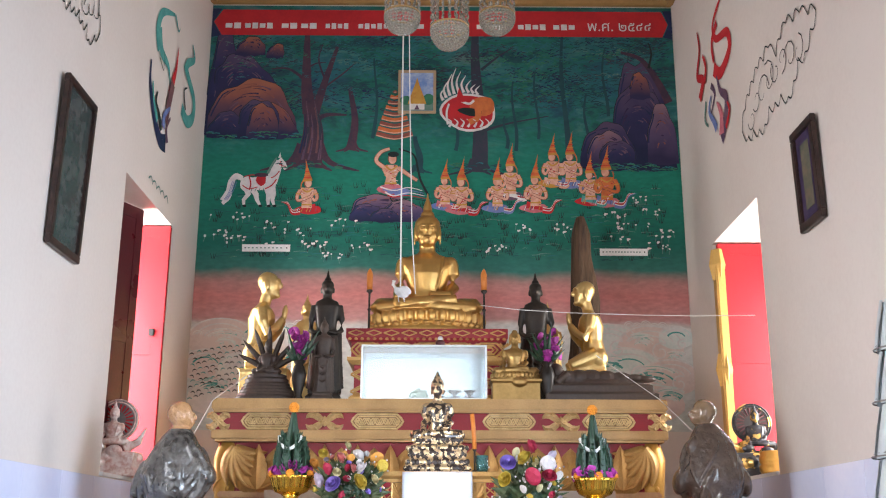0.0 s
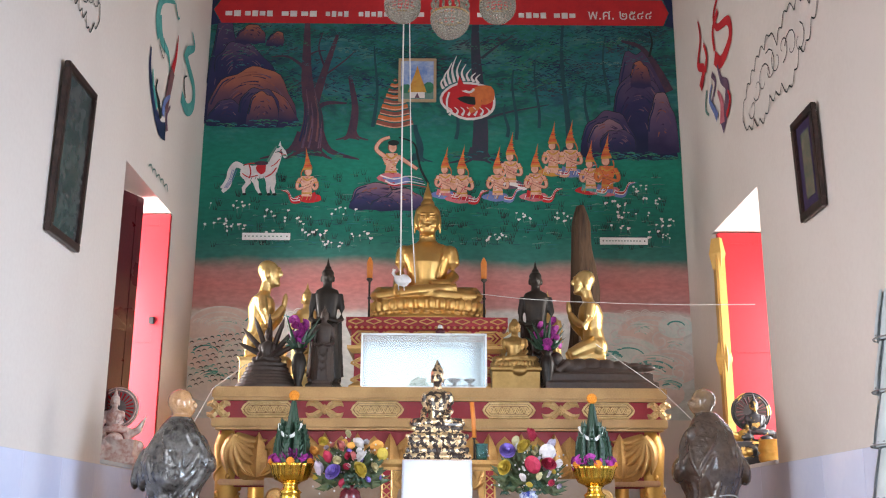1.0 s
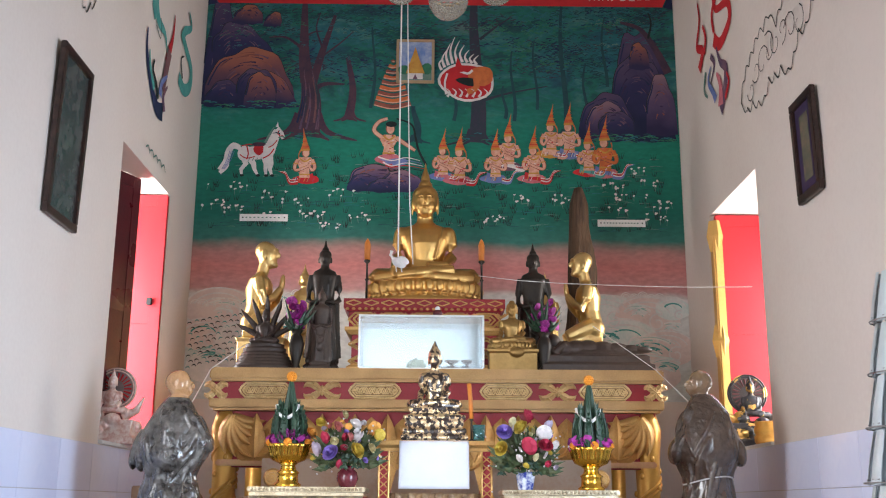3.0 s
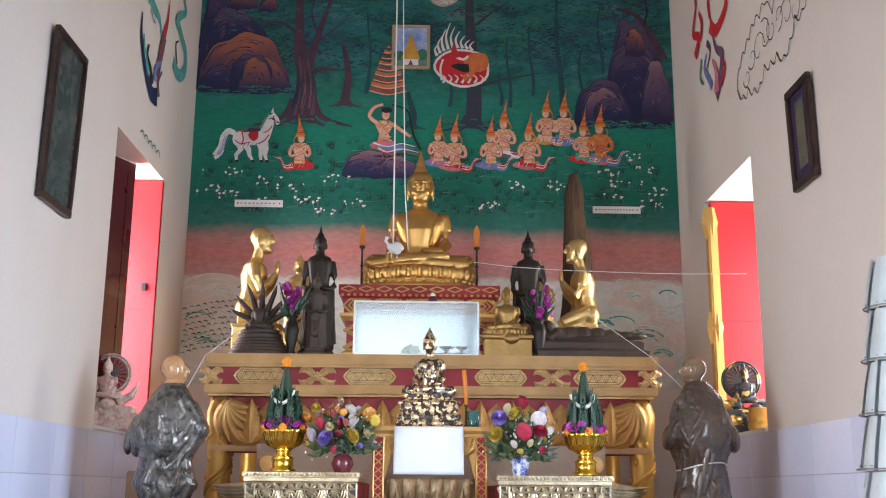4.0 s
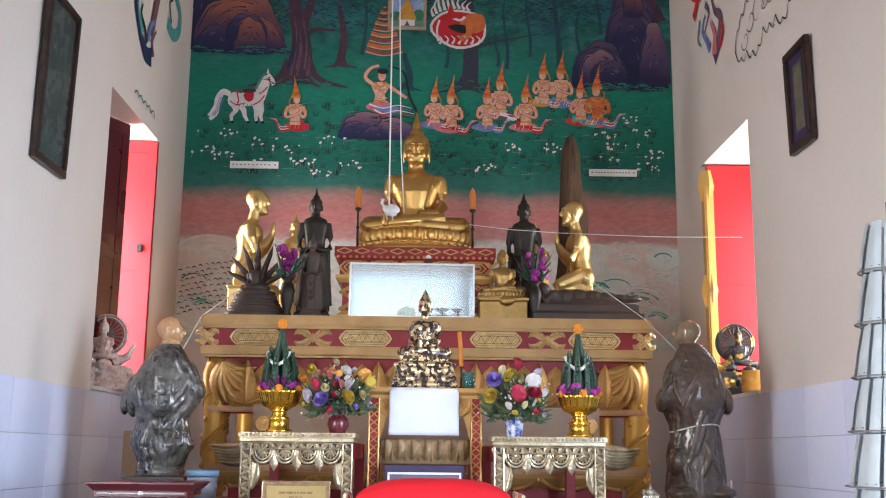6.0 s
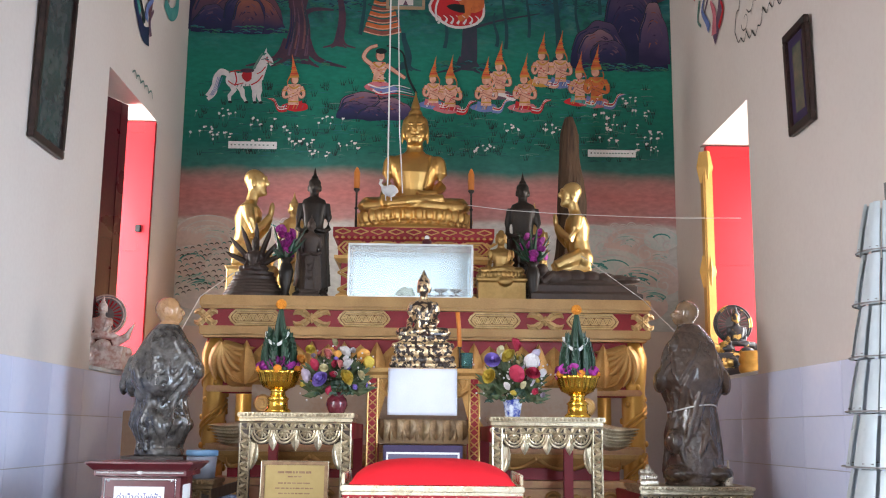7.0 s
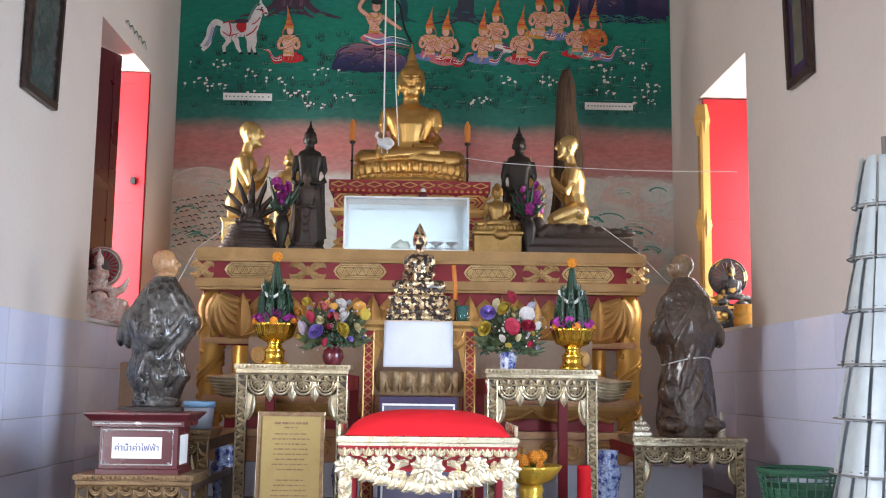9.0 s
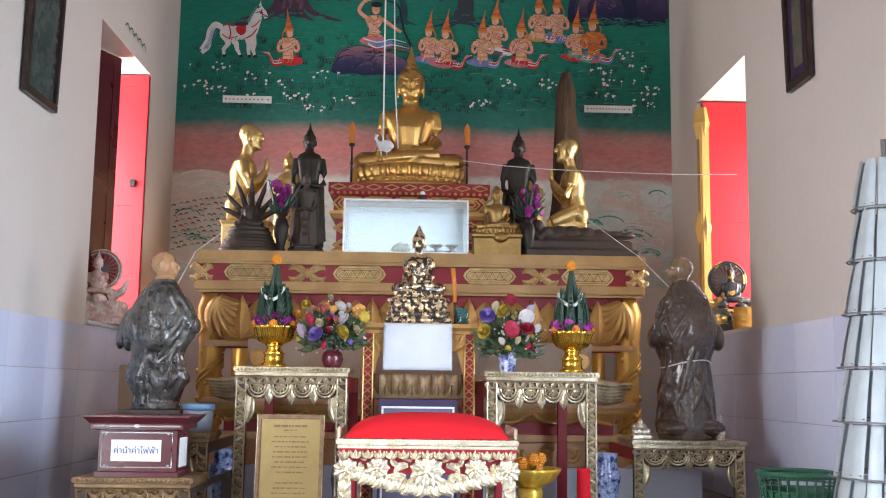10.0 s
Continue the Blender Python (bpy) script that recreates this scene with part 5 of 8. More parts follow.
# flame-edged oval
sh = [(blob2(0.255, 3.93, 0.225, 0.165, 24, 0.05, -0.1), P_WHITE, 3), (blob2(0.255, 3.93, 0.205, 0.145, 24, 0.05, -0.1), P_RED, 4), (blob2(0.37, 3.98, 0.10, 0.085, 14, 0.08), P_ORANGE, 5), (blob2(0.27, 3.93, 0.10, 0.035, 12, 0.1, -0.15), P_DARK, 6), (strokes(curve_pts([(0.33, 3.96), (0.33, 3.88), (0.26, 3.84)], 4), 0.05), P_ORANGE, 6),
      (strokes(curve_pts([(0.10, 4.0), (0.08, 3.92), (0.09, 3.82)], 4), 0.016), P_WHITE, 6), (strokes(curve_pts([(0.18, 4.03), (0.26, 4.0), (0.3, 4.03)], 4), 0.02), P_WHITE, 6), ([(0.15, 4.0), (0.24, 4.02), (0.18, 4.14)], P_RED, 6)]
for i in range(9):
    a = 1.05 + i * 0.19
    x, z = 0.23 + 0.21 * math.cos(a), 3.95 + 0.15 * math.sin(a)
    h = 0.08 + 0.15 * max(0, 1 - abs(a - 2.0) / 0.7)
    sh.append((strokes(curve_pts([(x, z), (x - 0.02, z + h * 0.5), (x + 0.015, z + h)], 4), (0.026, 0.004)), P_WHITE, 3))
for i in range(7):
    x = 0.10 + i * 0.05
    sh.append((strokes(curve_pts([(x, 3.80), (x + 0.02, 3.84), (x - 0.01, 3.87)], 3), (0.022, 0.004)), P_WHITE, 6))
painted("painted_flame_oval", sh, mural, "painted red oval edged with white flames")
# loose brushwork: foliage dabs, grass and white flowers
sh = []
for i in range(150):
    cx, cz = rnd.uniform(-1.78, 1.86), 3.92 + 0.68 * rnd.random() ** 0.8
    m = rnd.choice((P_FAR, P_FAR, P_NAVY, P_LEAF, P_TEALD, P_DUSK))
    wide = rnd.uniform(0.07, 0.17)
    for k in range(26):
        x, z = cx + rnd.gauss(0, wide), cz + rnd.gauss(0, 0.03)
        if not -1.82 < x < 1.90:
            continue
        a, l = rnd.uniform(-0.5, 0.5), rnd.uniform(0.010, 0.028)
        sh.append((strokes([(x - l * math.cos(a), z - l * math.sin(a)), (x, z + 0.004), (x + l * math.cos(a), z + l * math.sin(a))], (rnd.uniform(0.006, 0.013), 0.002)), m, 1))
for i in range(46):
    cx, cz, m = rnd.uniform(-1.7, 1.8), rnd.uniform(4.05, 4.56), rnd.choice((P_LEAF, P_GREY, P_TEALD, P_TEALD))
    for k in range(18):
        x, z = cx + rnd.gauss(0, 0.08), cz + rnd.gauss(0, 0.016)
        if not -1.82 < x < 1.90:
            continue
        l = rnd.uniform(0.006, 0.016)
        sh.append((strokes([(x - l, z - 0.003), (x, z + 0.003), (x + l, z - 0.004)], (0.005, 0.002)), m, 2))
for i in range(150):
    cx, w = rnd.choice(((-1.45, 0.36), (1.62, 0.28), (1.36, 0.2), (-1.0, 0.25), (0.33, 0.25)))
    x, z = cx + rnd.uniform(-w, w), (3.71 if cx < -1.2 else 3.46) + rnd.uniform(-0.03, 0.035)
    sh.append((strokes([(x - 0.03, z), (x, z + 0.008), (x + 0.03, z)], (0.004, 0.012)), rnd.choice((P_LEAF, P_FAR, P_TEALD)), 6))
painted("foliage_dabs", sh, mural, "painted foliage strokes", kind="stuff")
sh = []
for cx, cz, n, sp in ((-1.55, 2.86, 8, 0.10), (-1.30, 2.80, 9, 0.12), (-1.72, 2.92, 6, 0.1), (-1.24, 2.98, 6, 0.12), (-0.93, 2.82, 12, 0.13), (-0.80, 2.72, 8, 0.1), (-0.55, 2.80, 6, 0.1), (-1.6, 3.05, 7, 0.16), (-1.1, 2.92, 7, 0.15), (-0.72, 3.0, 6, 0.1),
                      (0.46, 2.80, 9, 0.09), (0.66, 2.96, 7, 0.08), (0.98, 2.96, 7, 0.07), (1.38, 3.06, 8, 0.10), (1.55, 2.98, 10, 0.14), (1.78, 2.92, 9, 0.08), (1.72, 2.82, 9, 0.09), (1.68, 3.10, 7, 0.07), (1.42, 2.88, 6, 0.08), (1.58, 3.2, 6, 0.07)):
    for k in range(n):
        x, z = cx + rnd.uniform(-sp, sp), cz + rnd.uniform(-0.035, 0.035)
        r = rnd.uniform(0.007, 0.013)
        sh.append((blob2(x, z, r, r * 0.8, 7, 0.15, rnd.random() * 3, k), P_WHITE, 4))
        if k % 2:
            sh.append((blob2(x + r, z + r * 0.3, r * 0.7, r * 0.6, 6), P_SEAP, 4))
        sh.append((strokes([(x, z - r), (x + rnd.uniform(-0.01, 0.01), z - 0.045)], 0.004), P_GREY if k % 3 else P_DARK, 3))
painted("white_flowers", sh, mural, "small white painted flowers on stems", kind="stuff")
sh = []
for i in range(760):
    x, z = rnd.uniform(-1.72, 1.78), rnd.uniform(2.70, 3.30)
    if i % 3:
        w = rnd.uniform(0.015, 0.06)
        sh.append((strokes([(x - w, z), (x, z + 0.005), (x + w, z)], (0.005, 0.002)), rnd.choice((P_LEAF, P_FAR, P_TEALD, P_GREY, P_FAR)), 2))
    else:
        for d in (-1, 0.3, 1.2):
            sh.append((strokes([(x + d * 0.008, z), (x + d * 0.022, z + 0.05)], (0.006, 0.001)), P_DARK, 2))
painted("grass_strokes", sh, mural, "painted grass strokes", kind="stuff")


# waves: overlapping scale-like arcs with curled crests
def wave(cx, cz, r, mat, seed):
    rr = random.Random(seed)
    sh = [(blob2(cx, cz, r, r * 0.62, 22, 0.05, 0.0, seed), mat, 2)]
    for k in (0.97, 0.72, 0.48):
        arc = [(cx + k * r * math.cos(a), cz + k * r * 0.62 * math.sin(a)) for a in [0.25 + 2.6 * i / 12 for i in range(13)]]
        sh.append((strokes(arc, (0.008, 0.014)), P_TEAL if rr.random() < 0.15 else P_WHITE, 3 + int(3 * (1 - k))))
    sp = spiral(cx + 0.3 * r, cz - 0.05, r * 0.3, 1.0, 1.2, 14)
    sh.append((strokes(sp, 0.012), P_WHITE, 6))
    painted("painted_wave", sh, mural)


i = 0
for cx, cz, r in ((-1.62, 2.08, 0.26), (-1.25, 2.06, 0.22), (-1.72, 1.88, 0.2), (-1.40, 1.84, 0.24), (-1.05, 1.85, 0.22), (-1.62, 1.64, 0.22), (1.30, 2.06, 0.24), (1.62, 2.04, 0.25), (1.82, 2.10, 0.14), (1.45, 1.86, 0.26), (1.76, 1.80, 0.22), (1.15, 1.85, 0.22), (0.7, 2.05, 0.22), (1.6, 1.6, 0.25)):
    wave(cx, cz, r, (P_SEA, P_SEAP, P_SEA)[i % 3] if cx > 0 else (P_SEAP, P_FOAM)[i % 2], i)
    i += 1
# hollows of the waves: sweeping strokes of green, white and grey
sh = []
for i, (cx, cz, r, a0, a1) in enumerate(((1.62, 1.70, 0.27, 0.5, 2.6), (1.55, 2.02, 0.16, 0.4, 2.7), (1.80, 1.92, 0.12, 0.6, 2.9), (1.30, 1.80, 0.22, 0.7, 2.3), (1.74, 1.60, 0.18, 0.4, 2.4), (-1.66, 1.66, 0.17, 0.5, 2.7), (-1.58, 2.00, 0.22, 0.6, 2.5), (-1.05, 1.78, 0.18, 0.6, 2.4))):
    for k in range(34):
        rr = r * rnd.uniform(0.30, 1.0)
        b0 = a0 + (a1 - a0) * rnd.random() * 0.6
        b1 = min(a1, b0 + rnd.uniform(0.3, 0.9))
        arc = [(cx + rr * math.cos(b0 + (b1 - b0) * j / 7), cz + 0.72 * rr * math.sin(b0 + (b1 - b0) * j / 7)) for j in range(8)]
        deep = 0.45 < rr / r < 0.75 and i in (0, 3, 4, 5)
        m = rnd.choice((P_TEAL, P_TEAL, P_HOLLOW)) if deep else rnd.choice((P_WHITE, P_SEA, P_SEA, P_HOLLOW, P_FOAM))
        sh.append((strokes(arc, (rnd.uniform(0.006, 0.018), 0.003)), m, 4 + k % 3))
painted("wave_hollows", sh, mural, "sweeping green and white wave strokes", kind="stuff")
sh = []
for side, x0, x1 in ((-1, -1.82, -0.95), (1, 0.60, 1.88)):
    n = 15 if side < 0 else 20
    for i in range(n):
        x = x0 + (x1 - x0) * (i + 0.5) / n
        z = 2.13 + 0.05 * math.sin(5 * x) + 0.015 * (i % 2)
        for k in (1.0, 0.6):
            arc = [(x + 0.036 * k * math.cos(a), z + 0.034 * k * math.sin(a)) for a in [0.0 + 3.1 * j / 8 for j in range(9)]]
            sh.append((strokes(arc, (0.005, 0.007)), P_WHITE if side > 0 or k < 1 else P_FOAM, 7))
# claw-like foam in scale rows
for row in range(9):
    for i in range(11):
        x, z = -1.82 + i * 0.047 + 0.023 * (row % 2) + rnd.uniform(-0.006, 0.006), 1.62 + row * 0.042 + 0.06 * math.sin(2.2 * i / 11) + rnd.uniform(-0.005, 0.005)
        if x > -1.33:
            continue
        r, t = 0.017, rnd.uniform(-0.4, 0.4)
        arc = [(x + r * math.cos(a + t), z + r * math.sin(a + t)) for a in [0.2 + 2.7 * j / 6 for j in range(7)]]
        sh.append((strokes(arc[:4], (0.002, 0.010)) + strokes(arc[3:], (0.010, 0.002)), P_DARK if (i + row) % 3 else P_TEAL, 7))
        sh.append((strokes([(px, pz + 0.010) for px, pz in arc], (0.004, 0.004)), P_WHITE, 7))
painted("foam_strokes", sh, mural, "painted foam curls and claws", kind="stuff")
painted("sea_streaks", [(strokes(curve_pts([(cx - 0.3, cz), (cx, cz + 0.05), (cx + 0.3, cz + 0.02)], 6), (0.004, 0.014)), m, 8) for cx, cz, m in ((-1.3, 1.93, P_SEA), (1.5, 1.70, P_SEA))], mural)

# red banner strip with white lettering; the names stay plain bars
ban = [([(-1.83, 4.72), (-1.76, 4.83), (1.85, 4.83), (1.90, 4.715), (1.85, 4.60), (-1.76, 4.60)], P_RED, 3), ([(XL + 0.006, 4.84), (XL + 0.006, 4.58), (-1.77, 4.60), (-1.835, 4.72), (-1.77, 4.84)], P_NAVY, 2), ([(XR - 0.006, 4.84), (XR - 0.006, 4.58), (1.86, 4.60), (1.905, 4.715), (1.86, 4.84)], P_NAVY, 2)]
for x0, x1 in ((-1.74, -1.60), (-1.58, -1.34), (-1.28, -1.14), (-1.12, -0.98), (-0.92, -0.72), (-0.65, -0.34), (-0.30, -0.10), (-0.05, 0.1), (0.32, 0.62), (0.66, 0.90), (0.95, 1.14)):
    n = max(2, int((x1 - x0) / 0.05))
    for k in range(n):
        a = x0 + (x1 - x0) * k / n
        ban.append((strokes([(a + 0.006, 4.685), (a + (x1 - x0) / n - 0.008, 4.685)], 0.040 + 0.012 * (k % 2)), P_WHITE, 4))
painted("banner", ban, mural, "painted red banner with white lettering")


def writing(name, text, mat, size, place, parent=None, label=""):
    cu = bpy.data.curves.new(name, "FONT")
    cu.body, cu.size, cu.align_x, cu.align_y = text, size, "CENTER", "CENTER"
    tmp = bpy.data.objects.new(name, cu)
    me = bpy.data.meshes.new_from_object(tmp)
    bpy.data.objects.remove(tmp)
    me.materials.clear()
    me.materials.append(mat)
    ob = new(name, me)
    ob.parent = parent
    ob.matrix_basis = place
    return tagged(ob, label)


writing("year", "พ.ศ. ๒๕๔๔", P_WHITE, 0.125, pose(1.50, YB - 0.016, 4.69, 90), mural, "painted year in Thai numerals")

# small white label strips on the mural
for x in (-1.31, 1.452):
    th = thing("wall_label", "narrow white label strip fixed on the mural", "sign", (x, YB - 0.016, 2.79 if x < 0 else 2.77), "mural labels")
    part("board", box(B(), -0.185, 0.185, 0.0, 0.010, -0.028, 0.028, 0.002), WHITE, th)
    bm = B()
    for k in range(9 if x < 0 else 12):
        a = -0.14 + k * 0.28 / (9 if x < 0 else 12)
        box(bm, a, a + 0.014, -0.002, -0.0005, -0.004, 0.004)
    part("lettering", bm, P_GREY, th, "faint illegible lettering")
    for s in (-1, 1):
        part("nail", ball(B(), (s * 0.16, -0.001, 0), 0.006, u=6, v=4), BLACK, th)

# ---- painted ornaments on the side walls ----
WESTP = pose(XL + 0.003, 0, 0, 0, 0, 90)
EASTP = pose(XR - 0.003, 0, 0, 0, 0, -90)
orn = thing("painted_ornament", "teal, red and blue flame-like ornament painted on plaster", "wall painting", kind="structure")
sh = []
for pts, w, m in (([(6.60, 4.19), (6.30, 4.05), (6.22, 3.88), (6.30, 3.78)], (0.02, 0.14), P_TEAL), ([(6.24, 3.90), (6.34, 3.78), (6.52, 3.76), (6.60, 3.66)], (0.13, 0.01), P_TEAL), ([(6.60, 4.19), (6.70, 4.12), (6.74, 4.16)], (0.03, 0.008), P_TEAL),
                 ([(7.11, 4.22), (7.20, 4.14), (7.02, 4.02), (6.96, 3.92)], (0.02, 0.10), P_TEAL), ([(6.96, 3.98), (7.10, 3.92), (7.28, 3.84), (7.28, 3.70), (7.12, 3.60), (6.95, 3.63)], (0.08, 0.10), P_TEAL), ([(7.05, 3.66), (6.98, 3.78), (7.06, 3.84)], (0.03, 0.01), P_DARK),
                 ([(6.74, 4.01), (6.72, 3.84), (6.66, 3.70), (6.62, 3.58)], (0.01, 0.11), P_RED), ([(6.66, 3.70), (6.60, 3.52), (6.55, 3.36)], (0.10, 0.09), P_TRUNKL),
                 ([(6.13, 3.62), (6.14, 3.48), (6.24, 3.34), (6.44, 3.20), (6.60, 3.22)], (0.02, 0.13), P_NAVY), ([(6.20, 3.50), (6.24, 3.40), (6.36, 3.29)], (0.02, 0.06), P_TEAL), ([(6.32, 3.48), (6.30, 3.40), (6.40, 3.34), (6.46, 3.26)], (0.02, 0.05), P_DARK),
                 ([(6.64, 3.50), (6.52, 3.40), (6.50, 3.30)], (0.02, 0.08), P_BLUE), ([(6.68, 3.44), (6.60, 3.34), (6.64, 3.24)], (0.02, 0.06), P_MAUVE), ([(6.30, 3.72), (6.42, 3.68), (6.40, 3.82)], (0.012, 0.006), P_DARK)):
    sh.append((strokes(curve_pts(pts, 6), w), m, 1 + len(sh) % 4))
painted("flourish", sh, orn, place=WESTP)
orn = thing("painted_ornament", "red and blue flame-like ornament painted on plaster", "wall painting", kind="structure")
sh = []
for pts, w, m in (([(6.34, 4.20), (6.55, 4.12), (6.50, 3.98), (6.24, 3.90), (6.22, 3.76), (6.45, 3.70), (6.60, 3.80)], (0.03, 0.10), P_RED), ([(6.45, 4.08), (6.60, 4.0), (6.58, 3.84)], (0.06, 0.04), P_RED), ([(6.95, 4.26), (6.92, 4.10), (7.02, 3.94), (6.88, 3.84), (6.99, 3.74)], (0.02, 0.09), P_RED), ([(6.84, 4.02), (6.78, 3.90), (6.84, 3.80)], (0.03, 0.06), P_RED),
                 ([(6.55, 3.72), (6.48, 3.58), (6.36, 3.48), (6.42, 3.34), (6.54, 3.26)], (0.02, 0.14), P_MAUVE), ([(6.58, 3.54), (6.50, 3.42), (6.52, 3.28)], (0.02, 0.12), P_PINK), ([(6.70, 3.64), (6.78, 3.56), (6.68, 3.44), (6.62, 3.36)], (0.02, 0.07), P_BLUE), ([(6.34, 3.44), (6.30, 3.36), (6.40, 3.28)], (0.02, 0.05), P_RED), ([(6.70, 3.72), (6.62, 3.62), (6.74, 3.52)], (0.05, 0.02), P_MAUVE), ([(6.84, 3.66), (6.90, 3.54), (6.82, 3.46)], (0.04, 0.02), P_GREY)):
    sh.append((strokes(curve_pts([(-y, z) for y, z in pts], 6), w), m, 1 + len(sh) % 4))
painted("flourish", sh, orn, place=EASTP)


def cloud(name, y0, z0, y1, z1, half, place, sign, seed):
    """A cloud drawn in thin black lines along an axis, with scalloped edges and inner curls."""
    rr = random.Random(seed)
    th = thing(name, "cloud outline drawn in thin black lines on plaster", "wall painting", kind="structure")
    ax, az = y1 - y0, z1 - z0
    ln = math.hypot(ax, az)
    ux, uz = ax / ln, az / ln
    sh = []
    for side in (-1, 1):
        prev = None
        n = 13
        pts = []
        for i in range(n + 1):
            s = i / n
            hw = half * (math.sin(math.pi * min(1, s * 0.9 + 0.08)) ** 0.8) * (0.6 + 0.8 * rr.random()) if 0 < i < n else 0
            pts.append((y0 + ax * s - uz * side * hw, z0 + az * s + ux * side * hw))
        for a, b in zip(pts, pts[1:]):
            mx, mz = (a[0] + b[0]) / 2 - uz * side * 0.05, (a[1] + b[1]) / 2 + ux * side * 0.05
            sh.append((strokes([(sign * p, q) for p, q in curve_pts([a, (mx, mz), b], 5)], (0.010, 0.006)), P_DARK, 1))
    for i in range(8):
        s = 0.15 + 0.09 * i
        o = rr.uniform(-0.5, 0.5) * half
        sp = spiral(y0 + ax * s - uz * o, z0 + az * s + ux * o, 0.07 + 0.05 * rr.random(), rr.random() * 6, rr.choice((-1, 1)) * 0.9, 10)
        sh.append((strokes([(sign * p, q) for p, q in sp], (0.008, 0.004)), P_DARK, 1))
    painted("outline", sh, th, place=place)


cloud("painted_cloud", 6.08, 3.12, 4.74, 3.24, 0.17, EASTP, -1, 5)
cloud("painted_cloud", 5.15, 3.30, 4.35, 3.45, 0.16, WESTP, 1, 8)
sh = [(strokes(curve_pts([(6.28 + k * 0.1, 2.86 + 0.01 * (k % 2)), (6.34 + k * 0.1, 2.89), (6.38 + k * 0.1, 2.85)], 3), 0.012), P_GREY, 1) for k in range(5)]
painted("scribble", sh, thing("painted_ornament", "faint grey scribble above the window", "wall painting", kind="structure"), place=WESTP)


# ---- images and statues, each one fused mesh ----
def seated(bm, s=1.0, flame=True, at=(0, 0, 0), lotus=True, wide=1.0):
    """A cross-legged image; one hand at the knee, one in the lap."""
    X, Y, Z = at

    def p(x, y, z):
        return (X + x * s * wide, Y + y * s, Z + z * s)

    def b(x, y, z, rx, ry, rz, turn=(0, 0, 0)):
        ball(bm, p(x, y, z), (rx * s * wide, ry * s, rz * s), turn, 18, 12)

    if lotus:
        loft(bm, [(*p(0, 0, z), rx * s * wide, ry * s) for z, rx, ry in ((0, 0.41, 0.275), (0.028, 0.41, 0.275), (0.045, 0.395, 0.265), (0.055, 0.372, 0.25), (0.075, 0.372, 0.25), (0.14, 0.385, 0.26), (0.16, 0.36, 0.24))], 44)
        for i in range(34):
            a = 2 * math.pi * i / 34
            b(0.382 * math.cos(a), 0.258 * math.sin(a), 0.112, 0.026, 0.022, 0.046)
            b(0.386 * math.cos(a + 0.09), 0.262 * math.sin(a + 0.09), 0.060, 0.024, 0.018, 0.014)
    for d in (-1, 1):
        b(d * 0.235, -0.05, 0.20, 0.155, 0.14, 0.062)
        tube(bm, [p(d * 0.10, 0.02, 0.215), p(d * 0.26, -0.07, 0.205), p(d * 0.33, -0.12, 0.19)], 0.062 * s, 10)
    b(0, 0.0, 0.20, 0.30, 0.16, 0.05)
    tube(bm, [p(-0.33, -0.13, 0.18), p(-0.05, -0.21, 0.205), p(0.20, -0.18, 0.235)], 0.046 * s, 10, [1, 1, 0.7])
    tube(bm, [p(0.33, -0.13, 0.18), p(0.08, -0.20, 0.18), p(-0.18, -0.18, 0.185)], 0.044 * s, 10, [1, 1, 0.7])
    loft(bm, [(*p(0, y, z), rx * s * wide, ry * s) for y, z, rx, ry in ((0, 0.18, 0.16, 0.12), (0, 0.25, 0.136, 0.102), (-0.005, 0.32, 0.128, 0.095), (-0.010, 0.38, 0.140, 0.100), (-0.012, 0.44, 0.160, 0.106), (-0.008, 0.50, 0.180, 0.102), (0, 0.54, 0.184, 0.09), (0.005, 0.57, 0.150, 0.072), (0.01, 0.592, 0.085, 0.058), (0.005, 0.615, 0.058, 0.052), (0, 0.68, 0.055, 0.052))], 28)
    for d in (-1, 1):
        b(d * 0.07, -0.052, 0.475, 0.080, 0.045, 0.055)
        b(d * 0.158, 0.0, 0.525, 0.056, 0.054, 0.052)
        b(d * 0.088, 0.008, 0.735, 0.010, 0.02, 0.072)
        b(d * 0.034, -0.086, 0.786, 0.028, 0.010, 0.006)
        b(d * 0.034, -0.086, 0.764, 0.022, 0.012, 0.009)
        b(d * 0.038, -0.056, 0.715, 0.030, 0.030, 0.038)
    tube(bm, [p(-0.168, 0, 0.52), p(-0.178, -0.005, 0.44), p(-0.184, -0.025, 0.35), p(-0.196, -0.10, 0.28), p(-0.20, -0.185, 0.235)], 0.048 * s, 10, [1.05, 1.0, 0.9, 0.75, 0.6])
    tube(bm, [p(-0.20, -0.19, 0.235), p(-0.195, -0.225, 0.17)], 0.028 * s, 8, [1, 0.5])
    tube(bm, [p(0.168, 0, 0.52), p(0.178, -0.0, 0.44), p(0.182, -0.02, 0.35), p(0.14, -0.12, 0.275), p(0.02, -0.17, 0.265)], 0.048 * s, 10, [1.05, 1.0, 0.9, 0.75, 0.55])
    tube(bm, [p(0.115, -0.068, 0.565), p(0.105, -0.108, 0.47), p(0.07, -0.098, 0.32)], 0.010 * s, 6)
    b(0, -0.002, 0.755, 0.085, 0.090, 0.106)
    b(0, -0.03, 0.685, 0.060, 0.058, 0.052)
    tube(bm, [p(0, -0.088, 0.790), p(0, -0.108, 0.742), p(0, -0.098, 0.728)], 0.011 * s, 6, [0.5, 1, 1.2])
    b(0, -0.088, 0.700, 0.026, 0.012, 0.007)
    b(0, 0.012, 0.810, 0.091, 0.092, 0.072)
    b(0, 0.012, 0.880, 0.050, 0.052, 0.042)
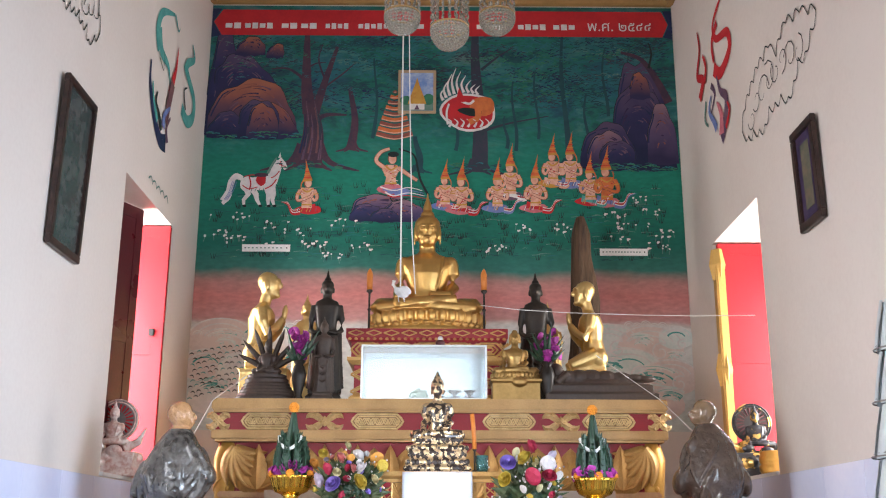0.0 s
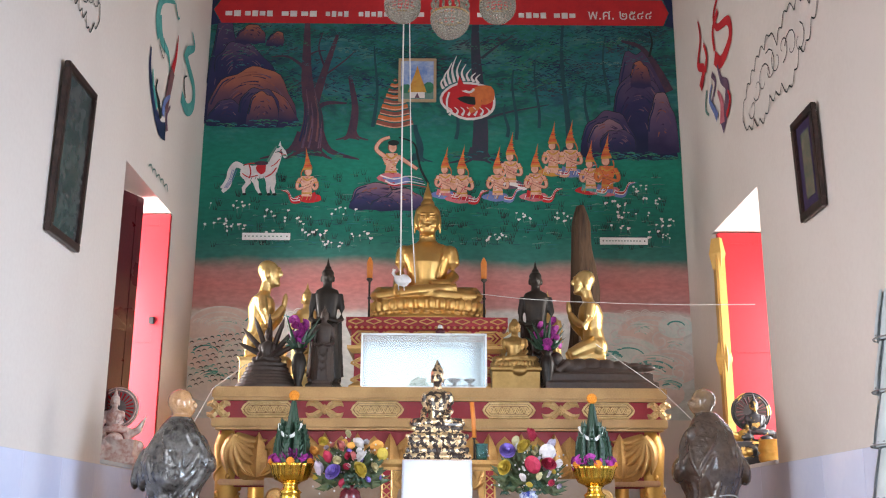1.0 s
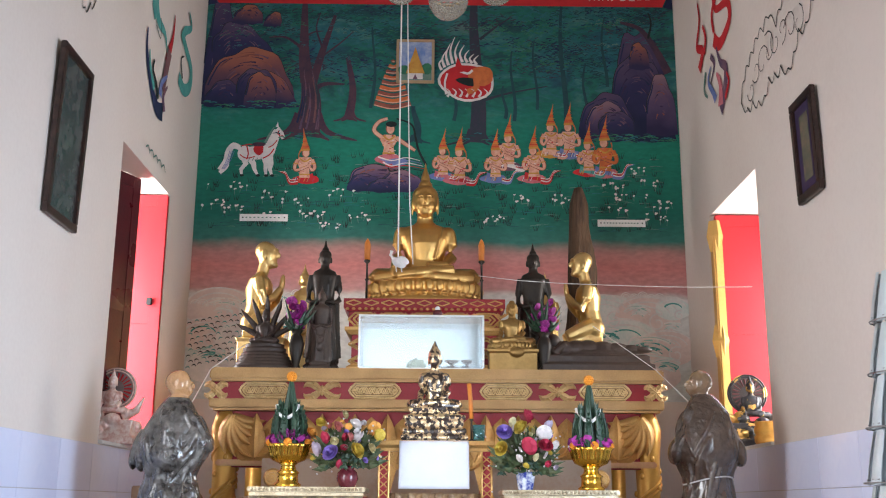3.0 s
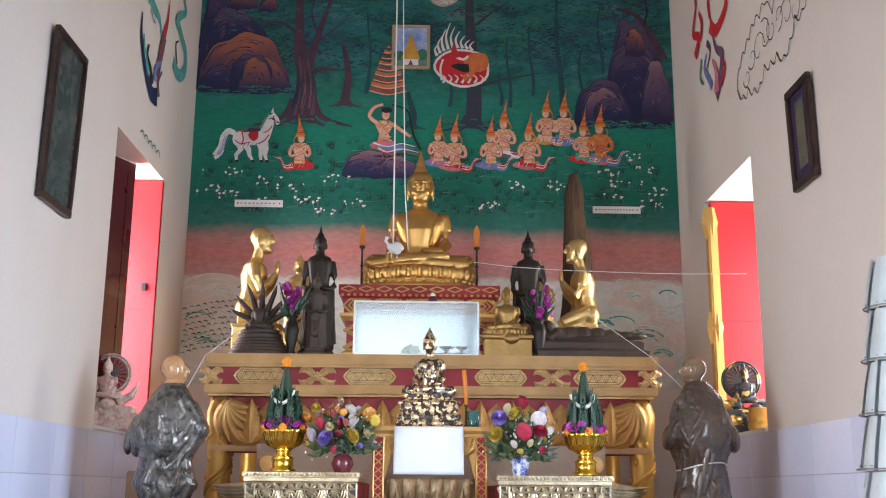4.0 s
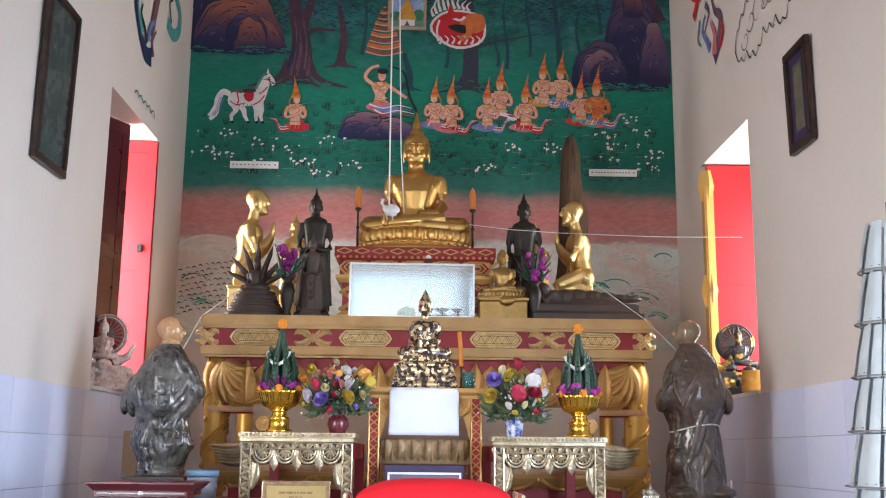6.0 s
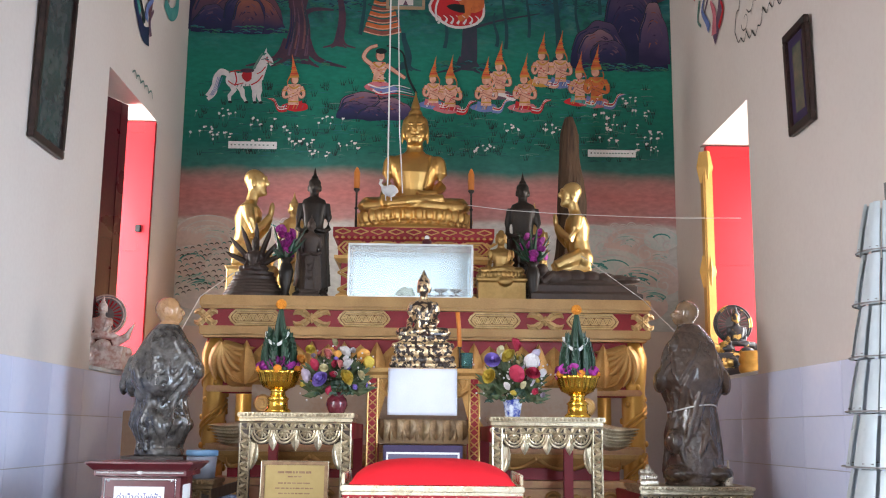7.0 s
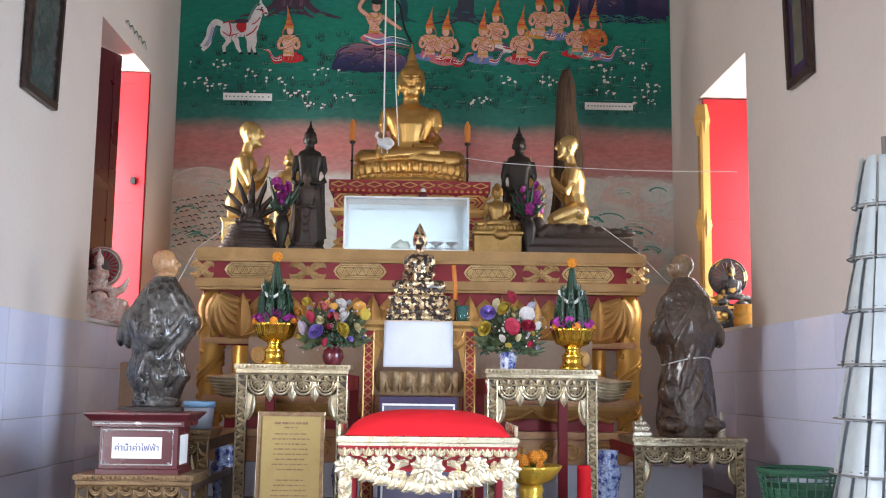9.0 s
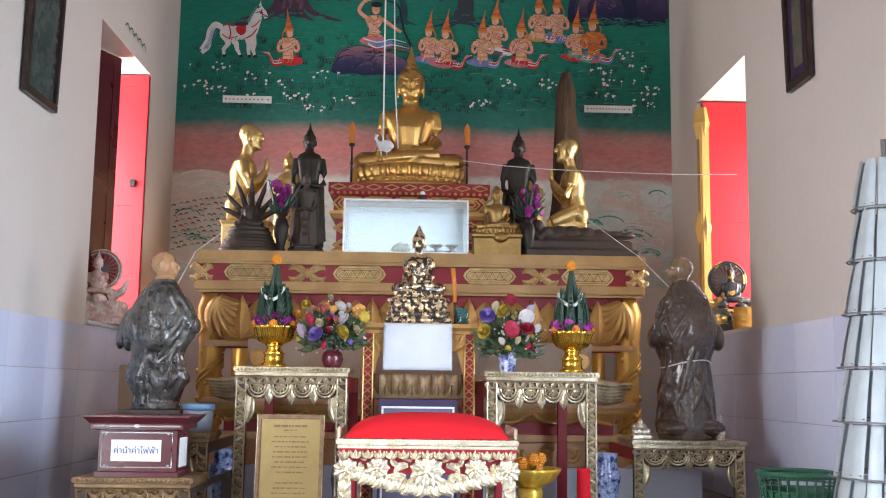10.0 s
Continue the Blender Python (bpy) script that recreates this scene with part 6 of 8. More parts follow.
    if flame:
        loft(bm, [(*p(0, 0.012, z), r * s * wide, r * s) for z, r in ((0.88, 0.046), (0.905, 0.040), (0.918, 0.030), (0.93, 0.033), (0.955, 0.028), (0.985, 0.018), (1.015, 0.010), (1.06, 0.003))], 18)
    return bm


def standing(bm, s=1.0, at=(0, 0, 0)):
    """A robed standing image on a low block, arms at its sides."""
    X, Y, Z = at

    def p(x, y, z):
        return (X + x * s, Y + y * s, Z + z * s)
    stack(bm, [(0.11 * s, 0.09 * s, 0.0), (0.11 * s, 0.09 * s, 0.03 * s), (0.09 * s, 0.075 * s, 0.05 * s), (0.10 * s, 0.08 * s, 0.07 * s)], at)
    loft(bm, [(*p(0, 0, z), rx * s, ry * s) for z, rx, ry in ((0.06, 0.108, 0.05), (0.10, 0.104, 0.052), (0.25, 0.092, 0.055), (0.40, 0.078, 0.055), (0.48, 0.064, 0.05), (0.56, 0.072, 0.052), (0.62, 0.082, 0.05), (0.65, 0.070, 0.04), (0.67, 0.03, 0.03), (0.70, 0.027, 0.027))], 24)
    for d in (-1, 1):
        tube(bm, [p(d * 0.080, 0, 0.625), p(d * 0.097, 0.0, 0.53), p(d * 0.098, -0.012, 0.46), p(d * 0.070, -0.055, 0.435), p(d * 0.012, -0.072, 0.445)], 0.022 * s, 8, [1.05, 0.95, 0.9, 0.8, 0.6])
        tube(bm, [p(d * 0.084, 0.015, 0.46), p(d * 0.093, 0.015, 0.26), p(d * 0.106, 0.015, 0.09)], 0.015 * s, 6)
        tube(bm, [p(d * 0.05, -0.05, 0.10), p(d * 0.035, -0.058, 0.28), p(d * 0.05, -0.055, 0.40)], 0.008 * s, 5)
    for k in range(3):
        tube(bm, [p(-0.05, -0.05, 0.36 - 0.07 * k), p(0, -0.066, 0.325 - 0.07 * k), p(0.05, -0.05, 0.36 - 0.07 * k)], 0.006 * s, 5)
    ball(bm, p(0, -0.002, 0.735), (0.039 * s, 0.043 * s, 0.052 * s), u=16, v=10)
    ball(bm, p(0, 0.002, 0.762), (0.041 * s, 0.043 * s, 0.034 * s), u=16, v=10)
    for d in (-1, 1):
        ball(bm, p(d * 0.041, 0, 0.725), (0.006 * s, 0.009 * s, 0.022 * s), u=8, v=6)
    ball(bm, p(0, -0.045, 0.73), (0.007 * s, 0.008 * s, 0.016 * s), u=8, v=6)
    ball(bm, p(0, 0.002, 0.797), (0.024 * s, 0.024 * s, 0.018 * s), u=12, v=8)
    loft(bm, [(*p(0, 0, z), r * s, r * s) for z, r in ((0.805, 0.016), (0.822, 0.011), (0.84, 0.008), (0.87, 0.002))], 12)
    return bm


def disciple(bm, s=1.0):
    """A kneeling figure with joined palms, facing +x, on a plain block."""
    def p(x, y, z):
        return (x * s, y * s, z * s)

    def b(x, y, z, rx, ry, rz, turn=(0, 0, 0)):
        ball(bm, p(x, y, z), (rx * s, ry * s, rz * s), turn, 16, 10)
    stack(bm, [(0.15 * s, 0.12 * s, 0), (0.15 * s, 0.12 * s, 0.04 * s), (0.135 * s, 0.11 * s, 0.06 * s), (0.135 * s, 0.11 * s, 0.19 * s), (0.15 * s, 0.12 * s, 0.215 * s)])
    for d in (-1, 1):
        tube(bm, [p(-0.06, d * 0.05, 0.33), p(0.03, d * 0.06, 0.29), p(0.105, d * 0.06, 0.255)], 0.052 * s, 10, [1.1, 1, 0.8])
        tube(bm, [p(0.10, d * 0.06, 0.245), p(-0.04, d * 0.055, 0.245), p(-0.115, d * 0.05, 0.245)], 0.036 * s, 8, [1, 1, 0.8])
        tube(bm, [p(-0.03, d * 0.092, 0.575), p(-0.012, d * 0.115, 0.49), p(0.012, d * 0.105, 0.43), p(0.055, d * 0.055, 0.465), p(0.088, d * 0.014, 0.525)], 0.032 * s, 8, [1.05, 1, 0.9, 0.75, 0.6])
        b(-0.010, d * 0.056, 0.722, 0.017, 0.009, 0.034)
        b(-0.075, d * 0.05, 0.31, 0.06, 0.055, 0.065)
    b(0.096, 0, 0.562, 0.017, 0.022, 0.055, (0, 6, 0))
    loft(bm, [(*p(x, 0, z), rx * s, ry * s) for x, z, rx, ry in ((-0.07, 0.28, 0.07, 0.09), (-0.06, 0.36, 0.068, 0.082), (-0.05, 0.43, 0.062, 0.075), (-0.04, 0.52, 0.082, 0.098), (-0.036, 0.575, 0.066, 0.108), (-0.032, 0.605, 0.038, 0.070), (-0.026, 0.622, 0.036, 0.038), (-0.010, 0.69, 0.036, 0.034))], 20)
    tube(bm, [p(-0.045, 0.08, 0.60), p(0.02, 0.045, 0.56), p(0.03, -0.01, 0.44), p(0.0, -0.06, 0.38)], 0.016 * s, 6)
    b(0.0, 0, 0.735, 0.060, 0.052, 0.078)
    b(-0.016, 0, 0.758, 0.060, 0.056, 0.060)
    b(0.022, 0, 0.690, 0.038, 0.038, 0.040)
    b(0.066, 0, 0.733, 0.015, 0.010, 0.020)
    b(0.052, 0, 0.700, 0.010, 0.016, 0.006)
    b(0.046, 0, 0.672, 0.020, 0.024, 0.018)
    b(0.052, 0, 0.766, 0.015, 0.040, 0.010)
    return bm


# black lacquer worn over gold leaf
def leafed(name, gold, dark, scale, cut):
    m = bpy.data.materials.new(name)
    m.use_nodes = True
    nt = m.node_tree
    b = nt.nodes["Principled BSDF"]
    tc = nt.nodes.new("ShaderNodeTexCoord")
    v = nt.nodes.new("ShaderNodeTexNoise")
    v.inputs["Scale"].default_value = scale
    v.inputs["Detail"].default_value = 4
    nt.links.new(tc.outputs["Object"], v.inputs["Vector"])
    r = nt.nodes.new("ShaderNodeValToRGB")
    r.color_ramp.elements[0].position, r.color_ramp.elements[1].position = cut, cut + 0.03
    nt.links.new(v.outputs[0], r.inputs[0])
    mix = nt.nodes.new("ShaderNodeMix")
    mix.data_type = "RGBA"
    mix.inputs[6].default_value, mix.inputs[7].default_value = (*dark, 1), (*gold, 1)
    nt.links.new(r.outputs[0], mix.inputs[0])
    nt.links.new(mix.outputs[2], b.inputs["Base Color"])
    k = nt.nodes.new("ShaderNodeMath")
    k.operation = "MULTIPLY"
    k.inputs[1].default_value = 0.85
    nt.links.new(r.outputs[0], k.inputs[0])
    nt.links.new(k.outputs[0], b.inputs["Metallic"])
    b.inputs["Roughness"].default_value = 0.3
    bp = nt.nodes.new("ShaderNodeBump")
    bp.inputs["Strength"].default_value, bp.inputs["Distance"].default_value = 0.5, 0.004
    nt.links.new(v.outputs[0], bp.inputs["Height"])
    nt.links.new(bp.outputs[0], b.inputs["Normal"])
    return m


LEAFED = leafed("worn_gold_leaf", (0.72, 0.54, 0.32), (0.032, 0.019, 0.014), 44, 0.50)
statue("seated_image", seated(B(), 1.0), GILT, "large polished gold cross-legged temple image on a lotus base", at=(-0.06, 6.97, 1.952), voxel=0.0055, soft=7)
statue("kneeling_figure", disciple(B(), 1.12), BRIGHTGILT, "gilded kneeling figure with joined palms on a block", at=(-1.12, 6.80, 1.456), voxel=0.006, group="kneeling pair")
statue("kneeling_figure", disciple(B(), 1.06), BRIGHTGILT, "gilded kneeling figure with joined palms beside a log", at=(1.0, 6.82, 1.456), turn=180, voxel=0.006, group="kneeling pair")
statue("standing_image", standing(B(), 1.0), BRONZE, "dark bronze standing image in a long robe", at=(-0.70, 6.53, 1.456), voxel=0.005)
statue("standing_image", standing(B(), 1.05), BRONZE, "dark bronze standing image behind purple orchids", at=(0.668, 6.74, 1.456), voxel=0.005)
statue("standing_image", standing(B(), 0.62), DARKWOOD, "small dark standing image in front of a taller one", at=(-0.70, 6.42, 1.456), voxel=0.004)
statue("standing_image", standing(B(), 0.93), BRIGHTGILT, "slim gilded standing image", at=(-0.885, 6.98, 1.456), voxel=0.005)
statue("standing_image", standing(B(), 0.88), BRIGHTGILT, "slim gilded standing image", at=(0.775, 7.0, 1.456), voxel=0.005)
bm = stack(B(), [(0.15, 0.09, 0), (0.15, 0.09, 0.115), (0.16, 0.10, 0.122), (0.16, 0.10, 0.14)])
seated(bm, 0.37, False, (0, 0, 0.125), wide=1.05)
ball(bm, (0.02, -0.095, 0.12), (0.045, 0.02, 0.03))
statue("seated_image", bm, OLDGILT, "small gold seated image on a plain gold block", at=(0.505, 6.50, 1.456), voxel=0.004)
bm = B()
lathe(bm, [(0.195, 0), (0.195, 0.03), (0.182, 0.034), (0.182, 0.05), (0.172, 0.054), (0.172, 0.07), (0.160, 0.074), (0.160, 0.09), (0.148, 0.094), (0.148, 0.11), (0.135, 0.115), (0.138, 0.14), (0.122, 0.145), (0.125, 0.165), (0.11, 0.172)], seg=28, squash=0.62)
seated(bm, 0.29, False, (0, -0.02, 0.130), lotus=False, wide=0.85)
for k in range(7):
    a = radians(-66 + k * 22)
    ln = 0.17 + 0.09 * math.cos(a)
    tube(bm, [(0.02 * math.sin(a), 0.05, 0.20 + 0.02 * math.cos(a)), (0.5 * ln * math.sin(a), 0.045, 0.21 + 0.55 * ln * math.cos(a)), (0.82 * ln * math.sin(a), 0.03, 0.21 + 0.88 * ln * math.cos(a)), (ln * 1.02 * math.sin(a), 0.005, 0.21 + 1.12 * ln * math.cos(a))], 0.021, 6, [0.8, 0.9, 0.75, 0.1])
statue("hooded_image", bm, DARKWOOD, "dark seated image with a fan of pointed hoods", at=(-1.06, 6.50, 1.456), voxel=0.004)
bm = stack(B(), [(0.35, 0.12, 0), (0.35, 0.12, 0.045), (0.325, 0.10, 0.055), (0.32, 0.10, 0.10), (0.30, 0.09, 0.11)])
loft(bm, [(0, 0, 0.10, 0.29, 0.085), (0, 0, 0.135, 0.27, 0.075), (0, 0, 0.15, 0.25, 0.05)])
for x, r in ((-0.20, 0.055), (-0.13, 0.06), (-0.05, 0.062), (0.04, 0.055), (0.13, 0.045), (0.22, 0.032), (0.28, 0.022)):
    ball(bm, (x, -0.01, 0.15), (0.08, 0.06, r), u=14, v=8)
ball(bm, (-0.27, -0.01, 0.20), (0.045, 0.042, 0.05))
tube(bm, [(-0.2, -0.05, 0.18), (-0.27, -0.06, 0.12), (-0.29, -0.05, 0.15)], 0.025, 8)
statue("reclining_image", bm, DARKWOOD, "dark wooden reclining image on a long plinth", at=(1.035, 6.50, 1.456), voxel=0.005)
# worn gold-leaf image on the tall stand
bm = stack(B(), [(0.158, 0.12, 0), (0.158, 0.12, 0.035), (0.14, 0.11, 0.06), (0.135, 0.105, 0.085), (0.145, 0.11, 0.10), (0.145, 0.11, 0.125), (0.115, 0.09, 0.14), (0.12, 0.095, 0.165)])
for z, hx, hy, r in ((0.018, 0.158, 0.12, 0.013), (0.05, 0.148, 0.112, 0.015), (0.085, 0.138, 0.106, 0.012), (0.115, 0.146, 0.11, 0.014), (0.155, 0.12, 0.093, 0.012)):
    n = int(2 * hx / (r * 1.7))
    for i in range(n + 1):
        ball(bm, (-hx + 2 * hx * i / n, -hy, z), (r * 0.8, r * 0.7, r), u=8, v=6)
seated(bm, 0.43, False, (0, 0, 0.100), lotus=False, wide=0.84)
loft(bm, [(0, 0.005, 0.100 + 0.43 * 0.90, 0.012, 0.012), (0, 0.005, 0.515, 0.003, 0.003)], 10)
statue("seated_image", bm, LEAFED, "black seated image patched with worn gold leaf", at=(0.012, 5.26, 0.949), voxel=0.0035)


# the two robed statues near the side walls: heavy folded robes, bare heads, each one fused mesh
def two_tone(name, body, body2, skin, skin2, level, rough):
    """Glossy robe below a level, worn gilding above it."""
    m = material(name, body, rough, second=body2, scale=7, fine=34, amount=0.7, bump=0.9, depth=0.016)
    nt = m.node_tree
    nt.nodes["Principled BSDF"].inputs["Coat Weight"].default_value = 1.0
    nt.nodes["Principled BSDF"].inputs["Coat Roughness"].default_value = 0.12
    old = nt.nodes["Principled BSDF"].inputs["Base Color"].links[0].from_socket
    tc = nt.nodes.new("ShaderNodeTexCoord")
    sep = nt.nodes.new("ShaderNodeSeparateXYZ")
    nt.links.new(tc.outputs["Object"], sep.inputs[0])
    gt = nt.nodes.new("ShaderNodeMath")
    gt.operation = "GREATER_THAN"
    gt.inputs[1].default_value = level
    nt.links.new(sep.outputs[2], gt.inputs[0])
    nz = nt.nodes.new("ShaderNodeTexNoise")
    nz.inputs["Scale"].default_value = 18
    nt.links.new(tc.outputs["Object"], nz.inputs["Vector"])
    sk = nt.nodes.new("ShaderNodeMix")
    sk.data_type = "RGBA"
    sk.inputs[6].default_value, sk.inputs[7].default_value = (*skin, 1), (*skin2, 1)
    nt.links.new(nz.outputs[0], sk.inputs[0])
    mx = nt.nodes.new("ShaderNodeMix")
    mx.data_type = "RGBA"
    nt.links.new(gt.outputs[0], mx.inputs[0])
    nt.links.new(old, mx.inputs[6])
    nt.links.new(sk.outputs[2], mx.inputs[7])
    nt.links.new(mx.outputs[2], nt.nodes["Principled BSDF"].inputs["Base Color"])
    return m


def robed(name, label, rows, lumps, head, at, mat, seed, turn, nfolds, gaze):
    rr = random.Random(seed)
    bm = B()
    loft(bm, [(x, 0, z, rx, ry) for z, x, rx, ry in rows], 28)
    for c, r, t in lumps:
        ball(bm, c, r, t, 16, 10)

    def radius(z):
        for a, b in zip(rows, rows[1:]):
            if a[0] <= z <= b[0]:
                s = (z - a[0]) / max(1e-6, b[0] - a[0])
                return [p + (q - p) * s for p, q in zip(a[1:], b[1:])]
        return rows[-1][1:]
    zt = rows[-2][0]
    for i in range(nfolds):
        a = rr.uniform(0, 2 * math.pi)
        z0, ln, sw = rr.uniform(0.35, 1.0) * zt, rr.uniform(0.12, 0.30), rr.uniform(-0.9, 0.9)
        pts = []
        for k in range(7):
            z = max(0.02, z0 - ln * k / 6)
            x, rx, ry = radius(z)
            an = a + sw * k / 6
            pts.append((x + rx * 1.0 * math.cos(an), ry * 1.0 * math.sin(an), z))
        tube(bm, pts, rr.uniform(0.011, 0.022), 6, [0.5, 0.9, 1.0, 1.1, 1.0, 0.8, 0.4])
    hx, hz, hr = head
    loft(bm, [(hx * 0.8, 0, hz - hr * 2.0, hr * 0.8, hr * 0.8), (hx, -0.005, hz - hr * 1.0, hr * 0.58, hr * 0.58), (hx, -0.01, hz - hr * 0.5, hr * 0.6, hr * 0.6)], 20)
    ball(bm, (hx, 0, hz), (hr * 0.86, hr * 1.02, hr * 1.10), u=26, v=18)
    ca, sa = math.cos(radians(gaze)), math.sin(radians(gaze))

    def face(x, y, z, r):
        ball(bm, (hx + hr * (x * ca - y * sa), hr * (x * sa + y * ca), hz + hr * z), tuple(hr * k for k in r), (0, 0, gaze), 14, 9)
    face(0, -0.45, -0.42, (0.62, 0.58, 0.62))
    face(0, -1.04, -0.12, (0.14, 0.2, 0.24))
    face(0, -0.92, -0.52, (0.26, 0.16, 0.10))
    face(0, -0.88, 0.14, (0.5, 0.16, 0.10))
    face(0, 0.12, 0.12, (0.86, 0.95, 0.92))
    for d in (-1, 1):
        face(d * 0.86, 0.05, -0.15, (0.13, 0.22, 0.36))
    return statue(name, bm, mat, label, at=at, turn=turn, voxel=0.005, group="robed statues")


# grey robe's pale second colour paints in the glossy window highlights
robed("robed_statue", "dark grey glossy robed monk statue with a gilded head", [(0, 0, 0.118, 0.115), (0.03, 0, 0.116, 0.115), (0.04, 0, 0.10, 0.10), (0.09, 0, 0.115, 0.115), (0.15, 0, 0.14, 0.13), (0.20, 0, 0.125, 0.12), (0.26, 0, 0.105, 0.105), (0.31, 0, 0.125, 0.115), (0.36, 0, 0.16, 0.125), (0.42, 0, 0.178, 0.13), (0.48, 0, 0.155, 0.122), (0.55, 0.004, 0.118, 0.105), (0.61, 0.008, 0.080, 0.078), (0.65, 0.012, 0.048, 0.048)],
      [((-0.165, 0, 0.40), (0.035, 0.06, 0.085), (0, 22, 0)), ((0.165, 0, 0.43), (0.034, 0.07, 0.06), (0, -20, 0)), ((-0.185, -0.02, 0.34), (0.022, 0.04, 0.05), (0, 0, 0)), ((-0.14, -0.03, 0.35), (0.035, 0.05, 0.07), (0, 0, 0)), ((-0.07, -0.07, 0.30), (0.05, 0.04, 0.05), (0, 20, 0)), ((0.05, 0.02, 0.15), (0.11, 0.10, 0.06), (0, 0, 0)), ((0.0, -0.1, 0.36), (0.09, 0.05, 0.09), (0, 0, 0))],
      (0.012, 0.712, 0.066), (-1.277, 5.2, 0.513), two_tone("grey_robe_highlights_gilt_head", (0.028, 0.024, 0.021), (0.17, 0.155, 0.14), (0.60, 0.33, 0.15), (0.42, 0.22, 0.10), 0.642, 0.18), 3, 0, 74, 118)
robed("robed_statue", "brown glossy robed monk statue tied with white string", [(0, 0, 0.15, 0.135), (0.06, 0, 0.155, 0.14), (0.15, 0, 0.14, 0.13), (0.27, 0, 0.13, 0.12), (0.35, 0, 0.115, 0.11), (0.41, 0, 0.112, 0.11), (0.48, 0, 0.15, 0.13), (0.54, 0.005, 0.178, 0.14), (0.60, 0.005, 0.17, 0.135), (0.68, 0.005, 0.14, 0.12), (0.76, 0.005, 0.105, 0.095), (0.80, 0, 0.08, 0.075), (0.835, -0.005, 0.052, 0.052)],
      [((-0.16, 0, 0.54), (0.04, 0.07, 0.07), (0, 10, 0)), ((0.165, 0, 0.54), (0.04, 0.08, 0.08), (0, -12, 0)), ((-0.11, -0.06, 0.22), (0.05, 0.06, 0.07), (0, 0, 0)), ((0.1, -0.05, 0.06), (0.09, 0.10, 0.05), (0, 0, 0)), ((-0.08, -0.06, 0.06), (0.09, 0.09, 0.05), (0, 0, 0)), ((-0.10, -0.05, 0.72), (0.03, 0.03, 0.05), (0, 20, 0))],
      (-0.02, 0.895, 0.066), (1.435, 5.48, 0.3845), two_tone("brown_robe_worn_head", (0.105, 0.066, 0.046), (0.050, 0.032, 0.022), (0.36, 0.22, 0.11), (0.13, 0.09, 0.06), 0.835, 0.20), 9, 0, 46, -100)
bm = B()
tube(bm, [(0.128 * math.cos(a), 0.122 * math.sin(a), 0.02 * math.sin(a * 1.5)) for a in [i * 2 * math.pi / 24 for i in range(25)]], 0.004, 5)
solid("string", bm, WHITE, "loose white string tied round the brown statue", "string", at=(1.435, 5.48, 0.775))
bm = stack(B(), [(0.16, 0.15, 0), (0.16, 0.15, 0.03), (0.14, 0.13, 0.05), (0.14, 0.13, 0.47), (0.15, 0.14, 0.485), (0.15, 0.14, 0.512)])
solid("wooden_pedestal", bm, DARKWOOD, "dark brown wooden pedestal under the grey statue", "pedestal", at=(-1.275, 5.2, 0))
WOOD = material("brown_panel", (0.30, 0.17, 0.09), 0.6, second=(0.22, 0.11, 0.06), scale=4, fine=50)
th = thing("leaning_board", "upright brown wooden board leaning by the wall", "board", (-1.56, 5.55, 0))
part("board", box(B(), -0.005, 0.16, 0, 0.03, 0, 0.735, 0.005), WOOD, th)
bm = ball(B(), (0.075, -0.002, 0.66), (0.022, 0.004, 0.02))
part("painted_spot", bm, P_RED, th, "red painted spot")


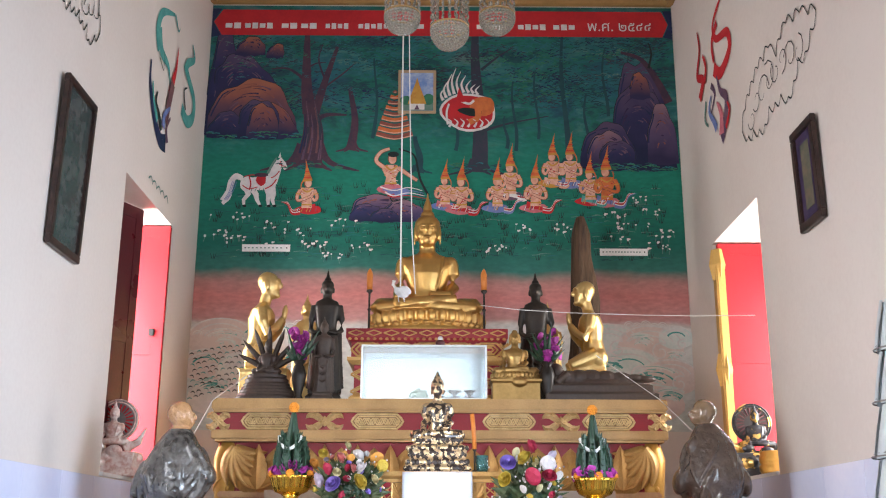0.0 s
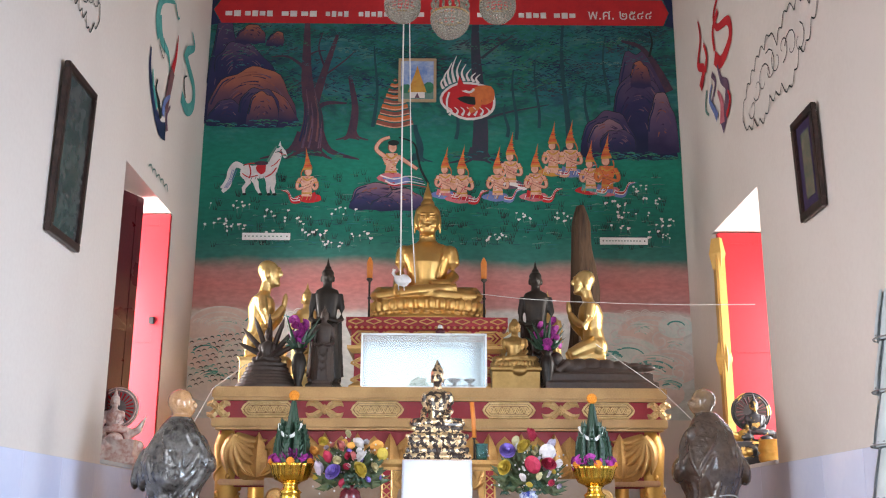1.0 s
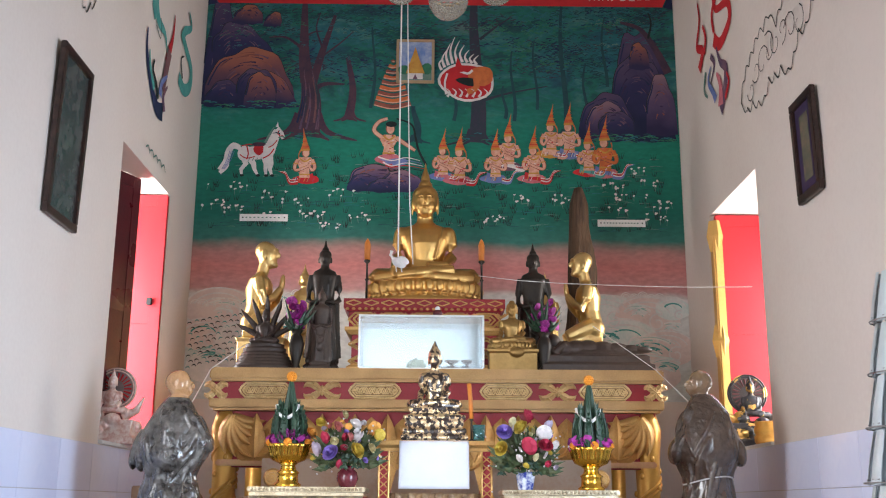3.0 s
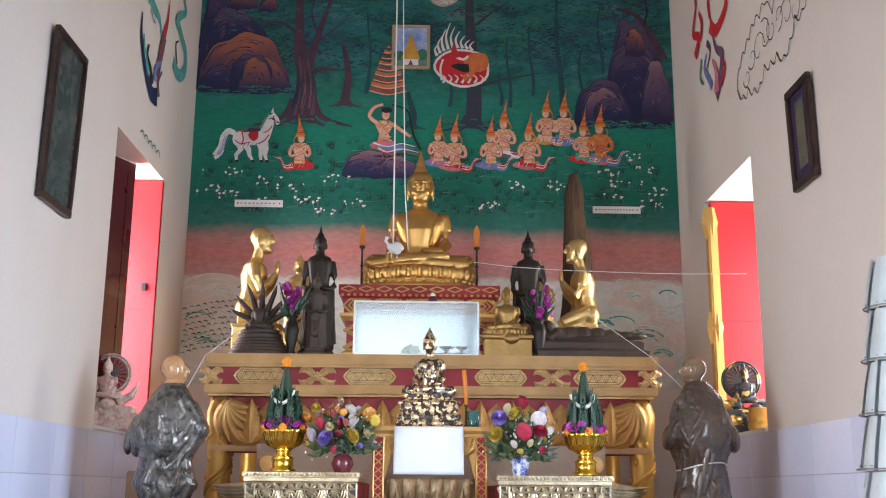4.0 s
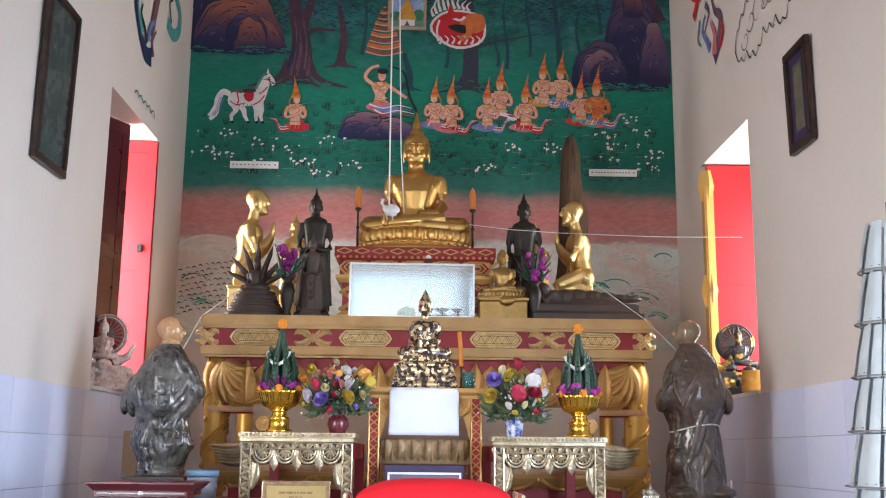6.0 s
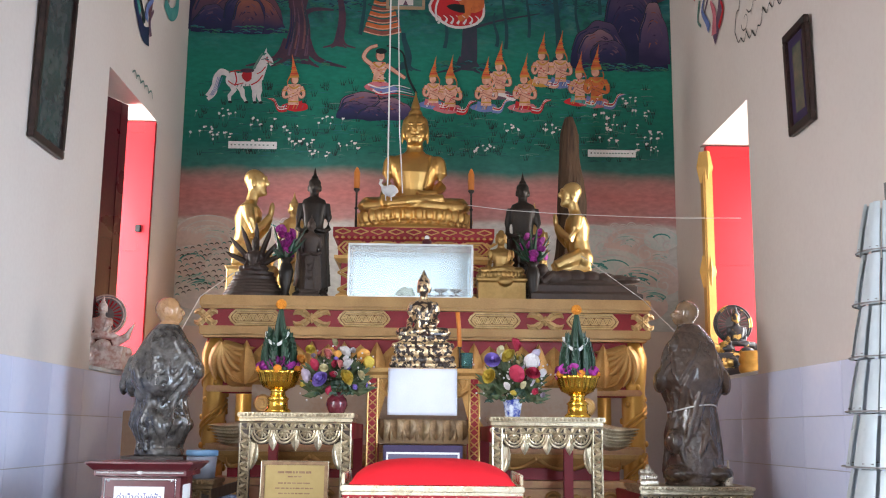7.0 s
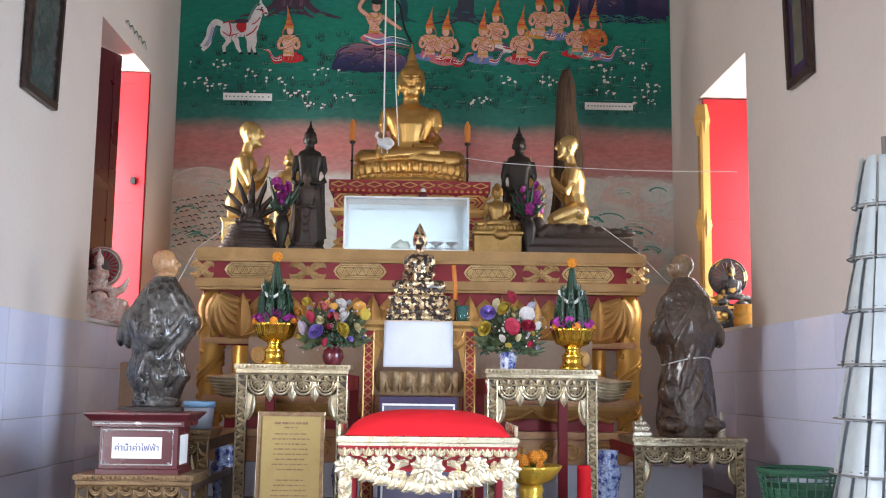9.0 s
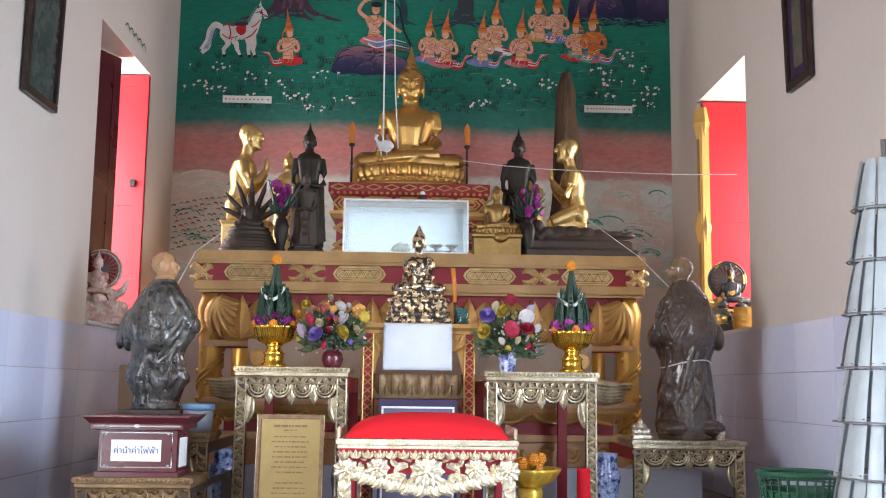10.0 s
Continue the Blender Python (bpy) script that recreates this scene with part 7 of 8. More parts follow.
# window sill images
SILVERP = material("silver_pink", (0.84, 0.74, 0.68), 0.35, 0.1, second=(0.50, 0.20, 0.13), scale=18, fine=60, amount=0.7, bump=0.3)
def sill_image(name, label, at, mat, s, disc, seatm):
    th = thing(name, label, "statue", at)
    bm = B()
    stack(bm, [(0.17 * s, 0.10 * s, 0), (0.17 * s, 0.10 * s, 0.03 * s), (0.15 * s, 0.09 * s, 0.05 * s), (0.16 * s, 0.09 * s, 0.14 * s)])
    for i in range(14):
        ball(bm, ((random.Random(i).uniform(-0.15, 0.15)) * s, random.Random(i + 50).uniform(-0.09, 0.03) * s, (0.06 + 0.11 * random.Random(i + 90).random()) * s), (0.05 * s, 0.04 * s, 0.035 * s), u=10, v=7)
    seated(bm, 0.30 * s, True, (0, 0, 0.14 * s), lotus=False)
    tube(bm, [(0.08 * s, 0, 0.16 * s), (0.16 * s, -0.02, 0.2 * s), (0.2 * s, -0.02, 0.28 * s)], 0.025 * s, 6, [1.2, 1, 0.2])
    tube(bm, [(-0.08 * s, 0, 0.16 * s), (-0.16 * s, -0.02, 0.18 * s), (-0.18 * s, -0.02, 0.22 * s)], 0.03 * s, 6, [1.2, 1, 0.5])
    ob = statue(name, bm, mat, label, at=at, voxel=0.004)
    bpy.data.objects.remove(th)
    halo = thing("halo_disc", "round openwork halo disc standing behind a small image", "halo", (at[0], at[1] + 0.075, at[2] + 0.335 * s))
    b2 = B()
    lathe(b2, [(0.115 * s, -0.006), (0.125 * s, -0.004), (0.125 * s, 0.004), (0.115 * s, 0.006)], seg=32)
    bmesh.ops.rotate(b2, cent=(0, 0, 0), matrix=Matrix.Rotation(radians(90), 3, "X"), verts=b2.verts)
    part("plate", b2, disc, halo)
    b3 = B()
    for i in range(22):
        a = 2 * math.pi * i / 22
        tube(b3, [(0.05 * s * math.cos(a), -0.009, 0.05 * s * math.sin(a)), (0.095 * s * math.cos(a), -0.009, 0.095 * s * math.sin(a))], 0.006 * s, 4, [0.6, 1.2])
    part("rays", b3, seatm, halo)
    b4 = B()
    for r in (0.108, 0.122):
        tube(b4, [(r * s * math.cos(a), -0.008, r * s * math.sin(a)) for a in [i * 2 * math.pi / 32 for i in range(33)]], 0.005 * s, 5)
    part("rim", b4, mat, halo)
    post = B()
    tube(post, [(0, 0.004, -0.12 * s), (0, 0.004, -0.335 * s + 0.001)], 0.008 * s, 6)
    part("post", post, disc, halo)


sill_image("sill_image", "silver and pink image of a rider on a rocky base", (-1.945, 6.33, 0.9875), SILVERP, 1.02, material("pewter", (0.28, 0.26, 0.25), 0.4, 0.5, second=(0.15, 0.14, 0.14), scale=20), P_RED)
sill_image("sill_image", "dark and gold image on a golden base", (2.0, 6.50, 1.0075), leafed("dark_gold_mix", (0.75, 0.5, 0.16), (0.03, 0.03, 0.035), 14, 0.56), 1.0, material("black_disc", (0.05, 0.045, 0.045), 0.4, second=(0.10, 0.08, 0.07), scale=20), P_TRUNKL)
bm = B()
lathe(bm, [(0.07, 0), (0.085, 0.02), (0.085, 0.05), (0.075, 0.06), (0.085, 0.075), (0.085, 0.10), (0.075, 0.115), (0.08, 0.13), (0.07, 0.14)], seg=28)
solid("golden_stand", bm, COLUMNGOLD, "round ribbed golden stand on the window sill", "stand", at=(2.03, 6.29, 1.0075), smooth=True)


# ---- loose things ----
def clear(name, color, rough=0.05, trans=0.9, ior=1.45):
    m = bpy.data.materials.new(name)
    m.use_nodes = True
    b = m.node_tree.nodes["Principled BSDF"]
    b.inputs["Base Color"].default_value = (*color, 1)
    b.inputs["Roughness"].default_value = rough
    b.inputs["Transmission Weight"].default_value = trans
    b.inputs["IOR"].default_value = ior
    return m


GLASS = clear("clear_glass", (0.97, 0.99, 0.99))
CRYSTAL = clear("crystal", (0.62, 0.58, 0.50), 0.1, 0.75)
TEALGLASS = clear("teal_glass", (0.25, 0.62, 0.58), 0.08, 0.8)
SILVER = material("aluminium_edge", (0.78, 0.79, 0.80), 0.3, 0.8, scale=10)
MIRROR = bpy.data.materials.new("mirror")
MIRROR.use_nodes = True
MIRROR.node_tree.nodes["Principled BSDF"].inputs["Base Color"].default_value = (0.40, 0.48, 0.53, 1)
MIRROR.node_tree.nodes["Principled BSDF"].inputs["Metallic"].default_value = 1
MIRROR.node_tree.nodes["Principled BSDF"].inputs["Roughness"].default_value = 0.11

# glass relic case on the table edge
case = thing("glass_case", "long low glass case with bright edges reflecting daylight", "display case", (-0.07, 6.36, 1.456))
bm = box(B(), -0.385, 0.385, 0.0, 0.25, 0.0, 0.012, 0.002)
part("base", bm, SILVER, case)
# mirror added behind the glass to give its bright daylight reflection
part("back_pane", box(B(), -0.378, 0.378, 0.236, 0.242, 0.014, 0.33), MIRROR, case, "mirrored back pane added to carry the daylight reflection")
for name, a in (("side_pane", (-0.384, -0.379, 0.010, 0.245, 0.014, 0.33)), ("side_pane", (0.379, 0.384, 0.010, 0.245, 0.014, 0.33)), ("front_pane", (-0.378, 0.378, 0.004, 0.007, 0.014, 0.33)), ("top_pane", (-0.384, 0.384, 0.004, 0.248, 0.332, 0.337))):
    part(name, box(B(), *a), GLASS, case).visible_shadow = False
for x in (-0.385, 0.385):
    part("edge", box(B(), x - 0.006, x + 0.006, -0.002, 0.010, 0.0125, 0.331, 0.002), SILVER, case)
part("edge", box(B(), -0.39, 0.39, -0.002, 0.010, 0.3315, 0.342, 0.002), SILVER, case)
# little footed bowls and a crumpled green cloth inside the case
for x, sc in ((0.10, 0.9), (0.19, 1.1), (0.285, 0.9)):
    th = thing("footed_bowl", "small dark footed bowl inside the glass case", "bowl", (x - 0.07, 6.45, 1.4685), "case bowls")
    part("bowl", lathe(B(), [(0.026 * sc, 0), (0.012 * sc, 0.012), (0.010 * sc, 0.03), (0.036 * sc, 0.046), (0.044 * sc, 0.056), (0.036 * sc, 0.054)], seg=18), BRONZE, th, smooth=True)
bm = ball(B(), (0, 0, 0.03), (0.062, 0.04, 0.034), u=22, v=14)
for v in bm.verts:
    v.co += Vector((0.3, 0.3, 0.6)) * 0.035 * noise.noise(v.co * 34)
    v.co.z = max(0.0, v.co.z)
solid("crumpled_cloth", bm, material("pale_green_cloth", (0.42, 0.52, 0.40), 0.8, second=(0.25, 0.36, 0.27), scale=20), "crumpled pale green cloth inside the glass case", "cloth", at=(-0.10, 6.46, 1.4685))
# small two-coloured ornament on the case
th = thing("small_ornament", "tiny red and white ornament on the glass case", "ornament", (0.03, 6.40, 1.795))
part("body", ball(B(), (0, 0, 0.02), (0.03, 0.02, 0.024)), MAROON, th)
part("top", ball(B(), (0, 0, 0.05), (0.016, 0.014, 0.016)), WHITE, th)

# orange candles on thin stands beside the great image
ORANGE = material("orange_wax", (0.62, 0.20, 0.03), 0.5, second=(0.50, 0.14, 0.02), scale=12, fine=60)
for x in (-0.445, 0.325):
    th = thing("candle", "orange candle on a thin dark stand", "candle", (x, 6.78, 1.951), "tall candles")
    part("stand", lathe(B(), [(0.03, 0), (0.03, 0.008), (0.008, 0.02), (0.007, 0.15), (0.014, 0.16), (0.007, 0.17), (0.007, 0.27), (0.022, 0.285), (0.02, 0.295)], seg=14), BRONZE, th, smooth=True)
    part("wax", lathe(B(), [(0.019, 0.296), (0.021, 0.36), (0.021, 0.405), (0.012, 0.43), (0.003, 0.445)], seg=14), ORANGE, th, smooth=True)
th = thing("candle", "slim orange candle in a dark holder on the tall stand", "candle", (0.195, 5.16, 0.949))
part("stand", lathe(B(), [(0.018, 0), (0.018, 0.006), (0.005, 0.012), (0.005, 0.10), (0.012, 0.11)], seg=12), BRONZE, th, smooth=True)
part("wax", tube(B(), [(0, 0, 0.11), (-0.004, 0, 0.20), (-0.012, 0, 0.285)], 0.011, 10), ORANGE, th, smooth=True)
th = thing("drinking_glass", "small teal glass tumbler", "glass", (0.232, 5.18, 0.949))
part("tumbler", lathe(B(), [(0.026, 0), (0.03, 0.02), (0.032, 0.082), (0.029, 0.082), (0.027, 0.012)], seg=18), TEALGLASS, th, smooth=True)

# weathered log standing behind
bm = B()
rows = []
for i in range(26):
    s = i / 25
    w = (0.135 - 0.070 * s) * (1 + 0.07 * math.sin(13 * s)) * (1 if s < 0.9 else 1 - 6.5 * (s - 0.9) ** 1.1)
    rows.append((0.035 * math.sin(3 * s) + (0.02 * max(0, s - 0.8) / 0.2), 0, 1.44 * s, max(0.010, w), max(0.012, 0.10 - 0.05 * s)))
loft(bm, rows, 40)
for v in bm.verts:
    k = 1 + 0.20 * noise.noise((v.co.x * 26, v.co.y * 26, v.co.z * 1.7)) + 0.07 * noise.noise((v.co.x * 70, v.co.y * 70, v.co.z * 5))
    v.co.x, v.co.y = v.co.x * k, v.co.y * k
solid("log", bm, BARK, "tall dark weathered log standing upright behind the images", "log", at=(1.03, 7.22, 1.4555), smooth=True)

# orchids in dark vases
PURPLE = material("orchid_purple", (0.40, 0.03, 0.28), 0.6, second=(0.16, 0.012, 0.15), scale=40, fine=90, amount=0.6, random_tint=0.3)
LEAFG = material("leaf_green", (0.045, 0.13, 0.035), 0.5, second=(0.02, 0.07, 0.02), scale=20, fine=70, amount=0.6)
DARKGREEN = material("banana_leaf_green", (0.014, 0.050, 0.024), 0.42, second=(0.008, 0.028, 0.014), scale=14, fine=60, amount=0.6)


def petal_flower(bm, c, r, petals=5, tilt=0.35, layers=1, seed=0):
    """Cupped petals round a middle, turned towards the viewer."""
    rr = random.Random(seed)
    m = Matrix.Translation(c) @ Euler((rr.uniform(-0.5, 0.3) + 1.2, rr.uniform(-0.5, 0.5), rr.uniform(0, 6))).to_matrix().to_4x4()
    for layer in range(layers):
        rad = r * (1 - 0.22 * layer)
        lift = 0.16 * r * layer
        for i in range(petals):
            a = 2 * math.pi * (i + 0.5 * layer) / petals
            w = rad * 1.15 * math.sin(math.pi / petals) * 1.25
            ca, sa = math.cos(a), math.sin(a)
            pts = []
            for u, s, z in ((0.05, 0.0, 0), (0.5, -1, 0.05), (0.55, 0, -0.02), (0.5, 1, 0.05), (0.92, -0.7, 0.30 + 0.34 * layer), (1.0, 0, 0.30 + 0.34 * layer), (0.92, 0.7, 0.30 + 0.34 * layer)):
                x, y = rad * u, w * s
                pts.append(bm.verts.new(m @ Vector((x * ca - y * sa, x * sa + y * ca, lift + z * rad))))
            for f in ((0, 2, 1), (0, 3, 2), (1, 2, 5, 4), (2, 3, 6, 5)):
                bm.faces.new([pts[k] for k in f])
    ball(bm, m @ Vector((0, 0, 0.18 * r + 0.16 * r * (layers - 1))), r * 0.24, u=8, v=5)
    return bm


def leaf_blade(bm, a, b, w, curl=0.15):
    a, b = Vector(a), Vector(b)
    d = b - a
    side = d.cross(Vector((0.2, 1, 0.3))).normalized() * w
    n = d.cross(side).normalized() * d.length * curl
    vs = [bm.verts.new(a), bm.verts.new(a + d * 0.4 + side + n), bm.verts.new(a + d * 0.4 + n * 1.3), bm.verts.new(a + d * 0.4 - side + n), bm.verts.new(b)]
    for f in ((0, 1, 2), (0, 2, 3), (1, 4, 2), (2, 4, 3)):
        bm.faces.new([vs[k] for k in f])


def orchid_vase(at, label, seed, lean):
    rr = random.Random(seed)
    th = thing("orchid_vase", label, "vase", at, "orchid vases")
    part("vase", lathe(B(), [(0.028, 0), (0.032, 0.01), (0.022, 0.03), (0.038, 0.10), (0.047, 0.16), (0.035, 0.205), (0.024, 0.22), (0.042, 0.245), (0.036, 0.245), (0.02, 0.225)], seg=20), BRONZE, th, "dark bronze vase", smooth=True)
    bm = B()
    for i in range(9):
        a = rr.uniform(0, 6.28)
        leaf_blade(bm, (0, 0, 0.23), (0.13 * math.cos(a) + lean, 0.06 * math.sin(a), 0.27 + rr.uniform(0.02, 0.22)), 0.014)
    part("leaves", bm, DARKGREEN, th)
    for i in range(26):
        t = rr.random()
        c = (lean * t + rr.gauss(0, 0.032), -0.02 + rr.gauss(0, 0.025), 0.265 + 0.17 * t + rr.gauss(0, 0.01))
        part("bloom", petal_flower(B(), c, rr.uniform(0.022, 0.03), 5, seed=seed * 50 + i), PURPLE, th)


orchid_vase((-0.848, 6.40, 1.456), "purple orchids in a dark bronze vase", 3, 0.0)
orchid_vase((0.70, 6.42, 1.456), "purple orchids in a dark bronze vase", 5, -0.01)

# golden footed trays with folded-leaf cones
TRAYGOLD = material("tray_gold", (0.85, 0.50, 0.07), 0.22, 0.95, second=(0.66, 0.34, 0.04), scale=8, fine=60, amount=0.5, bump=0.15)
MARIGOLD = material("marigold", (0.75, 0.28, 0.02), 0.7, second=(0.62, 0.18, 0.01), scale=40, fine=120, amount=0.6, bump=0.6, depth=0.006)


def marigold(bm, c, r):
    for layer in range(6):
        ph = -1.3 + layer * 0.5
        n = max(4, int(14 * math.cos(ph)))
        for i in range(n):
            a = 2 * math.pi * (i + 0.5 * (layer % 2)) / n
            ball(bm, (c[0] + r * 0.8 * math.cos(ph) * math.cos(a), c[1] + r * 0.8 * math.cos(ph) * math.sin(a), c[2] + r * 0.8 * math.sin(ph)), r * 0.3, u=6, v=4)
    ball(bm, c, r * 0.85, u=10, v=6)
    return bm


def leaf_cone(at, label, seed):
    rr = random.Random(seed)
    tray = thing("footed_tray", "golden footed tray with petal-shaped rim", "tray", at, "golden trays")
    part("foot", lathe(B(), [(0.062, 0), (0.064, 0.012), (0.050, 0.022), (0.048, 0.06), (0.055, 0.066), (0.038, 0.08), (0.034, 0.10), (0.045, 0.108)], seg=26, lobes=0), TRAYGOLD, tray, smooth=True)
    part("bowl", lathe(B(), [(0.04, 0.109), (0.075, 0.125), (0.088, 0.15), (0.098, 0.185), (0.108, 0.198), (0.10, 0.198), (0.085, 0.16), (0.04, 0.13)], seg=72, lobes=18, lobe=0.045), TRAYGOLD, tray, "fluted golden bowl", smooth=True)
    cone = thing("leaf_cone", label, "offering", (at[0], at[1], at[2] + 0.165), "leaf offerings")
    part("core", lathe(B(), [(0.05, 0), (0.045, 0.10), (0.028, 0.22), (0.012, 0.32), (0.004, 0.345)], seg=16, lobes=8, lobe=0.10), DARKGREEN, cone, "rolled dark green leaf cone")
    for k in range(9):
        a = 2 * math.pi * k / 9 + 0.3
        bm = B()
        h = 0.20 + 0.03 * (k % 2)
        base = Vector((0.070 * math.cos(a), 0.070 * math.sin(a), 0.0))
        for j in range(9):
            s = j / 9
            q = base + Vector(((0.010 * math.sin(3 * s) - 0.028 * s * s) * math.cos(a), (0.010 * math.sin(3 * s) - 0.028 * s * s) * math.sin(a), h * s))
            for d in (-1, 1):
                side = Vector((-math.sin(a), math.cos(a), 0)) * d * 0.034 * (1 - s * 0.85)
                leaf_blade(bm, q, q + side + Vector((0.01 * math.cos(a), 0.01 * math.sin(a), 0.045)), 0.007)
        tube(bm, [base, base + Vector((0, 0, h * 0.6)), base + Vector((-0.028 * math.cos(a), -0.028 * math.sin(a), h))], 0.017, 6, [1.2, 1.0, 0.15])
        part("leaf_finger", bm, DARKGREEN, cone)
    for i in range(20):
        a = 2 * math.pi * i / 20
        c = (0.085 * math.cos(a), 0.085 * math.sin(a), 0.045 + rr.uniform(-0.012, 0.03))
        part("bloom", petal_flower(B(), c, 0.026, 5, seed=seed * 31 + i), PURPLE, cone)
    for i in range(5):
        a = 2 * math.pi * i / 5 + 1.0
        part("marigold", marigold(B(), (0.092 * math.cos(a), 0.092 * math.sin(a), 0.040), 0.019), MARIGOLD, cone)
    bm = B()
    for i in range(22):
        s = i / 21
        a = 3.2 + 2.6 * s
        ball(bm, (0.058 * math.cos(a) * (1.1 - 0.3 * s), 0.062 * math.sin(a), 0.215 - 0.06 * math.sin(3.1 * s)), 0.009, u=6, v=4)
    part("jasmine_string", bm, WHITE, cone, "string of white buds")
    part("marigold", marigold(B(), (0, 0, 0.355), 0.024), MARIGOLD, cone, "orange marigold on the tip")


leaf_cone((-0.678, 5.0, 0.7225), "green folded-leaf cone with orchids and an orange marigold tip", 2)
leaf_cone((0.757, 5.0, 0.7145), "green folded-leaf cone with orchids and an orange marigold tip", 9)

# bouquets
ROSE = {n: material("bloom_" + n, c, 0.65, second=tuple(k * 0.65 for k in c), scale=30, fine=90, amount=0.5) for n, c in
        (("pink", (0.66, 0.22, 0.20)), ("red", (0.42, 0.02, 0.06)), ("white", (0.62, 0.57, 0.55)), ("yellow", (0.55, 0.40, 0.05)), ("violet", (0.24, 0.16, 0.50)), ("cream", (0.55, 0.48, 0.26)), ("orange", (0.72, 0.33, 0.06)), ("mauve", (0.50, 0.42, 0.52)))}



def porcelain(name, base, blue, scale):
    m = material(name, base, 0.15, second=blue, scale=scale, fine=scale * 2.5, amount=1.0, bump=0.0)
    return m


BLUEWHITE = porcelain("blue_white_porcelain", (0.62, 0.66, 0.74), (0.03, 0.05, 0.28), 26)
BLUEDARK = porcelain("blue_porcelain", (0.34, 0.40, 0.58), (0.02, 0.03, 0.16), 34)
REDVASE = material("dark_red_vase", (0.10, 0.012, 0.02), 0.2, second=(0.2, 0.05, 0.06), scale=20)
FOLIAGE = material("silk_foliage", (0.05, 0.085, 0.030), 0.6, second=(0.10, 0.10, 0.045), scale=15, fine=60, amount=0.7)


def bouquet(at, label, vasem, vlabel, blooms, seed, vprof):
    rr = random.Random(seed)
    th = thing("flower_vase", label, "flower vase", at, "bouquets")
    v = part("vase", lathe(B(), vprof, seg=26), vasem, th, vlabel, smooth=True)
    top = vprof[-2][1]
    bm = B()
    for i in range(330):
        a = rr.uniform(0, 2 * math.pi)
        e = rr.uniform(-0.5, 1.3)
        r = rr.uniform(0.09, 0.215)
        q = (r * 0.95 * math.cos(a) * math.cos(e), r * 0.62 * math.sin(a) * math.cos(e), top + 0.06 + r * 0.85 * math.sin(e))
        p = (q[0] * 0.55, q[1] * 0.55, top + (q[2] - top) * 0.6)
        leaf_blade(bm, p, q, rr.uniform(0.007, 0.016))
    tagged(part("foliage", bm, FOLIAGE, th, "mixed green leaves"), kind="stuff")
    for i in range(10):
        a = rr.uniform(0, 6.28)
        bm = tube(B(), [(0, 0, top - 0.02), (0.05 * math.cos(a), 0.03 * math.sin(a), top + 0.07), (0.10 * math.cos(a), 0.06 * math.sin(a), top + 0.13)], 0.003, 5)
        part("stem", bm, LEAFG, th)
    for x, z, y, r, n in blooms:
        part("bloom", petal_flower(B(), (x * 1.10, y * 1.2, z * 1.03), r * 0.98, 7, layers=4, seed=int(1000 * x) + seed * 99 + int(777 * z)), ROSE[n], th)
    names = sorted({b[4] for b in blooms})
    for i in range(16):
        a, e = rr.uniform(3.3, 6.1), rr.uniform(-0.2, 1.2)
        c = (0.17 * math.cos(a) * math.cos(e), 0.11 * math.sin(a) * math.cos(e), top + 0.05 + 0.17 * math.sin(e))
        part("bloom", petal_flower(B(), c, rr.uniform(0.012, 0.019), 5, layers=2, seed=seed * 7 + i), ROSE[rr.choice(names)], th)
    for i in range(6):
        a = rr.uniform(3.0, 6.4)
        bm = B()
        line = [(math.cos(a) * (0.02 + 0.020 * k), 0.09 * math.sin(a) - 0.006 * k * abs(math.sin(a)), top + 0.03 + 0.024 * k - 0.006 * k * k) for k in range(6)]
        tube(bm, line, 0.002, 4)
        for q in line[1:]:
            for d in (-1, 1):
                leaf_blade(bm, q, (q[0] + d * 0.018, q[1] - 0.012, q[2] - 0.02), 0.006)
        part("sprig", bm, DARKGREEN, th, "drooping leaf sprig")
    bm = B()
    for i in range(60):
        c = (rr.gauss(0, 0.09), -0.05 + rr.gauss(0, 0.04), top + 0.10 + rr.gauss(0, 0.06))
        ball(bm, c, 0.005, u=5, v=4)
    tagged(part("filler_buds", bm, ROSE["white"], th, "tiny white filler buds"), kind="stuff")


bouquet((-0.397, 5.0, 0.7225), "mixed artificial flowers in a dark red vase", REDVASE, "dark red glazed vase",
        [(-0.045, 0.265, -0.07, 0.030, "pink"), (-0.10, 0.215, -0.09, 0.032, "red"), (0.03, 0.275, -0.06, 0.034, "white"), (0.06, 0.215, -0.10, 0.036, "white"), (-0.05, 0.20, -0.11, 0.022, "cream"), (0.115, 0.265, -0.04, 0.034, "orange"), (0.135, 0.235, -0.05, 0.03, "yellow"), (-0.06, 0.145, -0.11, 0.042, "violet"),
         (0.04, 0.155, -0.12, 0.042, "yellow"), (-0.14, 0.165, -0.08, 0.038, "mauve"), (-0.16, 0.24, -0.03, 0.030, "orange"), (-0.02, 0.325, -0.02, 0.024, "cream"), (-0.12, 0.29, -0.03, 0.024, "yellow"), (0.01, 0.22, -0.10, 0.026, "pink"), (0.10, 0.17, -0.08, 0.028, "cream"), (-0.02, 0.10, -0.10, 0.024, "red")],
        11, [(0.035, 0), (0.04, 0.01), (0.052, 0.04), (0.046, 0.07), (0.03, 0.085), (0.038, 0.10), (0.028, 0.095)])
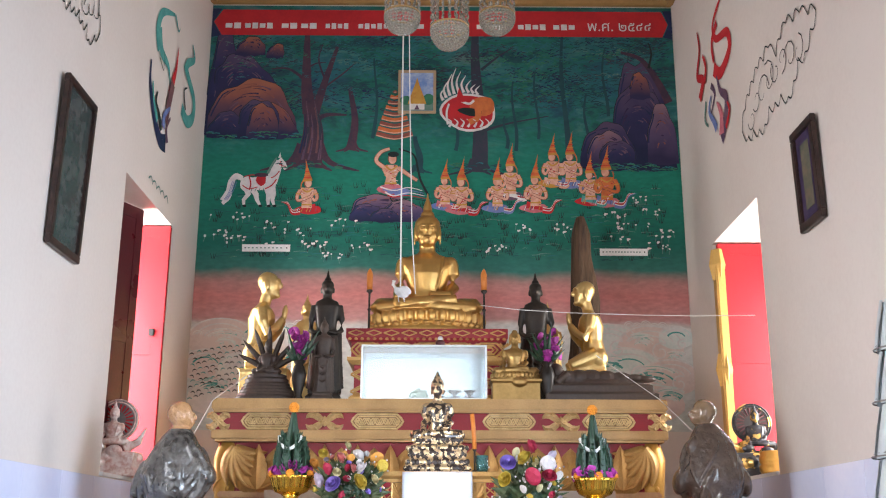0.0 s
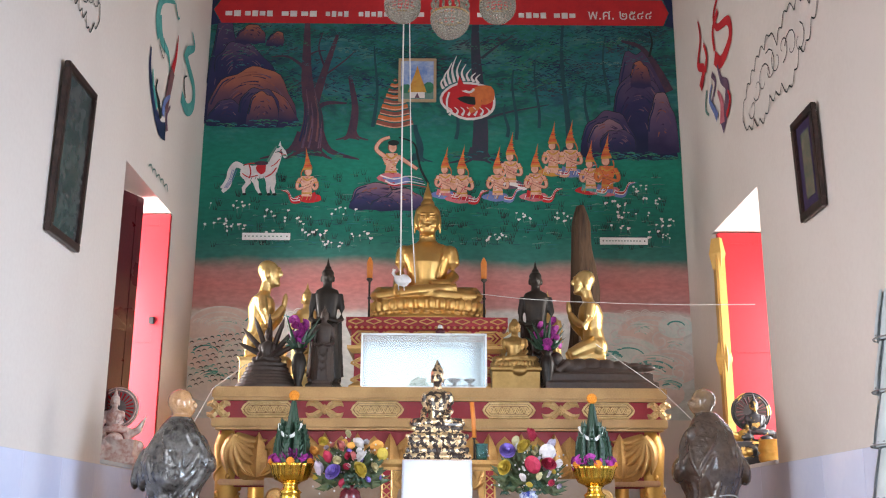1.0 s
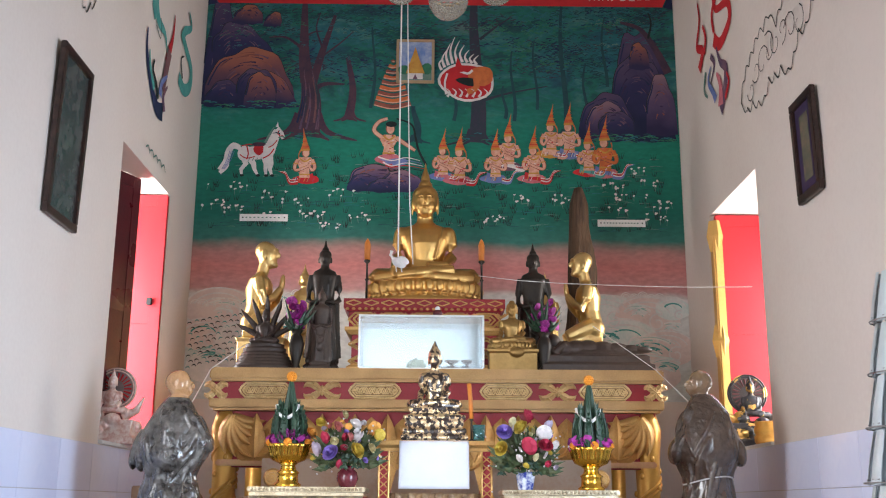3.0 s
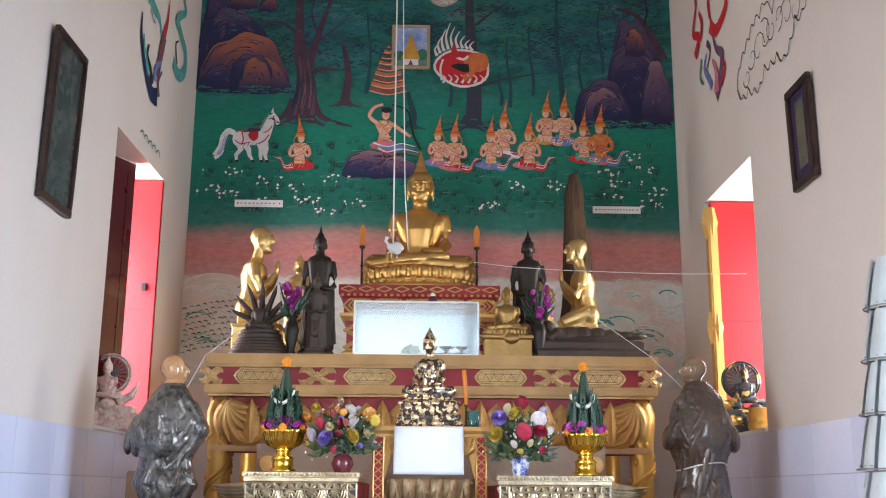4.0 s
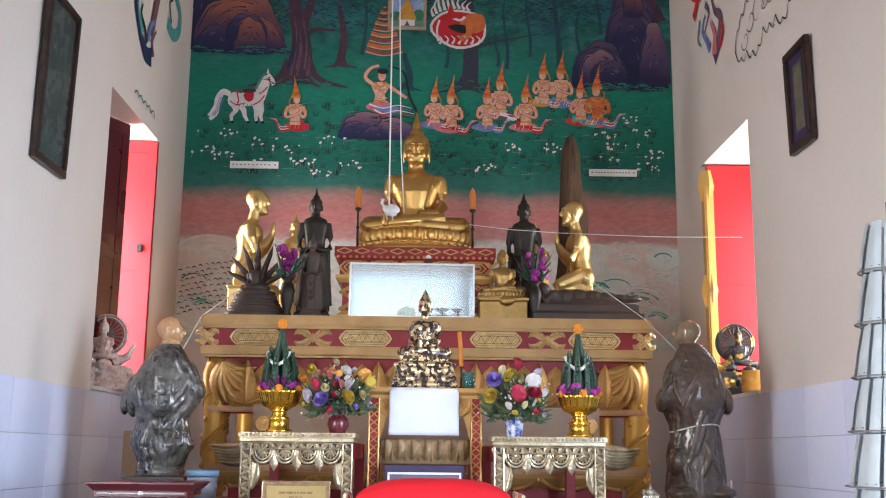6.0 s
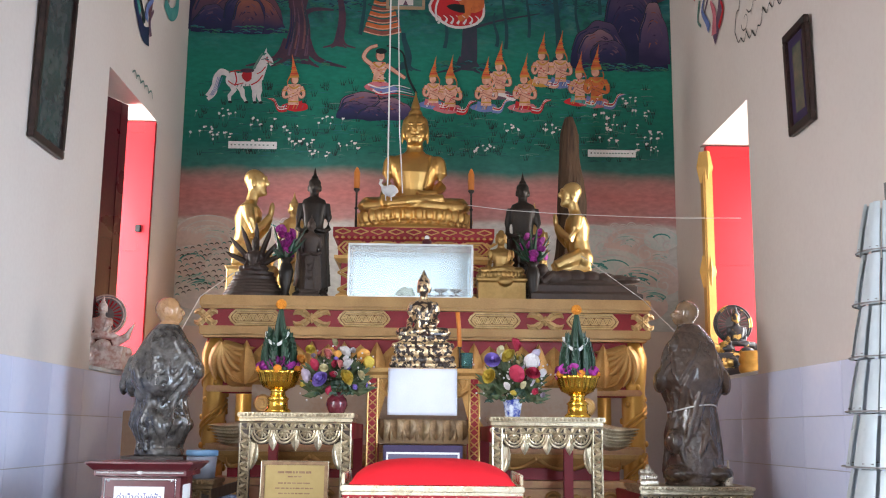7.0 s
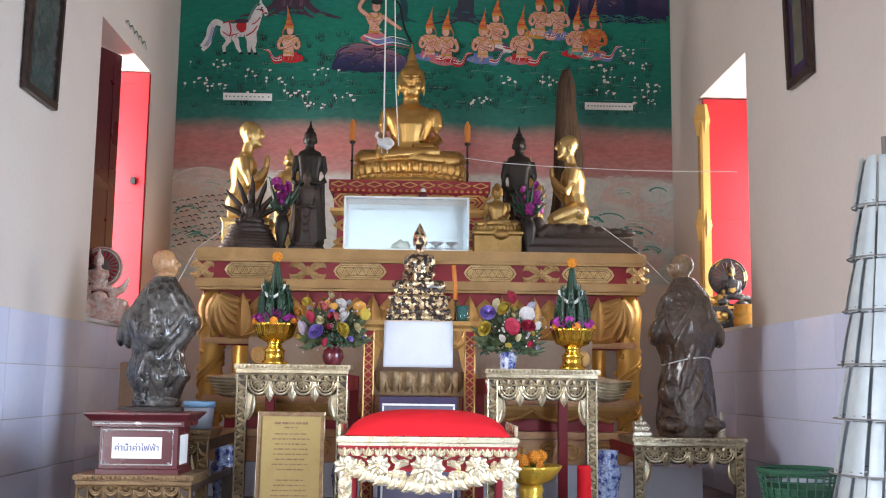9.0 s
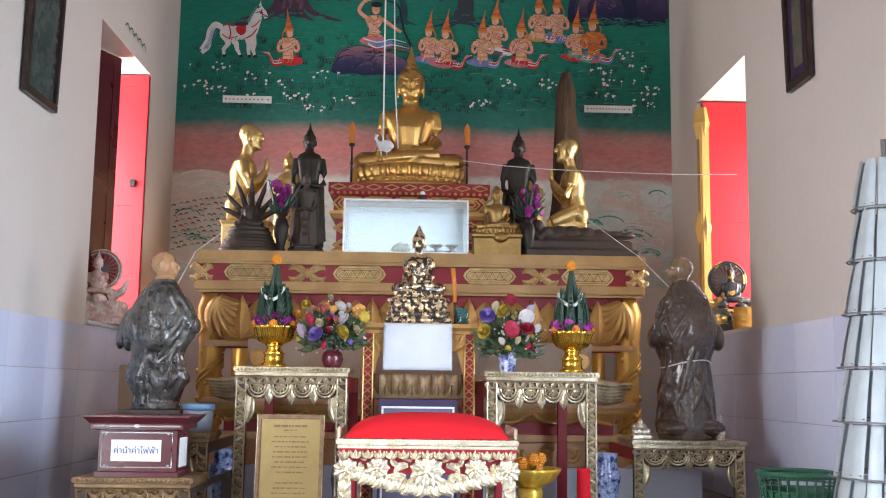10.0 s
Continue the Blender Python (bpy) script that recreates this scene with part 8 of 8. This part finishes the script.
bouquet((0.445, 5.0, 0.7145), "mixed artificial flowers in a blue and white vase", BLUEWHITE, "blue and white porcelain bowl vase",
        [(0.0, 0.33, -0.05, 0.036, "red"), (-0.02, 0.27, -0.09, 0.040, "yellow"), (-0.095, 0.255, -0.06, 0.040, "violet"), (-0.105, 0.18, -0.09, 0.038, "yellow"), (0.0, 0.19, -0.12, 0.044, "red"), (0.075, 0.19, -0.10, 0.038, "red"), (0.075, 0.25, -0.08, 0.040, "white"), (0.105, 0.285, -0.04, 0.032, "mauve"),
         (-0.05, 0.305, -0.03, 0.026, "cream"), (0.13, 0.20, -0.05, 0.024, "white"), (-0.04, 0.135, -0.11, 0.022, "white"), (0.04, 0.14, -0.11, 0.022, "cream")],
        17, [(0.034, 0), (0.036, 0.008), (0.040, 0.03), (0.046, 0.075), (0.048, 0.085), (0.043, 0.083)])

# letterless white cloth hanging over the tall stand
bm = B()
n, k = 26, 16
grid = []
for i in range(n + 1):
    row = []
    for j in range(k + 1):
        x = -0.168 + 0.336 * i / n
        s = j / k
        if s < 0.2:
            y, z = 0.12 - 0.138 * s / 0.2, H + 0.0015
        else:
            y, z = -0.019 - 0.006 * math.sin(3 * (s - 0.2)) - 0.004 * noise.noise((x * 14, s * 3, 0)), H - 0.228 * (s - 0.2) / 0.8
        row.append(bm.verts.new((x * (1 + 0.012 * s), y, z)))
    grid.append(row)
for i in range(n):
    for j in range(k):
        bm.faces.new((grid[i][j], grid[i][j + 1], grid[i + 1][j + 1], grid[i + 1][j]))
th = solid("white_cloth", bm, CLOTH, "white cloth draped over the front of the stand", "cloth", at=(0.012, 5.1, 0), smooth=True)
solidify = th.modifiers.new("thickness", "SOLIDIFY")
solidify.thickness = 0.002

# donation box with a paper sign
dbox = thing("donation_box", "dark red wooden donation box with white paper signs", "donation box", (-1.122, 4.30, 0.2625), turn=0)
part("body", stack(B(), [(0.168, 0.12, 0.0), (0.168, 0.12, 0.018), (0.158, 0.11, 0.022), (0.158, 0.11, 0.185)], (0, 0.12, 0)), MAROON, dbox)
part("lid", stack(B(), [(0.165, 0.117, 0.186), (0.185, 0.137, 0.192), (0.185, 0.137, 0.212), (0.192, 0.144, 0.216), (0.215, 0.165, 0.240), (0.215, 0.165, 0.247)], (0, 0.12, 0)), MAROON, dbox, "flared maroon lid")
bm = B()
pts = [(-0.146, 0.038), (0.138, 0.038), (0.138, 0.176), (-0.146, 0.176)]
tube(bm, [(x, 0.008, z) for x, z in pts + pts[:1]], 0.0035, 5)
tube(bm, [(-0.175, -0.018, 0.204), (0.175, -0.018, 0.204)], 0.004, 5)
for x, z in pts:
    ball(bm, (x * 0.9, 0.006, z * 0.93 + 0.008), 0.006, u=8, v=5)
ball(bm, (0, -0.020, 0.204), (0.014, 0.006, 0.008), u=8, v=5)
part("silver_trim", bm, SILVER, dbox, "thin silver trim lines")
part("panel", box(B(), -0.143, 0.135, 0.0065, 0.0095, 0.041, 0.173), MAROON, dbox)
sign = part("paper_sign", box(B(), -0.107, 0.095, 0.0045, 0.006, 0.062, 0.148), WHITE, dbox, "white paper sign with dark blue Thai lettering")
writing("lettering", "ค่าน้ำค่าไฟฟ้า", BLUEINK, 0.0355, pose(-0.006, 0.0035, 0.104, 90), sign)
part("side_sign", box(B(), 0.1585, 0.160, 0.05, 0.19, 0.035, 0.155), WHITE, dbox, "white paper on the side")

# framed gilt plaque
plq = thing("framed_plaque", "gold plaque with engraved lines in a narrow frame, leaning", "plaque", (-0.545, 4.62, 0.0))
tilt = pose(0, 0, 0.0, -4)
FRAMEB = material("brown_gilt_frame", (0.20, 0.11, 0.06), 0.4, 0.3, second=(0.35, 0.24, 0.12), scale=20)
PLAQ = material("plaque_gold", (0.38, 0.28, 0.11), 0.4, 0.4, second=(0.31, 0.22, 0.08), scale=4, fine=50)
bm = B()
w, h = 0.150, 0.512
box(bm, -w, w, 0, 0.016, 0, 0.02, 0.003)
box(bm, -w, w, 0, 0.016, h - 0.02, h, 0.003)
box(bm, -w, -w + 0.02, 0, 0.016, 0.0205, h - 0.0205, 0.003)
box(bm, w - 0.02, w, 0, 0.016, 0.0205, h - 0.0205, 0.003)
part("frame", bm, FRAMEB, plq).matrix_basis = tilt
bm = B()
pts = [(-w + 0.003, 0.003), (w - 0.003, 0.003), (w - 0.003, h - 0.003), (-w + 0.003, h - 0.003)]
tube(bm, [(x, 0.0, z) for x, z in pts + pts[:1]], 0.003, 5)
part("bead", bm, SILVERGILT, plq).matrix_basis = tilt
part("plate", box(B(), -w + 0.02, w - 0.02, 0.008, 0.014, 0.02, h - 0.02), PLAQ, plq, "gold engraved plate").matrix_basis = tilt
bm = B()
rr = random.Random(2)
for i, z in enumerate([0.46, 0.443] + [0.415 - 0.022 * k for k in range(8)] + [0.215 - 0.022 * k for k in range(8)]):
    hw = 0.075 if i == 0 else (0.03 if i == 1 else rr.uniform(0.05, 0.085))
    x = -hw
    while x < hw:
        l = rr.uniform(0.008, 0.03)
        box(bm, x, min(hw, x + l), 0.0065, 0.0078, z - 0.0035, z + (0.006 if i == 0 else 0.0025))
        x += l + 0.004
tagged(part("engraved_lines", bm, FRAMEB, plq, "illegible engraved lines"), kind="stuff").matrix_basis = tilt

# blue and white jars on the floor
for x, y, m, s in ((-0.945, 5.3, BLUEDARK, 1.0), (0.972, 5.28, BLUEDARK, 1.0), (-0.34, 5.05, BLUEDARK, 0.75)):
    th = thing("porcelain_jar", "tall blue and white porcelain jar on the floor", "jar", (x, y, 0), "jars")
    part("body", lathe(B(), [(0.055 * s, 0), (0.06 * s, 0.012), (0.052 * s, 0.06), (0.060 * s, 0.14), (0.072 * s, 0.20), (0.066 * s, 0.235), (0.052 * s, 0.26), (0.054 * s, 0.295 * s), (0.06 * s, 0.32 * s), (0.05 * s, 0.32 * s), (0.045 * s, 0.29 * s)], seg=24), m, th, smooth=True)
    part("band", lathe(B(), [(0.0615 * s, 0.0), (0.063 * s, 0.006), (0.0625 * s, 0.02)], seg=24), BLUEINK, th, "dark blue foot band")

# yellow footed tray with marigolds, and a thick red candle
YGOLD = material("yellow_gold_plastic", (0.72, 0.46, 0.06), 0.3, 0.5, second=(0.55, 0.30, 0.03), scale=10)
th = thing("footed_tray", "yellow-gold footed tray holding marigolds", "tray", (0.525, 4.72, 0), "golden trays")
part("foot", lathe(B(), [(0.085, 0), (0.088, 0.02), (0.06, 0.05), (0.055, 0.10), (0.065, 0.12), (0.05, 0.15), (0.058, 0.175), (0.05, 0.20)], seg=28), YGOLD, th, smooth=True)
part("dish", lathe(B(), [(0.05, 0.201), (0.10, 0.225), (0.135, 0.27), (0.14, 0.285), (0.13, 0.283), (0.09, 0.245), (0.03, 0.235)], seg=60, lobes=15, lobe=0.02), YGOLD, th, smooth=True)
for i in range(7):
    part("marigold", marigold(B(), (random.Random(i).uniform(-0.06, 0.05), random.Random(i + 9).uniform(-0.05, 0.05), 0.285 + 0.02 * (i % 3)), 0.026), MARIGOLD, th)
bm = B()
for i in range(8):
    leaf_blade(bm, (0, 0, 0.26), (0.07 * math.cos(i), 0.06 * math.sin(i), 0.30), 0.015)
part("leaves", bm, LEAFG, th)
solid("red_candle", lathe(B(), [(0.03, 0), (0.032, 0.02), (0.031, 0.27), (0.028, 0.285), (0.008, 0.287)], seg=18), CUSHION, "thick red candle standing on the floor", "candle", at=(0.765, 4.72, 0), smooth=True)

# green mesh basket
GREEN = material("green_plastic", (0.05, 0.17, 0.10), 0.5, second=(0.035, 0.12, 0.07), scale=10)
bk = thing("basket", "green plastic mesh basket on the floor", "basket", (1.735, 4.72, 0))
bm = B()
for i in range(26):
    a = 2 * math.pi * i / 26
    tube(bm, [(0.13 * math.cos(a), 0.13 * math.sin(a), 0.01), (0.172 * math.cos(a), 0.172 * math.sin(a), 0.27)], 0.004, 4)
for k in range(9):
    z = 0.02 + k * 0.03
    r = 0.13 + 0.042 * z / 0.27
    tube(bm, [(r * math.cos(a), r * math.sin(a), z) for a in [i * 2 * math.pi / 28 for i in range(29)]], 0.004, 4)
part("mesh", bm, GREEN, bk)
bm = B()
tube(bm, [(0.175 * math.cos(a), 0.175 * math.sin(a), 0.275) for a in [i * 2 * math.pi / 32 for i in range(33)]], 0.011, 6)
part("rim", bm, GREEN, bk)
part("bottom", lathe(B(), [(0.135, 0), (0.135, 0.012)], seg=28), GREEN, bk)
part("lining", lathe(B(), [(0.12, 0.014), (0.155, 0.20), (0.15, 0.20), (0.115, 0.02)], seg=28), GREEN, bk, "green inner tub")

# tiered rack of pale plastic strips by the right wall
STRIP = material("pale_plastic_strip", (0.55, 0.60, 0.61), 0.3, second=(0.44, 0.49, 0.51), scale=4, fine=20, amount=0.6)
RODM = material("grey_rod", (0.22, 0.20, 0.19), 0.5, scale=10)
rack = thing("tiered_rack", "tiered rack hung with pale blue plastic strips", "rack", (1.755, 3.90, 0))
part("pole", tube(B(), [(0.06, 0, 0.0), (0.06, 0, 1.62)], 0.012, 8), RODM, rack)
for tier in range(7):
    zt = 1.545 - tier * 0.203
    zb = zt - 0.203
    r0, r1 = 0.075 + 0.021 * tier, 0.115 + 0.021 * tier
    bm = B()
    tube(bm, [(0.06 + r1 * 1.12 * math.cos(a), r1 * 1.12 * math.sin(a), zb) for a in [i * 2 * math.pi / 20 for i in range(21)]], 0.0032, 5)
    part("hoop", bm, RODM, rack)
    n = 15 + tier
    for i in range(n):
        a = 2 * math.pi * (i + 0.5 * (tier % 2)) / n
        ta = math.pi / n * 0.82
        bm = B()
        for face in (0, 1):
            o = -0.004 * face
            vs = []
            for s in range(5):
                u = s / 4
                r = r0 + (r1 - r0) * u ** 2 + o + 0.012 * math.sin(math.pi * u) + 0.010 * (i % 2)
                z = zt - 0.01 - (zt - zb - 0.004) * u
                vs.append((bm.verts.new((0.06 + r * math.cos(a - ta), r * math.sin(a - ta), z)), bm.verts.new((0.06 + (r + 0.004) * math.cos(a), (r + 0.004) * math.sin(a), z)), bm.verts.new((0.06 + r * math.cos(a + ta), r * math.sin(a + ta), z))))
            for p, q in zip(vs, vs[1:]):
                bm.faces.new((p[0], p[1], q[1], q[0]))
                bm.faces.new((p[1], p[2], q[2], q[1]))
        part("strip", bm, STRIP, rack, smooth=True)
        if i % 2:
            bm = tube(B(), [(0.06 + (r1 + 0.006) * math.cos(a - ta), (r1 + 0.006) * math.sin(a - ta), zb + 0.012), (0.06 + (r1 + 0.008) * math.cos(a + ta * 0.8), (r1 + 0.008) * math.sin(a + ta * 0.8), zb + 0.012)], 0.003, 4)
            part("seam", bm, RODM, rack)

# small silvered pieces on the low table, plastic tub behind the box
SILV = material("tarnished_silver", (0.70, 0.64, 0.52), 0.3, 0.85, second=(0.35, 0.30, 0.22), scale=30, amount=0.7)
bm = stack(B(), [(0.05, 0.035, 0), (0.05, 0.035, 0.02), (0.04, 0.03, 0.028)])
for i in range(9):
    ball(bm, (-0.035 + 0.0175 * (i % 5), -0.012 + 0.012 * (i // 5), 0.04 + 0.022 * (i // 5)), (0.016, 0.014, 0.02), u=8, v=6)
ball(bm, (0, 0, 0.085), (0.014, 0.014, 0.022), u=8, v=6)
statue("silver_group", bm, SILV, "tiny silver group of figures on a block", at=(1.175, 5.40, 0.3845), voxel=0.003)
solid("silver_stupa", lathe(B(), [(0.028, 0), (0.028, 0.01), (0.018, 0.016), (0.022, 0.03), (0.026, 0.04), (0.014, 0.055), (0.006, 0.065), (0.007, 0.12), (0.002, 0.13)], seg=16), SILV, "small silver bell-shaped vessel with a tall spire", "vessel", at=(1.585, 5.38, 0.3845), smooth=True)
fb = thing("framed_board", "purple framed board with a white border leaning under the stand", "board", (0.018, 5.02, 0))
VIOLETB = material("deep_violet_board", (0.045, 0.028, 0.085), 0.4, second=(0.025, 0.016, 0.05), scale=6, fine=50)
part("backing", box(B(), -0.19, 0.19, 0.0, 0.018, 0.0, 0.578, 0.003), VIOLETB, fb)
bm = B()
for a in ((-0.175, 0.175, 0.535, 0.545), (-0.175, -0.165, 0.03, 0.534), (0.165, 0.175, 0.03, 0.534)):
    box(bm, a[0], a[1], -0.004, -0.0005, a[2], a[3])
part("border", bm, WHITE, fb, "thin white border")
part("sheet", box(B(), -0.162, 0.162, -0.003, -0.0005, 0.03, 0.532), material("lilac_sheet", (0.13, 0.12, 0.19), 0.5, scale=3, fine=30), fb, "pale lilac printed sheet")

tub = thing("plastic_tub", "cloudy plastic tub with a light blue lid", "tub", (-1.0, 4.88, 0.421))
part("body", lathe(B(), [(0.062, 0), (0.07, 0.095), (0.062, 0.10)], seg=22), material("cloudy_plastic", (0.20, 0.20, 0.23), 0.35, scale=6), tub, smooth=True)
part("lid", lathe(B(), [(0.074, 0.101), (0.074, 0.122), (0.07, 0.127)], seg=22), material("light_blue_lid", (0.14, 0.26, 0.40), 0.4, scale=8), tub, smooth=True)

# ---- pictures ----
DARKFRAME = material("dark_frame", (0.022, 0.011, 0.010), 0.35, second=(0.08, 0.04, 0.03), scale=15)
PHOTO = material("faded_print", (0.045, 0.052, 0.05), 0.2, second=(0.10, 0.10, 0.095), scale=5, fine=20, amount=0.8, bump=0)
PHOTO2 = material("green_print", (0.09, 0.10, 0.075), 0.2, second=(0.17, 0.14, 0.10), scale=6, fine=20, amount=0.8, bump=0)


def picture(name, label, w, h, at, yaw, lean, frame_m, inner, rim=0.035, t=0.03, mount=None):
    """A frame hung by its top, leaning out by some degrees; origin at its lower middle."""
    th = thing(name, label, "picture", at)
    th.matrix_basis = pose(*at, 0, 0, yaw) @ pose(0, 0, 0, lean)
    bm = B()
    box(bm, -w / 2, w / 2, -t, 0, 0, rim, 0.004)
    box(bm, -w / 2, w / 2, -t, 0, h - rim, h, 0.004)
    box(bm, -w / 2, -w / 2 + rim, -t, 0, rim + 0.0005, h - rim - 0.0005, 0.004)
    box(bm, w / 2 - rim, w / 2, -t, 0, rim + 0.0005, h - rim - 0.0005, 0.004)
    part("frame", bm, frame_m, th)
    part("print", box(B(), -w / 2 + rim, w / 2 - rim, -t * 0.5, -0.002, rim, h - rim), inner, th)
    if mount:
        part("mount", box(B(), -w / 2 + rim * 2.2, w / 2 - rim * 2.2, -t * 0.5 - 0.002, -t * 0.5 - 0.0006, rim * 2.2, h - rim * 2.2), mount, th)
    return th


picture("picture_frame", "dark framed faded print hanging on plaster", 0.425, 0.87, (XL + 0.006, 4.895, 1.975), 90, 1.0, DARKFRAME, PHOTO, 0.04)
picture("picture_frame", "dark framed small print hanging on plaster", 0.315, 0.55, (XR - 0.006, 5.01, 2.175), -90, 1.2, DARKFRAME, P_ROCKD, 0.045, mount=PHOTO2)
pf = picture("temple_picture", "small framed picture of a golden temple on the mural", 0.305, 0.375, (-0.157, YB - 0.026, 3.905), 0, 0, material("light_wood_frame", (0.42, 0.30, 0.18), 0.5, scale=12), tint("print_sky", (0.16, 0.26, 0.55), (0.50, 0.55, 0.62), 6), 0.022, 0.022)
bm = [([(-0.13, 0.024), (0.13, 0.024), (0.13, 0.10), (-0.13, 0.10)], P_GREY, 2), (blob2(0.09, 0.12, 0.045, 0.05, 10, 0.1), P_LEAF, 3), (blob2(-0.09, 0.11, 0.05, 0.04, 10, 0.1), P_LEAF, 3), ([(-0.075, 0.08), (0.075, 0.08), (0.045, 0.17), (0.02, 0.24), (0.0, 0.31), (-0.02, 0.24), (-0.045, 0.17)], P_OCHRE, 4), ([(-0.06, 0.03), (0.06, 0.03), (0.06, 0.08), (-0.06, 0.08)], P_WHITE, 4), ([(-0.02, 0.03), (0.02, 0.03), (0.0, 0.075)], P_MAUVE, 5)]
painted("temple_view", bm, pf, place=pose(0, -0.0125, 0))

# ---- chandelier ----
ch = thing("chandelier", "crystal chandelier with hanging beaded bowls", "chandelier", (0.068, 5.0, 0))
part("rod", tube(B(), [(0, 0, 3.75), (0, 0, TOP - 0.001)], 0.012, 8), TRIM, ch)
part("canopy", lathe(B(), [(0.02, TOP - 0.06), (0.09, TOP - 0.02), (0.09, TOP - 0.001)], seg=20), TRIM, ch)


def crystal_bowl(x, y, z, r):
    bm = B()
    rr = random.Random(int(1000 * x + 77))
    for k in range(9):
        ph = -math.pi / 2 + 0.12 + k * 0.19
        n = max(3, int(2 * math.pi * r * math.cos(ph) / 0.017))
        for i in range(n):
            a = 2 * math.pi * i / n + k
            ball(bm, (x + r * math.cos(ph) * math.cos(a), y + r * math.cos(ph) * math.sin(a), z + r * math.sin(ph)), 0.0088, u=6, v=4)
    for i in range(16):
        a = 2 * math.pi * i / 16
        for j in range(7):
            ball(bm, (x + r * math.cos(a), y + r * math.sin(a), z + 0.04 + j * 0.045), (0.008, 0.008, 0.018), u=5, v=4)
    tagged(part("crystal_bowl", bm, CRYSTAL, ch, "bowl of strung crystal beads"), kind="stuff")
    part("hoop", tube(B(), [(x + r * math.cos(a), y + r * math.sin(a), z + 0.02) for a in [i * 2 * math.pi / 20 for i in range(21)]], 0.006, 5), TRIM, ch)
    part("arm", tube(B(), [(x, y, z + 0.36), (x * 0.6, y * 0.6, z + 0.50), (0, 0, 3.80)], 0.008, 6), TRIM, ch)
    part("cap", lathe(B(), [(r * 1.02, z + 0.34), (r * 0.6, z + 0.37), (0.01, z + 0.40)], (x, y, 0), 18), TRIM, ch)


crystal_bowl(0.0, 0.0, 3.245, 0.098)
crystal_bowl(-0.255, 0.02, 3.335, 0.092)
crystal_bowl(0.255, 0.02, 3.335, 0.092)
crystal_bowl(0.0, 0.26, 3.36, 0.09)

# ---- strings ----
bm = tube(B(), [(-0.235, 6.5, TOP - 0.002), (-0.232, 6.5, 3.4), (-0.228, 6.5, 2.20)], 0.0048, 6)
solid("string", bm, WHITE, "white string hanging from the ceiling with a white bird", "string")
bm = tube(B(), [(-0.21, 6.51, TOP - 0.002), (-0.18, 6.55, 3.4), (-0.16, 6.62, 2.6), (-0.135, 6.70, 2.20)], 0.0035, 6)
solid("string", bm, WHITE, "thin white string hanging to the lap of the image", "string")
bm = B()
tube(bm, [(0.30, 6.72, 2.13), (0.55, 6.6, 2.075), (0.85, 6.5, 2.035), (1.3, 6.35, 1.99), (1.6, 6.25, 1.965), (XR, 6.13, 1.945)], 0.0024, 5)
solid("sacred_thread", bm, WHITE, "thin white thread stretched from the image to the window", "string")
bm = tube(B(), [(1.02, 6.5, 1.76), (1.36, 6.28, 1.455), (1.44, 5.6, 1.14)], 0.0024, 5)
solid("sacred_thread", bm, WHITE, "thin white thread running from the altar to the brown statue", "string")
bm = tube(B(), [(-1.19, 6.5, 1.62), (-1.345, 6.28, 1.44), (-1.36, 5.9, 1.2), (-1.30, 5.25, 1.0)], 0.003, 5)
solid("sacred_thread", bm, WHITE, "thin white thread running from the altar to the grey statue", "string")
bird = B()
ball(bird, (0, 0, 0), (0.052, 0.03, 0.032), (0, 25, 0))
tube(bird, [(-0.03, 0, 0.02), (-0.055, 0, 0.05), (-0.045, 0, 0.075), (-0.06, 0, 0.08)], 0.014, 7, [1.2, 0.8, 0.9, 0.3])
ball(bird, (0.03, -0.02, 0.01), (0.04, 0.012, 0.025), (0, 35, 0))
tube(bird, [(-0.005, 0, 0.02), (-0.008, 0, 0.05)], 0.004, 5)
for d in (-0.02, 0.015):
    tube(bird, [(d, 0, -0.02), (d + 0.005, -0.005, -0.065)], 0.005, 5)
statue("bird_ornament", bird, WHITE, "small white bird ornament tied to a string", "ornament", (-0.222, 6.5, 2.165), voxel=0.004)
